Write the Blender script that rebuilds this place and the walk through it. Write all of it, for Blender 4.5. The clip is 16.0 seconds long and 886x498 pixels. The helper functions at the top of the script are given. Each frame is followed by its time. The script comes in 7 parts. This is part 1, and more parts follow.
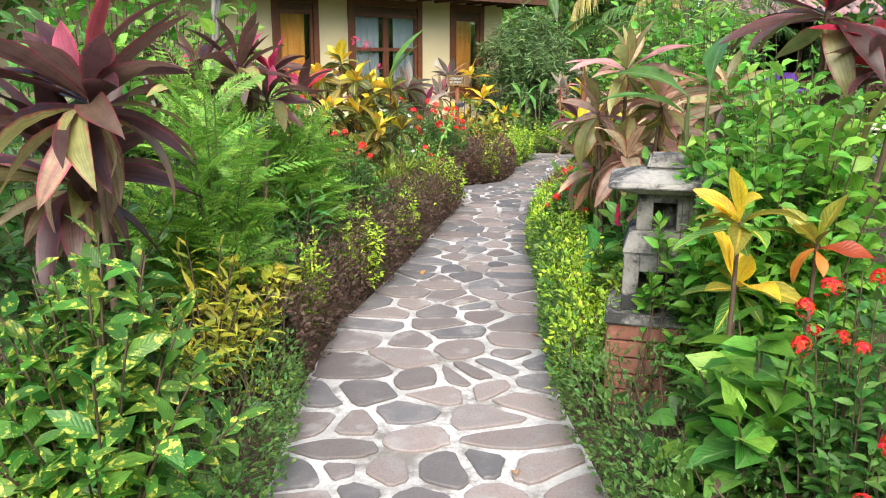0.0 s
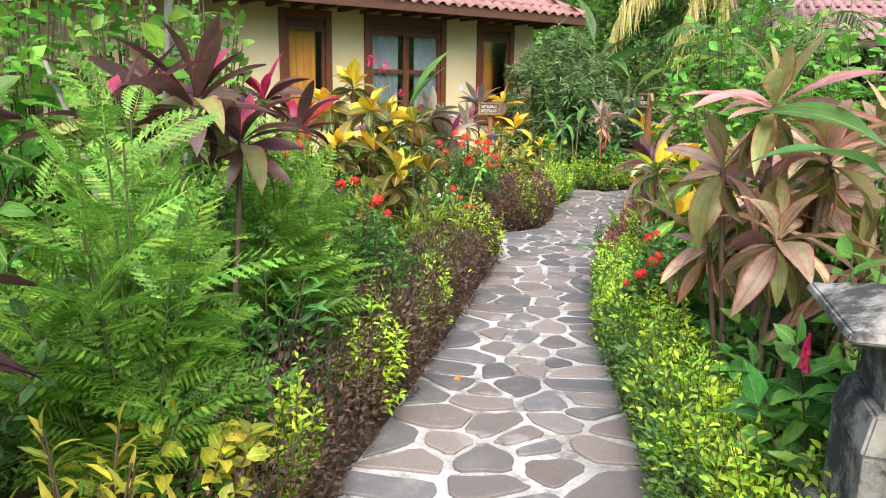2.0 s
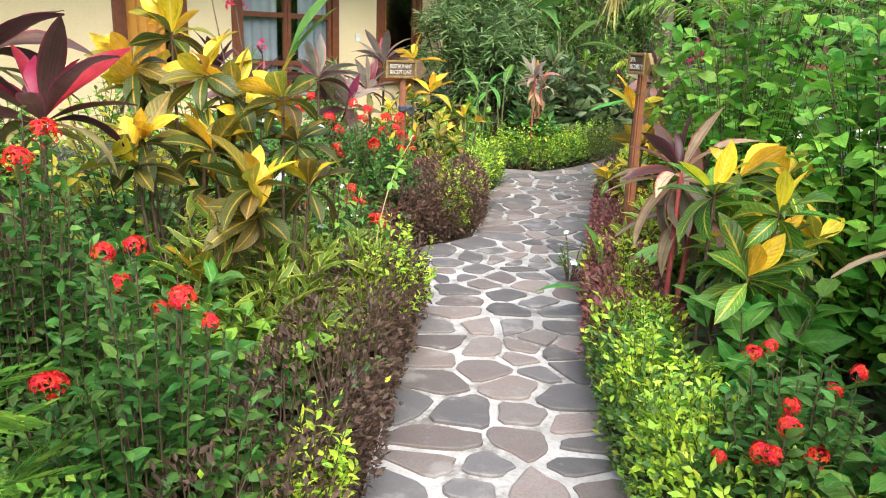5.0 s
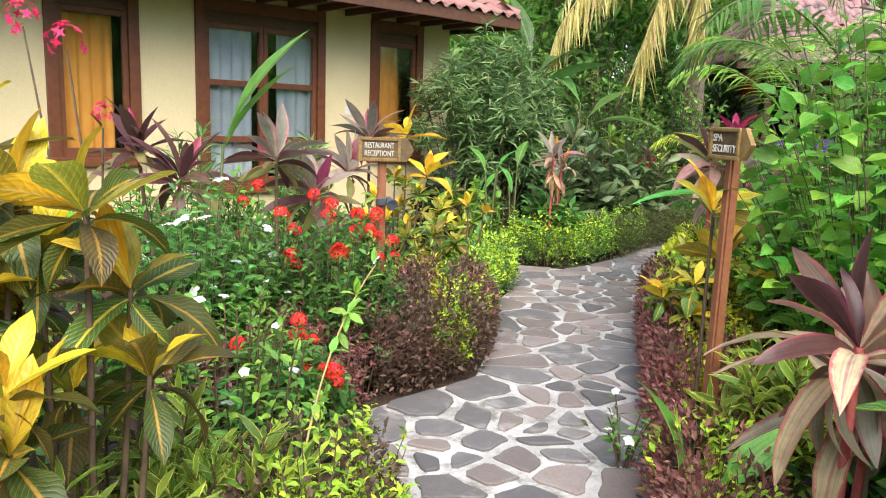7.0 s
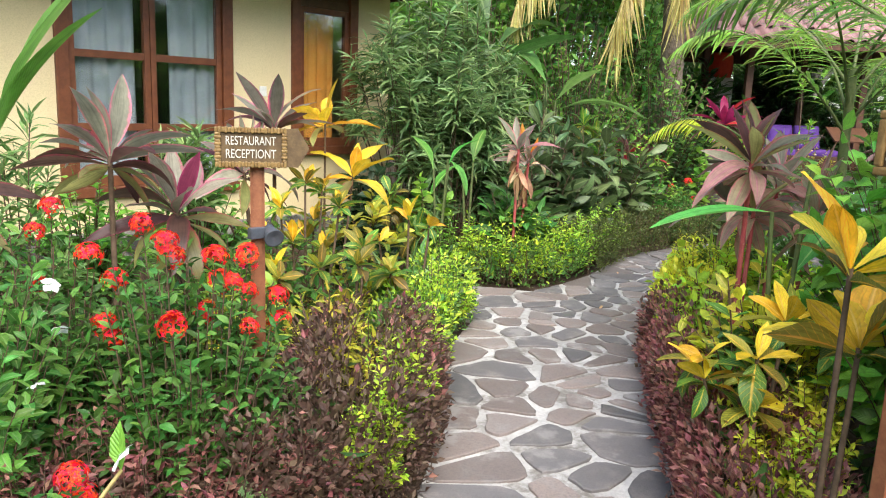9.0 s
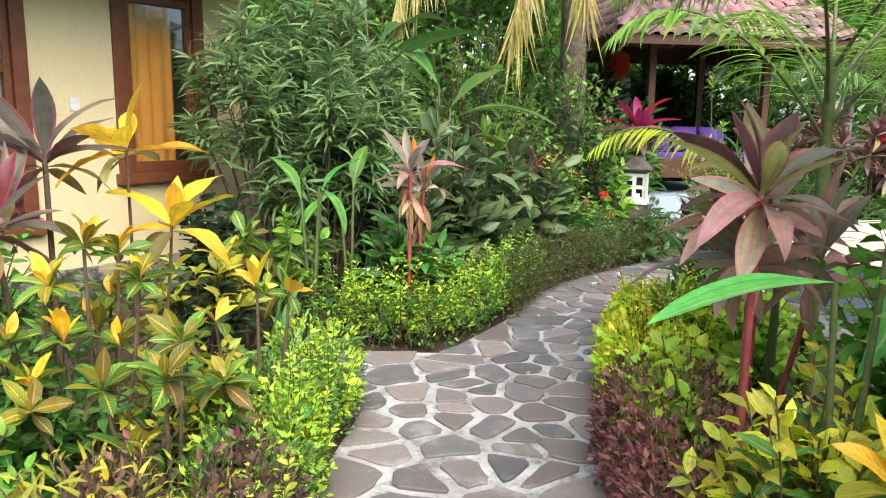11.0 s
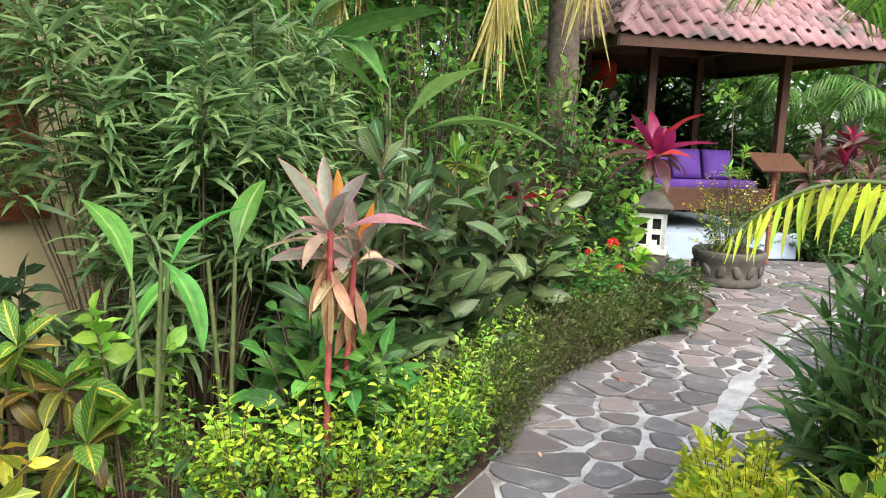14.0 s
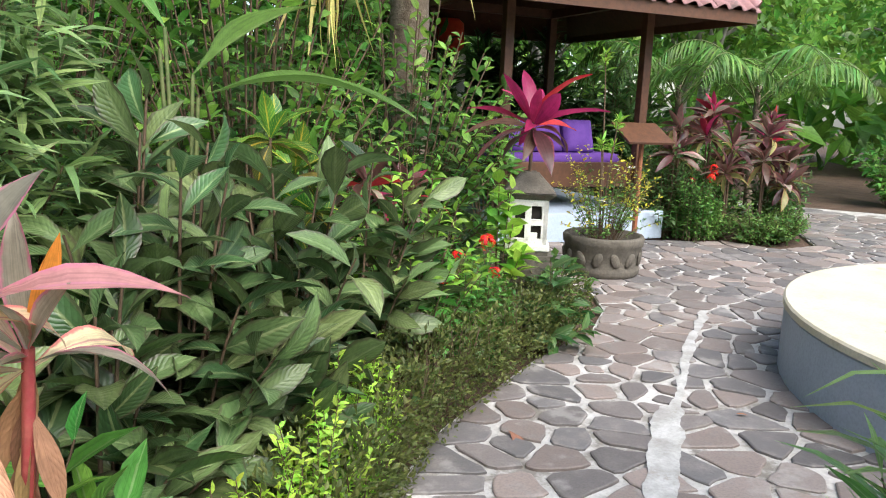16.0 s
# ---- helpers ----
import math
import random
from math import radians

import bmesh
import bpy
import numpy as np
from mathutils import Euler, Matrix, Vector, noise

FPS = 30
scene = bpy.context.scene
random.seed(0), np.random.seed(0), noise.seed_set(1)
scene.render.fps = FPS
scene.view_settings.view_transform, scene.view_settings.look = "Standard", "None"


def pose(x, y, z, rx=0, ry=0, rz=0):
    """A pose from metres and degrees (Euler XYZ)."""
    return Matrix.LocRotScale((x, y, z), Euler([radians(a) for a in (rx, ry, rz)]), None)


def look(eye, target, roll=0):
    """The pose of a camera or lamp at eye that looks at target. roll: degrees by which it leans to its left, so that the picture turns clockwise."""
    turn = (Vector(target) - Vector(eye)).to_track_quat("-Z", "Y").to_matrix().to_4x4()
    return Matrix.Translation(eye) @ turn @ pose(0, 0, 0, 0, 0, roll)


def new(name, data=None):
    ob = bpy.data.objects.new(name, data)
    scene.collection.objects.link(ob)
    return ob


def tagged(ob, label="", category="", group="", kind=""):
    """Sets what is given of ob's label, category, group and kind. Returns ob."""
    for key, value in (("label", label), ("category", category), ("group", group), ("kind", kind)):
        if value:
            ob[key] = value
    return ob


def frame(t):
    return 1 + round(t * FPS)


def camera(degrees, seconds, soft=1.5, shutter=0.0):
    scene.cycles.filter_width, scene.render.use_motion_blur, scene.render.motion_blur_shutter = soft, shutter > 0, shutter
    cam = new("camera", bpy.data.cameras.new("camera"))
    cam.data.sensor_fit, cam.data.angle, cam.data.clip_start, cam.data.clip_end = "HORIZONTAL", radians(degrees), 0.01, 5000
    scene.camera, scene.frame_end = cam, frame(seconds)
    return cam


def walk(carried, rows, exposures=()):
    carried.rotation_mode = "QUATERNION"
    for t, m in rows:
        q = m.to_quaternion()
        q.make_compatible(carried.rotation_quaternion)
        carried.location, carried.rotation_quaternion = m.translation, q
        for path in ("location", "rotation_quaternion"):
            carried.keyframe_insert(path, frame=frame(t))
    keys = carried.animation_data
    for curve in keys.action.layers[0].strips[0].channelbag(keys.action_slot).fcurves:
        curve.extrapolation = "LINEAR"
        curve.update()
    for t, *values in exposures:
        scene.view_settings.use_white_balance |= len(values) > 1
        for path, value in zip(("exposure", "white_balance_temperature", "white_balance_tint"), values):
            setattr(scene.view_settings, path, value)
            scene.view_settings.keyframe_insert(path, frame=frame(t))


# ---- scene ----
EXPOSURE = 1.13
cam = camera(60.7, 16.0, soft=1.1)
METRES, EYE, TILT, LEAN, TURN = 12.8, 1.5, -2.0, 0.0, 0.0
ROWS = [
    (0.0, 0.0, 0.0, 0.0, 0.03, -11.52, -0.17),
    (0.5, 0.0008, 0.0342, 0.0019, 3.1, -11.61, -1.2),
    (1.0, -0.0042, 0.0639, 0.0026, 3.99, -10.32, -0.05),
    (1.5, -0.011, 0.0931, 0.0066, 2.25, -8.85, 1.27),
    (2.0, -0.0131, 0.1233, 0.0073, 1.21, -9.93, -0.85),
    (2.5, -0.0181, 0.1561, 0.0075, -3.57, -12.96, -1.87),
    (3.0, -0.0216, 0.1885, 0.0098, -10.11, -15.1, -1.4),
    (3.5, -0.0211, 0.2242, 0.0103, -6.29, -15.14, -2.02),
    (6.0, -0.0058, 0.3818, 0.0176, -6.72, -10.95, -1.52),
    (6.5, 0.0016, 0.4163, 0.0189, -6.41, -9.44, -1.65),
    (7.0, 0.0067, 0.4521, 0.0174, -5.79, -7.82, -1.89),
    (7.5, 0.0134, 0.4883, 0.0181, -5.47, -7.52, -2.86),
    (8.0, 0.0193, 0.5216, 0.0194, -4.36, -9.46, -3.38),
    (8.5, 0.0222, 0.5542, 0.0203, -6.34, -9.65, -1.91),
    (9.0, 0.0311, 0.5846, 0.0205, -9.32, -8.79, -1.88),
    (9.5, 0.0398, 0.6128, 0.0217, -10.02, -8.84, -1.49),
    (10.0, 0.0449, 0.6415, 0.0239, -13.34, -8.57, 0.12),
    (12.5, 0.089, 0.7778, 0.0287, -20.15, -7.83, -1.66),
    (13.0, 0.0968, 0.805, 0.0291, -19.27, -7.62, -0.9),
    (13.5, 0.1048, 0.8324, 0.0311, -19.87, -7.3, -0.59),
    (14.0, 0.116, 0.8611, 0.0341, -20.75, -7.2, -1.37),
    (14.5, 0.1238, 0.8884, 0.0335, -23.5, -7.29, -0.52),
    (15.0, 0.135, 0.9164, 0.0343, -27.46, -7.97, 0.04),
    (15.5, 0.1512, 0.9416, 0.0355, -29.67, -8.56, -1.26),
    (16.0, 0.1658, 0.9673, 0.0345, -32.93, -9.1, -1.12),
]
walk(cam, [(t, pose(0, 0, EYE, TILT, LEAN, TURN) @ pose(METRES * x, METRES * y, METRES * z, 90 + pitch, roll, yaw)) for t, x, y, z, yaw, pitch, roll in ROWS])

# ---- light ----
world = bpy.data.worlds.new("sky")
scene.world = world
world.use_nodes = True
wn = world.node_tree.nodes
sky = wn.new("ShaderNodeTexSky")
sky.sky_type, sky.sun_disc = "NISHITA", False
sky.sun_elevation, sky.sun_rotation = radians(50), radians(177)
sky.air_density, sky.dust_density = 1.0, 2.0
world.node_tree.links.new(sky.outputs[0], wn["Background"].inputs[0])
wn["Background"].inputs[1].default_value = 0.15
sun = new("sun", bpy.data.lights.new("sun", "SUN"))
sun.data.energy, sun.data.angle, sun.data.color = 2.9, radians(60), (1.0, 0.98, 0.93)
sun.matrix_world = look((0.7, -15.2, 18.2), (0, 0, 0))
scene.view_settings.exposure = EXPOSURE


# ---- material helpers ----
def mat_new(name):
    m = bpy.data.materials.new(name)
    m.use_nodes = True
    nt = m.node_tree
    return m, nt, nt.nodes["Principled BSDF"], nt.nodes["Material Output"]


def node(nt, kind, **kw):
    n = nt.nodes.new(kind)
    for k, v in kw.items():
        n.inputs[k].default_value = v
    return n


def math_node(nt, op, a, b=None, c=None):
    n = nt.nodes.new("ShaderNodeMath")
    n.operation = op
    for i, v in enumerate((a, b, c)):
        if v is None:
            continue
        if isinstance(v, (int, float)):
            n.inputs[i].default_value = v
        else:
            nt.links.new(v, n.inputs[i])
    return n.outputs[0]


def ramp(nt, fac, lo, hi):
    n = nt.nodes.new("ShaderNodeMapRange")
    n.interpolation_type = "SMOOTHSTEP"
    n.inputs["From Min"].default_value, n.inputs["From Max"].default_value = lo, hi
    nt.links.new(fac, n.inputs["Value"])
    return n.outputs["Result"]


def mix(nt, fac, a, b, blend="MIX"):
    n = nt.nodes.new("ShaderNodeMix")
    n.data_type, n.blend_type = "RGBA", blend
    for sock, v in ((n.inputs[0], fac), (n.inputs[6], a), (n.inputs[7], b)):
        if isinstance(v, (int, float)):
            sock.default_value = v
        elif isinstance(v, tuple):
            sock.default_value = (*v, 1) if len(v) == 3 else v
        else:
            nt.links.new(v, sock)
    return n.outputs[2]


def noise_tex(nt, scale, detail=3.0, coords="Object", rough=0.6):
    tc = nt.nodes.new("ShaderNodeTexCoord")
    n = node(nt, "ShaderNodeTexNoise", Scale=scale, Detail=detail, Roughness=rough)
    if coords == "World":
        g = nt.nodes.new("ShaderNodeNewGeometry")
        nt.links.new(g.outputs["Position"], n.inputs["Vector"])
    else:
        nt.links.new(tc.outputs[coords], n.inputs["Vector"])
    return n.outputs["Fac"]


def bump(nt, bsdf, height, strength=0.4, dist=0.01):
    b = node(nt, "ShaderNodeBump", Strength=strength, Distance=dist)
    nt.links.new(height, b.inputs["Height"])
    nt.links.new(b.outputs[0], bsdf.inputs["Normal"])


def leaf_mat(name, base, alt, rib=None, edge=None, vein=None, spots=None, tip=None, per="island", rough=0.36, trans=0.42, veins=9.0, var=0.35):
    """Leaf blade: uv.x runs across (0.5 the midrib), uv.y from stalk to tip."""
    m, nt, bsdf, out = mat_new(name)
    uv = nt.nodes.new("ShaderNodeUVMap")
    sep = nt.nodes.new("ShaderNodeSeparateXYZ")
    nt.links.new(uv.outputs[0], sep.inputs[0])
    across = math_node(nt, "ABSOLUTE", math_node(nt, "SUBTRACT", sep.outputs[0], 0.5))
    if per == "island":
        rnd = nt.nodes.new("ShaderNodeNewGeometry").outputs["Random Per Island"]
    else:
        rnd = nt.nodes.new("ShaderNodeObjectInfo").outputs["Random"]
    big = noise_tex(nt, 2.3, 2.0, "World")
    fac = math_node(nt, "ADD", math_node(nt, "MULTIPLY", rnd, 0.6), math_node(nt, "MULTIPLY", big, 0.4))
    col = mix(nt, ramp(nt, fac, 0.2, 0.8), base, alt)
    fine = noise_tex(nt, 38.0, 3.0, "World")
    if tip:
        col = mix(nt, math_node(nt, "MULTIPLY", ramp(nt, sep.outputs[1], 0.35, 1.0), 0.8), col, tip)
    diag = math_node(nt, "SUBTRACT", sep.outputs[1], math_node(nt, "MULTIPLY", across, 0.55))
    wave = math_node(nt, "ABSOLUTE", math_node(nt, "SINE", math_node(nt, "MULTIPLY", diag, veins * 3.1416)))
    line = ramp(nt, wave, 0.28, 0.05)
    if vein:
        col = mix(nt, math_node(nt, "MULTIPLY", line, 0.85), col, vein)
    if spots:
        col = mix(nt, ramp(nt, fine, 0.56, 0.62), col, spots)
    if edge:
        jag = math_node(nt, "ADD", across, math_node(nt, "MULTIPLY", math_node(nt, "SUBTRACT", fine, 0.5), 0.25))
        col = mix(nt, ramp(nt, jag, 0.36, 0.47), col, edge)
    if rib:
        col = mix(nt, ramp(nt, across, 0.07, 0.03), col, rib)
    grain = nt.nodes.new("ShaderNodeCombineXYZ")
    nt.links.new(math_node(nt, "MULTIPLY", sep.outputs[0], 14.0), grain.inputs[0])
    nt.links.new(math_node(nt, "MULTIPLY", sep.outputs[1], 1.6), grain.inputs[1])
    nt.links.new(math_node(nt, "MULTIPLY", rnd, 40.0), grain.inputs[2])
    streak = node(nt, "ShaderNodeTexNoise", Scale=1.0, Detail=3.0)
    nt.links.new(grain.outputs[0], streak.inputs["Vector"])
    col = mix(nt, math_node(nt, "MULTIPLY", ramp(nt, streak.outputs["Fac"], 0.42, 0.7), 0.45), col, tuple(c * 0.45 for c in base))
    hsv = nt.nodes.new("ShaderNodeHueSaturation")
    nt.links.new(col, hsv.inputs["Color"])
    spread = math_node(nt, "ADD", math_node(nt, "MULTIPLY", math_node(nt, "FRACT", math_node(nt, "MULTIPLY", rnd, 7.31)), var * 2.6), 1.32 - var * 1.3)
    mottle = math_node(nt, "ADD", math_node(nt, "MULTIPLY", noise_tex(nt, 17.0, 4.0, "World", 0.7), 1.1), 0.45)
    nt.links.new(math_node(nt, "MULTIPLY", spread, mottle), hsv.inputs["Value"])
    nt.links.new(math_node(nt, "ADD", math_node(nt, "MULTIPLY", math_node(nt, "FRACT", math_node(nt, "MULTIPLY", rnd, 3.77)), 0.05), 0.466), hsv.inputs["Hue"])

    nt.links.new(hsv.outputs[0], bsdf.inputs["Base Color"])
    bsdf.inputs["Roughness"].default_value = rough
    bsdf.inputs["Specular IOR Level"].default_value = 0.45
    bump(nt, bsdf, math_node(nt, "ADD", wave, math_node(nt, "MULTIPLY", fine, 0.5)), 0.35, 0.003)
    tr = nt.nodes.new("ShaderNodeBsdfTranslucent")
    nt.links.new(hsv.outputs[0], tr.inputs[0])
    ms = nt.nodes.new("ShaderNodeMixShader")
    ms.inputs[0].default_value = trans
    nt.links.new(bsdf.outputs[0], ms.inputs[1])
    nt.links.new(tr.outputs[0], ms.inputs[2])
    nt.links.new(ms.outputs[0], out.inputs[0])
    return m


def solid_mat(name, a, b, scale=6.0, rough=0.7, bumps=0.3, fine=60.0, dist=0.01, dirt=None, dirt_at=0.6, spec=0.4, coords="World"):
    m, nt, bsdf, out = mat_new(name)
    n1, n2 = noise_tex(nt, scale, 4.0, coords), noise_tex(nt, fine, 4.0, coords)
    col = mix(nt, ramp(nt, n1, 0.3, 0.7), a, b)
    col = mix(nt, math_node(nt, "MULTIPLY", ramp(nt, n2, 0.35, 0.75), 0.35), col, tuple(c * 0.6 for c in a))
    if dirt:
        n3 = noise_tex(nt, scale * 0.8, 6.0, coords, 0.75)
        col = mix(nt, ramp(nt, n3, dirt_at - 0.08, dirt_at + 0.08), col, dirt)
    nt.links.new(col, bsdf.inputs["Base Color"])
    bsdf.inputs["Roughness"].default_value = rough
    bsdf.inputs["Specular IOR Level"].default_value = spec
    bump(nt, bsdf, math_node(nt, "ADD", n1, n2), bumps, dist)
    return m


# ---- materials ----
M = {}
M["soil"] = solid_mat("soil", (0.075, 0.045, 0.03), (0.12, 0.075, 0.05), 3, 0.95, 0.8, 45, 0.03)
M["mortar"] = solid_mat("mortar", (0.38, 0.36, 0.335), (0.60, 0.575, 0.55), 3.1, 0.85, 0.7, 50, 0.010, dirt=(0.2, 0.18, 0.155), dirt_at=0.55)
M["white_cement"] = solid_mat("white_cement", (0.34, 0.325, 0.305), (0.54, 0.53, 0.515), 7, 0.8, 0.6, 60, 0.008, dirt=(0.3, 0.27, 0.24), dirt_at=0.6)


def stone_mat():
    m, nt, bsdf, out = mat_new("stone")
    rnd = nt.nodes.new("ShaderNodeNewGeometry").outputs["Random Per Island"]
    orn = nt.nodes.new("ShaderNodeObjectInfo").outputs["Random"]
    r = math_node(nt, "FRACT", math_node(nt, "ADD", math_node(nt, "MULTIPLY", orn, 3.7), rnd))
    n1, n2 = noise_tex(nt, 7, 5.0, "World"), noise_tex(nt, 90, 4.0, "World")
    col = mix(nt, ramp(nt, r, 0.2, 0.8), (0.158, 0.146, 0.144), (0.25, 0.197, 0.174))
    col = mix(nt, ramp(nt, n1, 0.45, 0.75), col, (0.25, 0.222, 0.205))
    col = mix(nt, math_node(nt, "MULTIPLY", ramp(nt, n2, 0.4, 0.7), 0.4), col, (0.12, 0.11, 0.105))
    smear = math_node(nt, "MULTIPLY", ramp(nt, noise_tex(nt, 3.3, 6.0, "World"), 0.56, 0.66), 0.5)
    hsv = nt.nodes.new("ShaderNodeHueSaturation")
    nt.links.new(col, hsv.inputs["Color"])
    nt.links.new(math_node(nt, "ADD", math_node(nt, "MULTIPLY", math_node(nt, "FRACT", math_node(nt, "MULTIPLY", r, 5.3)), 0.5), 0.68), hsv.inputs["Value"])
    col = mix(nt, smear, hsv.outputs[0], (0.37, 0.345, 0.32))
    nt.links.new(col, bsdf.inputs["Base Color"])
    bsdf.inputs["Roughness"].default_value = 0.62
    bump(nt, bsdf, math_node(nt, "ADD", n1, math_node(nt, "MULTIPLY", n2, 0.4)), 0.5, 0.012)
    return m


M["stone"] = stone_mat()
M["plaster"] = solid_mat("plaster", (0.72, 0.58, 0.33), (0.78, 0.64, 0.37), 1.2, 0.85, 0.15, 90, 0.004)
M["wood_dark"] = solid_mat("wood_dark", (0.085, 0.038, 0.02), (0.13, 0.055, 0.028), 14, 0.5, 0.3, 120, 0.003)
M["wood_red"] = solid_mat("wood_red", (0.14, 0.046, 0.02), (0.20, 0.068, 0.028), 14, 0.45, 0.3, 120, 0.003)
M["wood_post"] = solid_mat("wood_post", (0.24, 0.085, 0.04), (0.32, 0.13, 0.06), 20, 0.55, 0.4, 120, 0.003)
M["curtain_orange"] = solid_mat("curtain_orange", (0.80, 0.34, 0.06), (0.86, 0.42, 0.08), 8, 0.8, 0.3, 150, 0.004)
M["curtain_white"] = solid_mat("curtain_white", (0.42, 0.46, 0.5), (0.5, 0.54, 0.58), 8, 0.85, 0.3, 150, 0.004)
# near-black colour standing in for the shade inside hollow places
M["dark"] = solid_mat("interior_shade", (0.03, 0.025, 0.02), (0.04, 0.035, 0.03), 3, 0.9)
M["tile"] = solid_mat("roof_tile", (0.27, 0.125, 0.11), (0.36, 0.19, 0.165), 2.5, 0.75, 0.4, 50, 0.008, dirt=(0.2, 0.13, 0.12), dirt_at=0.6)
M["tile_old"] = solid_mat("old_roof_tile", (0.34, 0.17, 0.17), (0.42, 0.25, 0.25), 2.5, 0.8, 0.4, 50, 0.008, dirt=(0.17, 0.13, 0.12), dirt_at=0.56)
M["concrete"] = solid_mat("weathered_concrete", (0.27, 0.25, 0.22), (0.37, 0.345, 0.30), 6, 0.9, 0.6, 60, 0.008, dirt=(0.05, 0.048, 0.045), dirt_at=0.5)
M["brick"] = solid_mat("brick", (0.30, 0.12, 0.08), (0.38, 0.17, 0.11), 14, 0.9, 0.5, 80, 0.006, dirt=(0.18, 0.12, 0.1), dirt_at=0.62)
M["white_stone"] = solid_mat("white_stone", (0.72, 0.70, 0.65), (0.8, 0.78, 0.73), 9, 0.85, 0.5, 70, 0.006, dirt=(0.4, 0.38, 0.34), dirt_at=0.64)
M["pot"] = solid_mat("pot_stone", (0.085, 0.075, 0.06), (0.15, 0.13, 0.105), 9, 0.9, 0.7, 50, 0.012)
M["grey_blue"] = solid_mat("grey_blue_paint", (0.36, 0.40, 0.47), (0.42, 0.46, 0.53), 2, 0.75, 0.3, 60, 0.005, dirt=(0.3, 0.32, 0.36), dirt_at=0.66)
M["pale_blue"] = solid_mat("pale_blue_paint", (0.42, 0.5, 0.6), (0.48, 0.56, 0.66), 3, 0.75)
M["cream"] = solid_mat("cream_terrazzo", (0.56, 0.50, 0.37), (0.63, 0.57, 0.44), 3, 0.7, 0.3, 70, 0.004, dirt=(0.48, 0.41, 0.27), dirt_at=0.6)
M["purple"] = solid_mat("purple_cloth", (0.13, 0.05, 0.30), (0.17, 0.07, 0.36), 8, 0.85, 0.3, 160, 0.003)
M["red_paper"] = solid_mat("red_lampshade", (0.75, 0.06, 0.03), (0.8, 0.09, 0.04), 8, 0.7)
M["sign_board"] = solid_mat("sign_board", (0.10, 0.062, 0.03), (0.17, 0.11, 0.05), 22, 0.55, 0.4, 100, 0.003)
M["sign_frame"] = solid_mat("sign_frame", (0.22, 0.13, 0.045), (0.34, 0.22, 0.08), 30, 0.45, 0.6, 90, 0.004)
M["letter"] = solid_mat("white_letters", (0.64, 0.61, 0.53), (0.74, 0.71, 0.62), 30, 0.6)
M["lamp_metal"] = solid_mat("lamp_metal", (0.06, 0.07, 0.085), (0.09, 0.10, 0.12), 12, 0.5, 0.2, 80, 0.002)
M["bark"] = solid_mat("bark", (0.13, 0.095, 0.065), (0.24, 0.19, 0.14), 12, 0.9, 0.8, 50, 0.02)
M["bark_grey"] = solid_mat("grey_bark", (0.24, 0.22, 0.19), (0.34, 0.31, 0.27), 9, 0.9, 0.6, 50, 0.012)
M["stem_green"] = solid_mat("green_stem", (0.09, 0.13, 0.04), (0.15, 0.17, 0.06), 20, 0.7)
M["stem_brown"] = solid_mat("brown_stem", (0.1, 0.065, 0.04), (0.17, 0.11, 0.07), 20, 0.85)
M["stem_red"] = solid_mat("red_stem", (0.4, 0.06, 0.07), (0.45, 0.12, 0.1), 20, 0.6)


def glass_mat():
    m, nt, bsdf, out = mat_new("glass")
    clear, gloss, ms, fr = (nt.nodes.new(k) for k in ("ShaderNodeBsdfTransparent", "ShaderNodeBsdfGlossy", "ShaderNodeMixShader", "ShaderNodeFresnel"))
    clear.inputs[0].default_value = (0.95, 0.97, 0.97, 1)
    gloss.inputs["Roughness"].default_value = 0.03
    fr.inputs["IOR"].default_value = 1.6
    nt.links.new(fr.outputs[0], ms.inputs[0])
    nt.links.new(clear.outputs[0], ms.inputs[1])
    nt.links.new(gloss.outputs[0], ms.inputs[2])
    nt.links.new(ms.outputs[0], out.inputs[0])
    return m


M["glass"] = glass_mat()
# leaves
G = (0.05, 0.13, 0.025)
M["hedge_green"] = leaf_mat("hedge_green", (0.07, 0.17, 0.04), (0.14, 0.27, 0.06))
M["hedge_olive"] = leaf_mat("hedge_olive", (0.075, 0.10, 0.03), (0.15, 0.18, 0.05))
M["hedge_brown"] = leaf_mat("hedge_brown", (0.085, 0.055, 0.036), (0.17, 0.11, 0.075))
M["hedge_maroon"] = leaf_mat("hedge_maroon", (0.22, 0.08, 0.068), (0.37, 0.19, 0.14))
M["lime"] = leaf_mat("lime", (0.29, 0.52, 0.045), (0.55, 0.72, 0.07), trans=0.4)
M["golden"] = leaf_mat("golden_lime", (0.52, 0.6, 0.045), (0.74, 0.74, 0.07), trans=0.4)
M["bright"] = leaf_mat("bright_leaf", (0.13, 0.32, 0.04), (0.25, 0.45, 0.06), trans=0.35)
M["fern"] = leaf_mat("fern_leaf", (0.11, 0.28, 0.04), (0.27, 0.48, 0.07), trans=0.45)
M["broad"] = leaf_mat("broad_leaf", (0.055, 0.2, 0.04), (0.13, 0.33, 0.055), rib=(0.2, 0.34, 0.12))
M["leathery"] = leaf_mat("leathery_leaf", (0.04, 0.095, 0.034), (0.13, 0.19, 0.07), rib=(0.17, 0.23, 0.1), edge=(0.07, 0.075, 0.038), rough=0.3, trans=0.25, veins=11)
M["broad_dark"] = leaf_mat("broad_dark_leaf", (0.035, 0.095, 0.03), (0.085, 0.19, 0.05), rib=(0.13, 0.2, 0.08), rough=0.32)
M["rubber"] = leaf_mat("rubber_leaf", (0.02, 0.045, 0.02), (0.04, 0.08, 0.035), rib=(0.1, 0.1, 0.05), rough=0.25)
M["fresh"] = leaf_mat("fresh_leaf", (0.24, 0.5, 0.055), (0.44, 0.68, 0.09), rib=(0.4, 0.58, 0.15), trans=0.4)
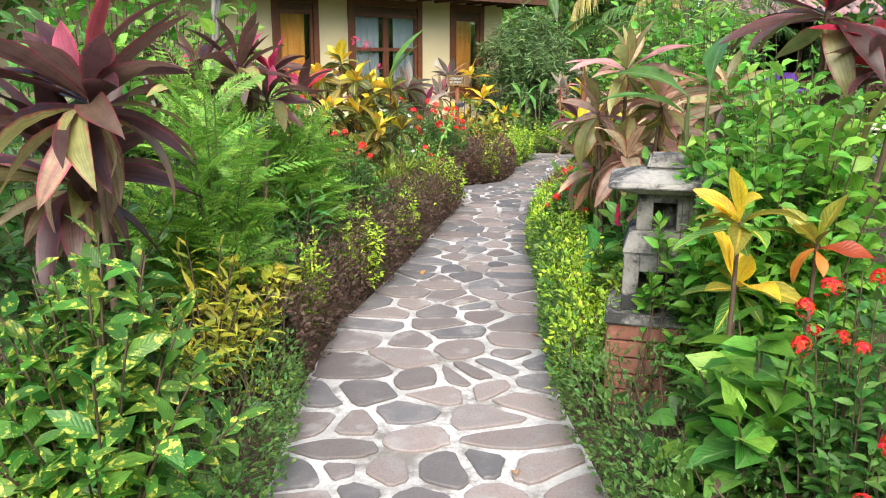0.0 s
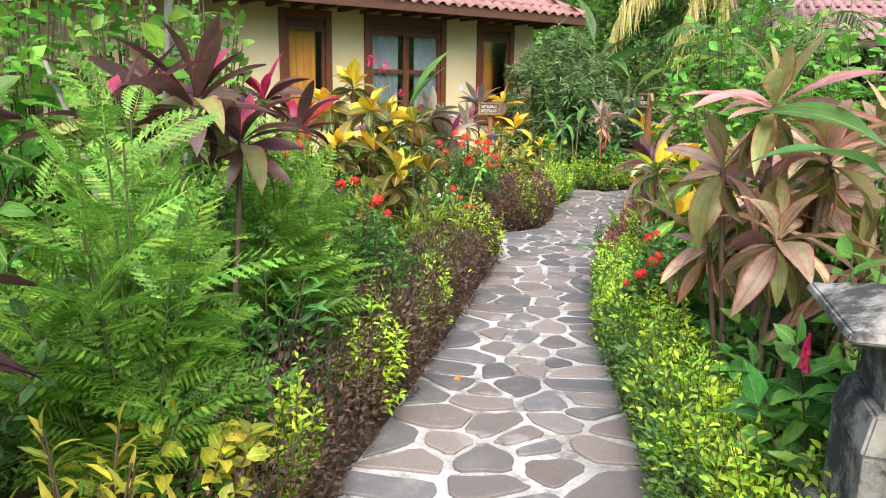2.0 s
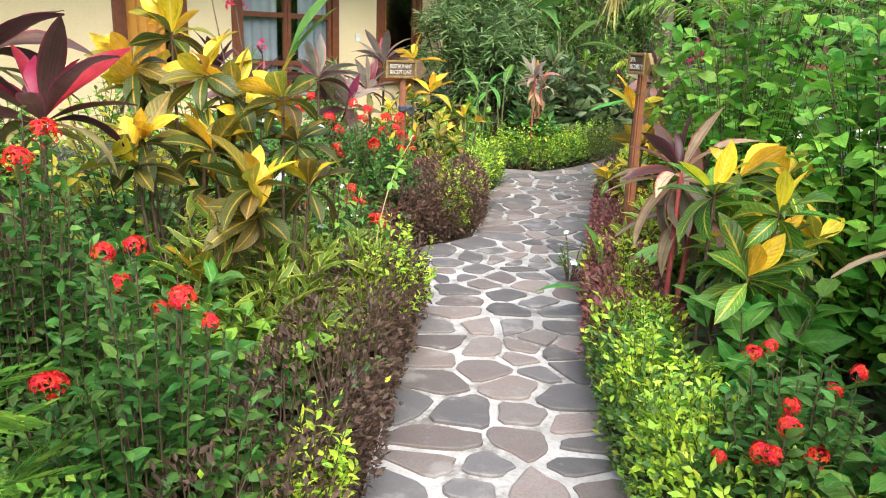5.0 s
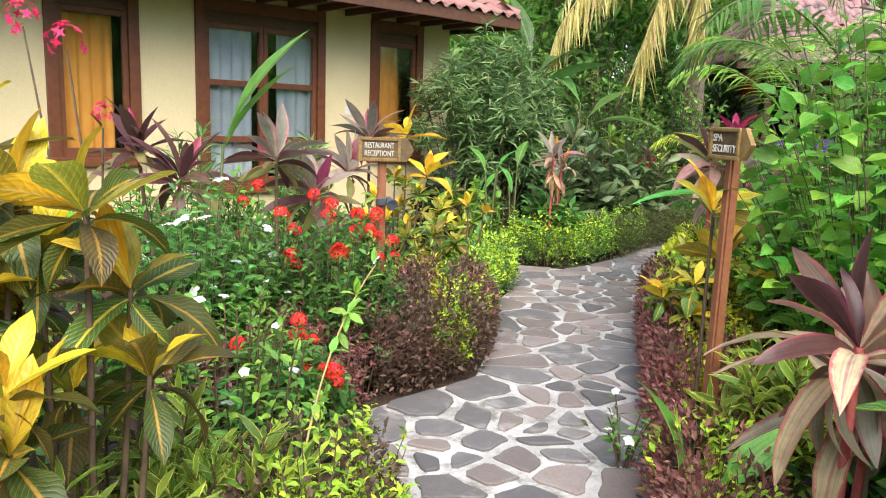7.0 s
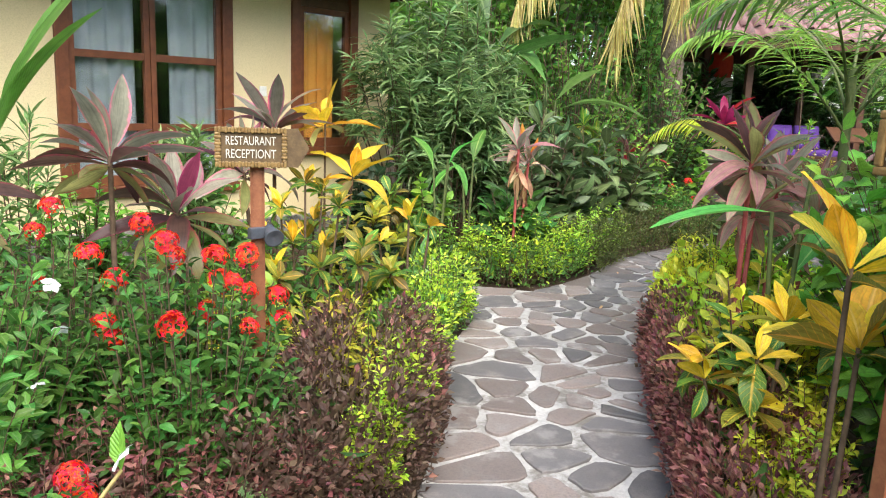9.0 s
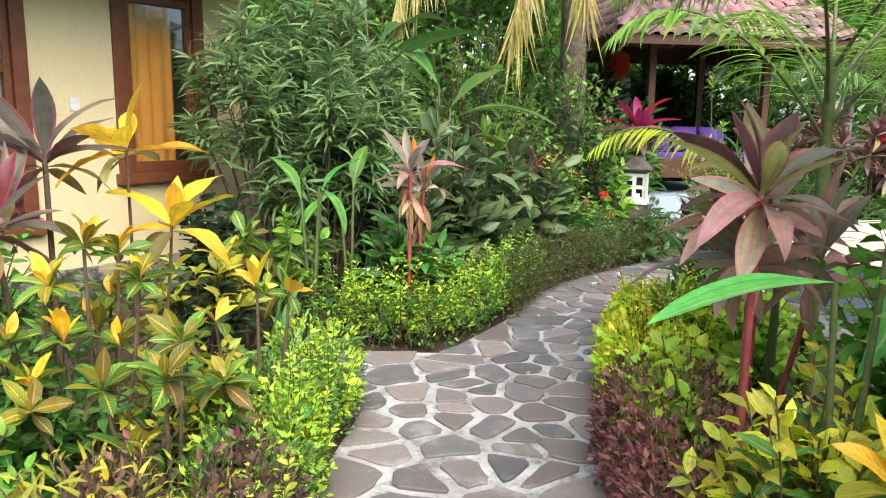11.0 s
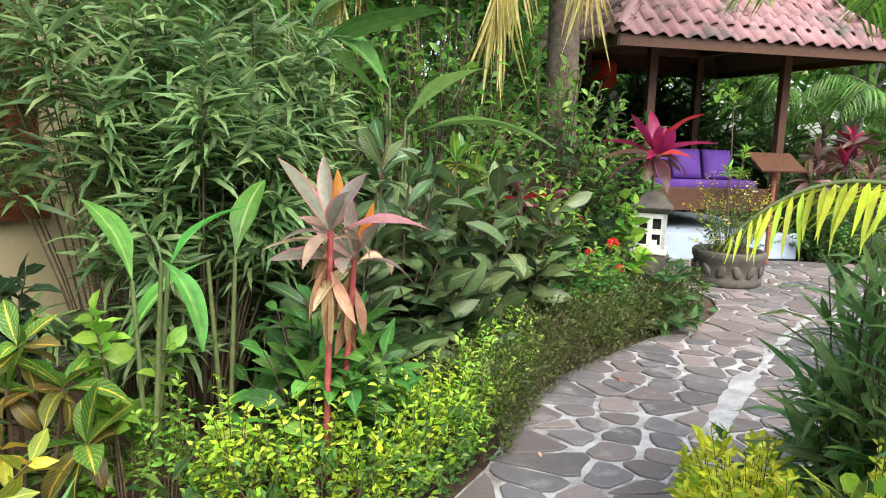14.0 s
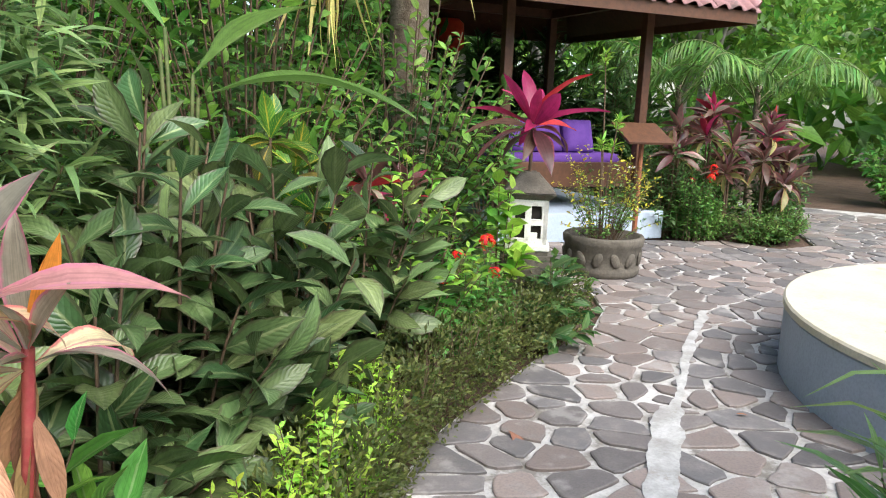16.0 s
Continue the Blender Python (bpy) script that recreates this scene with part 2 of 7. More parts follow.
M["vine"] = leaf_mat("vine_leaf", (0.08, 0.26, 0.035), (0.19, 0.44, 0.055), trans=0.4)
M["narrow"] = leaf_mat("narrow_leaf", (0.055, 0.125, 0.04), (0.22, 0.34, 0.12), rib=(0.15, 0.2, 0.1), rough=0.32)
M["ixora_leaf"] = leaf_mat("ixora_leaf", (0.045, 0.15, 0.03), (0.11, 0.27, 0.05), rough=0.35)
M["ixora_red"] = leaf_mat("ixora_red", (0.78, 0.055, 0.015), (0.85, 0.12, 0.03), var=0.2)
M["petal_white"] = leaf_mat("white_petal", (0.75, 0.75, 0.72), (0.82, 0.82, 0.8), var=0.1)
M["petal_pink"] = leaf_mat("pink_petal", (0.65, 0.02, 0.08), (0.75, 0.06, 0.13), var=0.2)
M["dust"] = leaf_mat("gold_dust_leaf", (0.05, 0.17, 0.03), (0.11, 0.27, 0.04), spots=(0.55, 0.6, 0.1))
M["croton_gold"] = leaf_mat("croton_gold", (0.68, 0.46, 0.025), (0.78, 0.64, 0.05), rib=(0.75, 0.55, 0.1), vein=(0.7, 0.42, 0.03), per="object", trans=0.35, var=0.22)
M["croton_mid"] = leaf_mat("croton_mid", (0.2, 0.19, 0.03), (0.34, 0.34, 0.04), rib=(0.6, 0.42, 0.06), vein=(0.52, 0.38, 0.04), per="object")
M["croton_low"] = leaf_mat("croton_low", (0.045, 0.095, 0.022), (0.15, 0.12, 0.035), rib=(0.5, 0.36, 0.05), vein=(0.3, 0.25, 0.04), per="object", veins=13)
M["croton_green"] = leaf_mat("croton_green", (0.05, 0.16, 0.03), (0.1, 0.26, 0.04), rib=(0.55, 0.5, 0.06), vein=(0.45, 0.45, 0.06), per="object")
M["variegated"] = leaf_mat("variegated_strap", (0.10, 0.2, 0.03), (0.2, 0.3, 0.04), edge=(0.6, 0.6, 0.1), per="island")
M["yellow_mix"] = leaf_mat("yellow_green_leaf", (0.25, 0.33, 0.04), (0.62, 0.55, 0.05), rib=(0.6, 0.55, 0.1))
M["cord_purple"] = leaf_mat("cord_purple", (0.075, 0.036, 0.032), (0.14, 0.085, 0.06), edge=(0.19, 0.045, 0.05), per="object", rough=0.35, veins=0.4)
M["cord_pink"] = leaf_mat("cord_pink", (0.36, 0.045, 0.075), (0.22, 0.05, 0.06), edge=(0.45, 0.06, 0.1), per="object", rough=0.35, veins=0.4)
M["cord_olive"] = leaf_mat("cord_olive", (0.2, 0.2, 0.065), (0.32, 0.32, 0.11), edge=(0.32, 0.13, 0.07), per="object", rough=0.38, veins=0.4)
M["cord_pale"] = leaf_mat("cord_pale", (0.46, 0.34, 0.2), (0.58, 0.48, 0.29), edge=(0.5, 0.16, 0.13), rib=(0.45, 0.25, 0.2), per="object", rough=0.4, veins=0.4)
M["cord_grey"] = leaf_mat("cord_grey", (0.20, 0.20, 0.14), (0.34, 0.31, 0.23), edge=(0.5, 0.16, 0.18), per="object", rough=0.35, veins=0.4)
M["cord_rose"] = leaf_mat("cord_rose", (0.52, 0.29, 0.24), (0.40, 0.33, 0.2), edge=(0.56, 0.2, 0.2), rib=(0.52, 0.22, 0.22), per="object", rough=0.35, veins=0.4)
M["cord_red"] = leaf_mat("cord_red", (0.4, 0.025, 0.05), (0.24, 0.02, 0.045), per="object", rough=0.35, veins=0.4)
M["cord_orange"] = leaf_mat("cord_orange", (0.5, 0.18, 0.03), (0.65, 0.3, 0.04), per="object", rough=0.4)
M["dead"] = leaf_mat("dead_leaf", (0.32, 0.19, 0.09), (0.42, 0.27, 0.14), per="object", rough=0.8, trans=0.15)
M["banana"] = leaf_mat("banana_leaf", (0.08, 0.3, 0.05), (0.14, 0.4, 0.075), rib=(0.3, 0.5, 0.14), per="object", trans=0.4, veins=30)
M["banana_dark"] = leaf_mat("banana_dark_leaf", (0.05, 0.15, 0.035), (0.1, 0.24, 0.05), rib=(0.15, 0.27, 0.09), per="object", trans=0.35, veins=30)
M["frond_lime"] = leaf_mat("frond_lime", (0.36, 0.5, 0.03), (0.5, 0.6, 0.05), trans=0.4)
M["frond_green"] = leaf_mat("frond_green", (0.06, 0.16, 0.03), (0.14, 0.28, 0.06), trans=0.35)
M["frond_bright"] = leaf_mat("frond_bright", (0.14, 0.32, 0.04), (0.28, 0.46, 0.08), trans=0.4)
M["frond_dry"] = leaf_mat("frond_dry", (0.42, 0.38, 0.1), (0.58, 0.5, 0.2), trans=0.3)
M["strap"] = leaf_mat("strap_leaf", (0.1, 0.23, 0.06), (0.24, 0.38, 0.13), rib=(0.25, 0.36, 0.18))
M["tree"] = leaf_mat("tree_leaf", (0.07, 0.19, 0.03), (0.18, 0.37, 0.06), trans=0.45)


# ---- mesh helpers ----
def link_mesh(name, me, material, parent=None, label="", m=None):
    ob = new(name, me)
    if material and not me.materials:
        me.materials.append(material)
    if parent is not None:
        ob.parent = parent
    if m is not None:
        ob.matrix_local = m
    if label:
        ob["label"] = label
    return ob


def part(name, bm, material, parent=None, label="", smooth=False, m=None):
    me = bpy.data.meshes.new(name)
    bm.to_mesh(me)
    bm.free()
    if smooth:
        me.shade_smooth()
    return link_mesh(name, me, material, parent, label, m)


def thing(name, x, y, z, label, category, group="", kind="", rz=0.0):
    e = new(name)
    e.matrix_world = pose(x, y, z, 0, 0, rz)
    e.empty_display_size = 0.1
    return tagged(e, label, category, group, kind)


def raw_mesh(name, V, F, UV=None, smooth=True):
    """V (n,3), F (m,k) all faces with k corners, UV (n,2)."""
    V, F = np.asarray(V, np.float32), np.asarray(F, np.int32)
    me = bpy.data.meshes.new(name)
    me.vertices.add(len(V))
    me.vertices.foreach_set("co", V.ravel())
    me.loops.add(F.size)
    me.loops.foreach_set("vertex_index", F.ravel())
    me.polygons.add(len(F))
    me.polygons.foreach_set("loop_start", np.arange(len(F), dtype=np.int32) * F.shape[1])
    if UV is not None:
        layer = me.uv_layers.new(name="UVMap")
        layer.data.foreach_set("uv", np.asarray(UV, np.float32)[F.ravel()].ravel())
    me.update(calc_edges=True)
    if smooth:
        me.shade_smooth()
    return me


def box(bm, x0, x1, y0, y1, z0, z1, bevel=0.0):
    r = bmesh.ops.create_cube(bm, size=1.0, matrix=Matrix.Translation(((x0 + x1) / 2, (y0 + y1) / 2, (z0 + z1) / 2)) @ Matrix.Diagonal((x1 - x0, y1 - y0, z1 - z0, 1)))
    if bevel:
        edges = list({e for v in r["verts"] for e in v.link_edges})
        bmesh.ops.bevel(bm, geom=edges, offset=bevel, segments=2, affect="EDGES", profile=0.6)
    return r


def taper_box(bm, w0, w1, z0, z1, bevel=0.0, d0=None, d1=None):
    d0, d1 = d0 or w0, d1 or w1
    vs = [bm.verts.new((sx * w / 2, sy * d / 2, z)) for w, d, z in ((w0, d0, z0), (w1, d1, z1)) for sx, sy in ((-1, -1), (1, -1), (1, 1), (-1, 1))]
    fs = [bm.faces.new([vs[i] for i in f]) for f in ((3, 2, 1, 0), (4, 5, 6, 7), (0, 1, 5, 4), (1, 2, 6, 5), (2, 3, 7, 6), (3, 0, 4, 7))]
    if bevel:
        bmesh.ops.bevel(bm, geom=list({e for f in fs for e in f.edges}), offset=bevel, segments=2, affect="EDGES")


def tubes(lines, sides=6):
    """lines: list of (points, r0, r1). One mesh's V, F."""
    V, F, at = [], [], 0
    ang = np.linspace(0, 2 * np.pi, sides, endpoint=False)
    for pts, r0, r1 in lines:
        P = np.asarray(pts, float)
        n = len(P)
        T = np.gradient(P, axis=0)
        T /= np.linalg.norm(T, axis=1)[:, None] + 1e-9
        ref = np.array([1.0, 0.03, 0.0]) if abs(T[0][0]) < 0.9 else np.array([0.0, 1.0, 0.03])
        A = np.cross(T, ref)
        A /= np.linalg.norm(A, axis=1)[:, None] + 1e-9
        B = np.cross(T, A)
        R = np.linspace(r0, r1, n)[:, None, None]
        ring = P[:, None, :] + R * (np.cos(ang)[None, :, None] * A[:, None, :] + np.sin(ang)[None, :, None] * B[:, None, :])
        V.append(ring.reshape(-1, 3))
        i = np.arange(n - 1)[:, None] * sides
        j = np.arange(sides)[None, :]
        k = (j + 1) % sides
        F.append((np.stack([i + j, i + k, i + sides + k, i + sides + j], -1) + at).reshape(-1, 4))
        at += n * sides
    return np.concatenate(V), np.concatenate(F)


# ---- leaf shapes ----
def blade(length, width, segs=6, droop=0.3, fold=0.25, belly=0.45, wave=0.0, stalk=0.0, seed=0):
    """A leaf along +y, its face up: V, F (quads), UV."""
    rs = np.random.RandomState(seed)
    t = np.linspace(0, 1, segs + 1)
    prof = np.where(t < belly, np.abs(np.sin(np.pi / 2 * t / belly)) ** 0.9, np.abs(np.cos(np.pi / 2 * (t - belly) / (1 - belly))) ** 0.85)
    prof = np.clip(prof, 0.04, 1)
    prof[-1] = 0.02
    a = droop * t
    step = length / segs
    y = np.concatenate([[0], np.cumsum(np.cos(a[1:] * 1.5) * step)]) + stalk
    z = -np.concatenate([[0], np.cumsum(np.sin(a[1:] * 1.5) * step)])
    w = prof * width / 2
    wob = wave * width * np.sin(t * 9 + rs.rand() * 6)
    V, UV = [], []
    for i in range(segs + 1):
        V += [(-w[i], y[i], z[i] + fold * w[i] + wob[i]), (0, y[i], z[i]), (w[i], y[i], z[i] + fold * w[i] - wob[i])]
        UV += [(0, t[i]), (0.5, t[i]), (1, t[i])]
    if stalk:
        V[0:3] = [(-0.004, 0, 0), (0, 0, 0), (0.004, 0, 0)]
    F = []
    for i in range(segs):
        b = i * 3
        F += [(b, b + 1, b + 4, b + 3), (b + 1, b + 2, b + 5, b + 4)]
    return np.array(V, float), np.array(F), np.array(UV, float)


def diamond(length, width, fold=0.25):
    V = [(0, 0, 0), (-width / 2, length * 0.45, fold * width / 2), (0, length, -0.12 * length), (width / 2, length * 0.45, fold * width / 2)]
    return np.array(V), np.array([(0, 2, 1), (0, 3, 2)]), np.array([(0.5, 0), (0, 0.45), (0.5, 1), (1, 0.45)], float)


def feather(length, width, pairs=13):
    """A flat divided leaf: narrow toothed pinnae in pairs along a rib."""
    V, F, UV = [], [], []

    def pinna(x0, y0, z0, dx, dy, dz, w, t):
        nx, ny = -dy, dx
        L = math.hypot(dx, dy)
        nx, ny = nx / L * w, ny / L * w
        b = len(V)
        V.extend([(x0, y0, z0), (x0 + dx * 0.45 + nx, y0 + dy * 0.45 + ny, z0 + dz * 0.4), (x0 + dx, y0 + dy, z0 + dz), (x0 + dx * 0.45 - nx, y0 + dy * 0.45 - ny, z0 + dz * 0.4)])
        F.append((b, b + 3, b + 2, b + 1))
        UV.extend([(0.45, t), (0.2, t), (0.45, t), (0.7, t)])

    for i in range(pairs):
        t = (i + 0.8) / pairs
        w = width / 2 * math.sin(math.pi * (0.1 + 0.87 * t)) ** 0.8
        z = -0.48 * t ** 2.2 * length
        for side in (-1, 1):
            dx, dy, dz = side * w, w * 0.62, -0.45 * w
            pinna(0, t * length, z, dx, dy, dz, 0.026 * length, t)
            for k in (0.3, 0.55, 0.78):
                q = w * 0.42 * (1.1 - k)
                pinna(dx * k, t * length + dy * k, z + dz * k, side * q * 0.25, q, -0.1 * q, 0.012 * length, t)
                pinna(dx * k, t * length + dy * k, z + dz * k, side * q, -q * 0.25, -0.1 * q, 0.012 * length, t)
    pinna(0, 0, 0, 0, length, -0.3 * length, 0.01 * length, 0.5)
    return np.array(V), np.array(F), np.array(UV)


def unit(a):
    return a / (np.linalg.norm(a, axis=-1, keepdims=True) + 1e-9)


def scatter(name, shapes, pos, way, scale, rs, material, parent, tilt=0.5, label=""):
    """Many leaves in one mesh: each takes one of the shapes (all of one face size), at pos, along way."""
    pos, way = np.asarray(pos, float), unit(np.asarray(way, float))
    n = len(pos)
    up = np.array([0, 0, 1.0]) + rs.normal(0, tilt, (n, 3))
    X = unit(np.cross(way, up))
    Z = np.cross(X, way)
    R = np.stack([X, way, Z], -1) * np.asarray(scale).reshape(-1, 1, 1)
    which = rs.randint(0, len(shapes), n)
    Vs, Fs, Us, at = [], [], [], 0
    for k, (V, F, U) in enumerate(shapes):
        sel = which == k
        c = int(sel.sum())
        if not c:
            continue
        W = np.einsum("nij,vj->nvi", R[sel], V) + pos[sel][:, None, :]
        Vs.append(W.reshape(-1, 3))
        Fs.append((F[None] + (np.arange(c) * len(V))[:, None, None]).reshape(-1, F.shape[1]) + at)
        Us.append(np.tile(U, (c, 1)))
        at += c * len(V)
    ob = link_mesh(name, raw_mesh(name, np.concatenate(Vs), np.concatenate(Fs), np.concatenate(Us)), material, parent, label)
    ob["kind"] = "stuff"
    return ob


SMALL = [diamond(1.0, 0.5), diamond(1.0, 0.42, 0.5), diamond(0.85, 0.5, 0.1)]
OVAL = [blade(1.0, 0.42, 3, d, 0.3, 0.45, seed=i) for i, d in enumerate((0.25, 0.5, 0.75))]
WIDE = [blade(1.0, 0.6, 3, d, 0.25, 0.4, seed=i) for i, d in enumerate((0.25, 0.5, 0.8))]
LANCE = [blade(1.0, 0.2, 3, d, 0.35, 0.4, seed=i) for i, d in enumerate((0.2, 0.5, 0.8))]
NARROW = [blade(1.0, 0.115, 3, d, 0.3, 0.35, seed=i) for i, d in enumerate((0.3, 0.6, 0.95))]
LEATHER = [blade(1.0, 0.36, 5, d, 0.4, 0.55, 0.05, 0.04, seed=i) for i, d in enumerate((0.2, 0.45, 0.8))]
FEATHER = [feather(1.0, 0.62), feather(1.0, 0.5, 11)]


def twig_plant(name, x, y, label, category, rs, twigs, height, spread, per_twig, size, shapes, mat, stem="stem_brown", z0=0.0, low=0.35, group="", root=0.06,
               up=0.45, flat=1.0, tip_mat=None, tilt=0.5, stem_r=0.006, kind=""):
    """Many curved twigs from one foot, leaves spiralling round the upper part of each. spread: (rx, ry). Returns the thing and the twig ends."""
    root_ob = thing(name, x, y, z0, label, category, group, kind)
    rx, ry = spread
    az = rs.uniform(0, 2 * np.pi, twigs)
    rad = np.sqrt(rs.uniform(0.02, 1, twigs))
    hz = height * (rs.uniform(0.72, 1.08, twigs)) * (1 - 0.45 * rad ** 2.2)
    some = rs.rand(twigs) < 0.35
    hz[some] *= rs.uniform(0.35, 0.8, some.sum())
    ends = np.stack([rx * rad * np.cos(az), ry * rad * np.sin(az), hz], 1)
    feet = np.stack([root * rx * 4 * rad * np.cos(az), root * ry * 4 * rad * np.sin(az), np.zeros(twigs)], 1)
    lines, P, D, S, top = [], [], [], [], []
    for e, f in zip(ends, feet):
        mid = f * 0.45 + e * 0.55
        mid[2] = e[2] * 0.68
        mid[:2] *= 0.8
        s = np.linspace(0, 1, 6)[:, None]
        pts = (1 - s) ** 2 * f + 2 * s * (1 - s) * mid + s ** 2 * e
        lines.append((pts, stem_r, stem_r * 0.5))
        k = per_twig
        t = low + (1 - low) * (np.arange(k) + rs.rand(k)) / k
        t = np.clip(t, 0, 1)[:, None]
        q = (1 - t) ** 2 * f + 2 * t * (1 - t) * mid + t ** 2 * e
        tang = unit(2 * (1 - t) * (mid - f) + 2 * t * (e - mid))
        phi = np.arange(k) * 2.4 + rs.uniform(0, 6)
        out = np.stack([np.cos(phi), np.sin(phi), np.zeros(k)], 1) * flat
        d = out + tang * (up + 0.9 * t ** 3) + rs.normal(0, 0.18, (k, 3))
        P.append(q), D.append(d), S.append(size * rs.uniform(0.65, 1.15, k) * (0.75 + 0.25 * np.sin(np.pi * t[:, 0])))
        top.append(t[:, 0])
    V, F = tubes(lines, 4)
    link_mesh("branchwork", raw_mesh("branchwork", V, F), M[stem], root_ob)["kind"] = "stuff"
    P, D, S, top = np.concatenate(P), np.concatenate(D), np.concatenate(S), np.concatenate(top)
    if tip_mat:
        hi = top > 0.72
        scatter("foliage", shapes, P[~hi], D[~hi], S[~hi], rs, M[mat], root_ob, tilt)
        scatter("young_foliage", shapes, P[hi], D[hi], S[hi], rs, M[tip_mat], root_ob, tilt)
    else:
        scatter("foliage", shapes, P, D, S, rs, M[mat], root_ob, tilt)
    return root_ob, ends


def along(points, step):
    P = np.array(points, float)
    d = np.concatenate([[0], np.cumsum(np.linalg.norm(np.diff(P, axis=0), axis=1))])
    s = np.arange(0, d[-1], step)
    return np.stack([np.interp(s, d, P[:, 0]), np.interp(s, d, P[:, 1])], 1)


def hedge(points, width, height, mat, label, rs, dense=2600, size=0.035, tip_mat=None, tip_share=0.25, shapes=SMALL, side=1):
    """A clipped row along the path's edge; points is the foot on the path's side, the row lies to the left (side 1) or right (-1)."""
    C = along(points, 0.02)
    T = unit(np.gradient(C, axis=0))
    N = np.stack([-T[:, 1], T[:, 0]], 1) * side
    C = C - N * 0.05
    width = width + 0.05
    length = 0.02 * len(C)
    n = int(length * dense)
    x0, y0 = C[0]
    ob = thing("hedge", x0, y0, 0, label, "hedge", "hedges along the path")
    i = rs.randint(0, len(C), n)
    lump = np.array([noise.noise((C[k][0] * 2.2, C[k][1] * 2.2, 3.1)) for k in range(len(C))])
    lump2 = np.array([noise.noise((C[k][0] * 6, C[k][1] * 6, 9.1)) for k in range(len(C))])
    hh = height * (1 + 0.22 * lump[i] + 0.16 * lump2[i])
    ww = width * (1 + 0.2 * lump[i])
    a = rs.uniform(-1, 1, n)
    shell = rs.rand(n) < 0.72
    v = np.where(shell, rs.uniform(0.86, 1.06, n), rs.uniform(0.3, 1.0, n))
    ang = rs.uniform(0.02, 0.98, n) * np.pi
    ca, sa = np.cos(ang), np.sin(ang)
    off = np.sign(ca) * np.abs(ca) ** 0.5 * v * ww / 2
    z = np.abs(sa) ** 0.6 * v * hh
    skirt = rs.rand(n) < 0.32
    z = np.where(skirt, rs.uniform(0, 0.7, n) * hh, z)
    off = np.where(skirt, np.sign(ca) * rs.uniform(0.8, 1.03, n) * ww / 2, off)
    P = np.stack([C[i][:, 0] + N[i][:, 0] * (width / 2 + off) - x0, C[i][:, 1] + N[i][:, 1] * (width / 2 + off) - y0, z + 0.01], 1)
    P += rs.normal(0, 0.012, P.shape)
    out = np.stack([N[i][:, 0] * ca, N[i][:, 1] * ca, sa * 0.9 + 0.25], 1)
    D = out + rs.normal(0, 0.55, (n, 3))
    S = size * rs.uniform(0.6, 1.4, n)
    tipsel = (sa > 0.3) & (rs.rand(n) < tip_share * 1.6) & (v > 0.85) & (lump[i] + 0.8 * lump2[i] + rs.normal(0, 0.2, n) > 0.25 - tip_share * 0.75) if tip_mat else np.zeros(n, bool)
    scatter("foliage", shapes, P[~tipsel], D[~tipsel], S[~tipsel], rs, M[mat], ob, 0.7)
    if tip_mat and tipsel.any():
        scatter("young_foliage", shapes, P[tipsel] + [0, 0, 0.01], D[tipsel], S[tipsel] * 1.2, rs, M[tip_mat], ob, 0.7)
    k = rs.randint(0, len(C), int(length * 34))
    o = rs.uniform(0.15, 0.85, len(k)) * width
    B = np.stack([C[k][:, 0] + N[k][:, 0] * o - x0, C[k][:, 1] + N[k][:, 1] * o - y0, np.zeros(len(k))], 1)
    lines = []
    for b, kk in zip(B, k):
        e = b + np.array([rs.normal(0, 0.06), rs.normal(0, 0.06), height * rs.uniform(0.7, 1.08)])
        lines.append((np.array([b, (b + e) / 2 + rs.normal(0, 0.02, 3), e]), 0.005, 0.002))
    V, F = tubes(lines, 4)
    link_mesh("branchwork", raw_mesh("branchwork", V, F), M["stem_brown"], ob)["kind"] = "stuff"
    return ob


LEAF_MESH = {}


def leaf_data(key, *args, **kw):
    if key not in LEAF_MESH:
        V, F, U = blade(*args, **kw)
        LEAF_MESH[key] = (V, F, U)
    return LEAF_MESH[key]


def leaf_object(parent, shape, mat, m, name="leaf"):
    key = (shape, mat)
    if key not in LEAF_MESH:
        V, F, U = LEAF_MESH[shape]
        me = raw_mesh(name, V, F, U)
        me.materials.append(M[mat])
        LEAF_MESH[key] = me
    ob = new(name, LEAF_MESH[key])
    ob.parent = parent
    ob.matrix_local = m
    return ob


for i, (dr, wv) in enumerate(((0.15, 0.0), (0.35, 0.05), (0.6, 0.08), (0.95, 0.05))):
    leaf_data("cord%d" % i, 1.0, 0.215, 8, dr, 0.45, 0.5, wv, 0.05, seed=i)
    leaf_data("croton%d" % i, 1.0, 0.36, 7, dr * 0.9, 0.35, 0.55, wv * 1.2, 0.05, seed=i)
    leaf_data("canna%d" % i, 1.0, 0.34, 7, dr * 0.8, 0.3, 0.4, wv * 0.6, 0.08, seed=i)
leaf_data("ban0", 1.0, 0.26, 10, 0.25, 0.35, 0.4, 0.02, 0.12, seed=3)
leaf_data("ban1", 1.0, 0.3, 10, 0.55, 0.3, 0.4, 0.03, 0.12, seed=4)


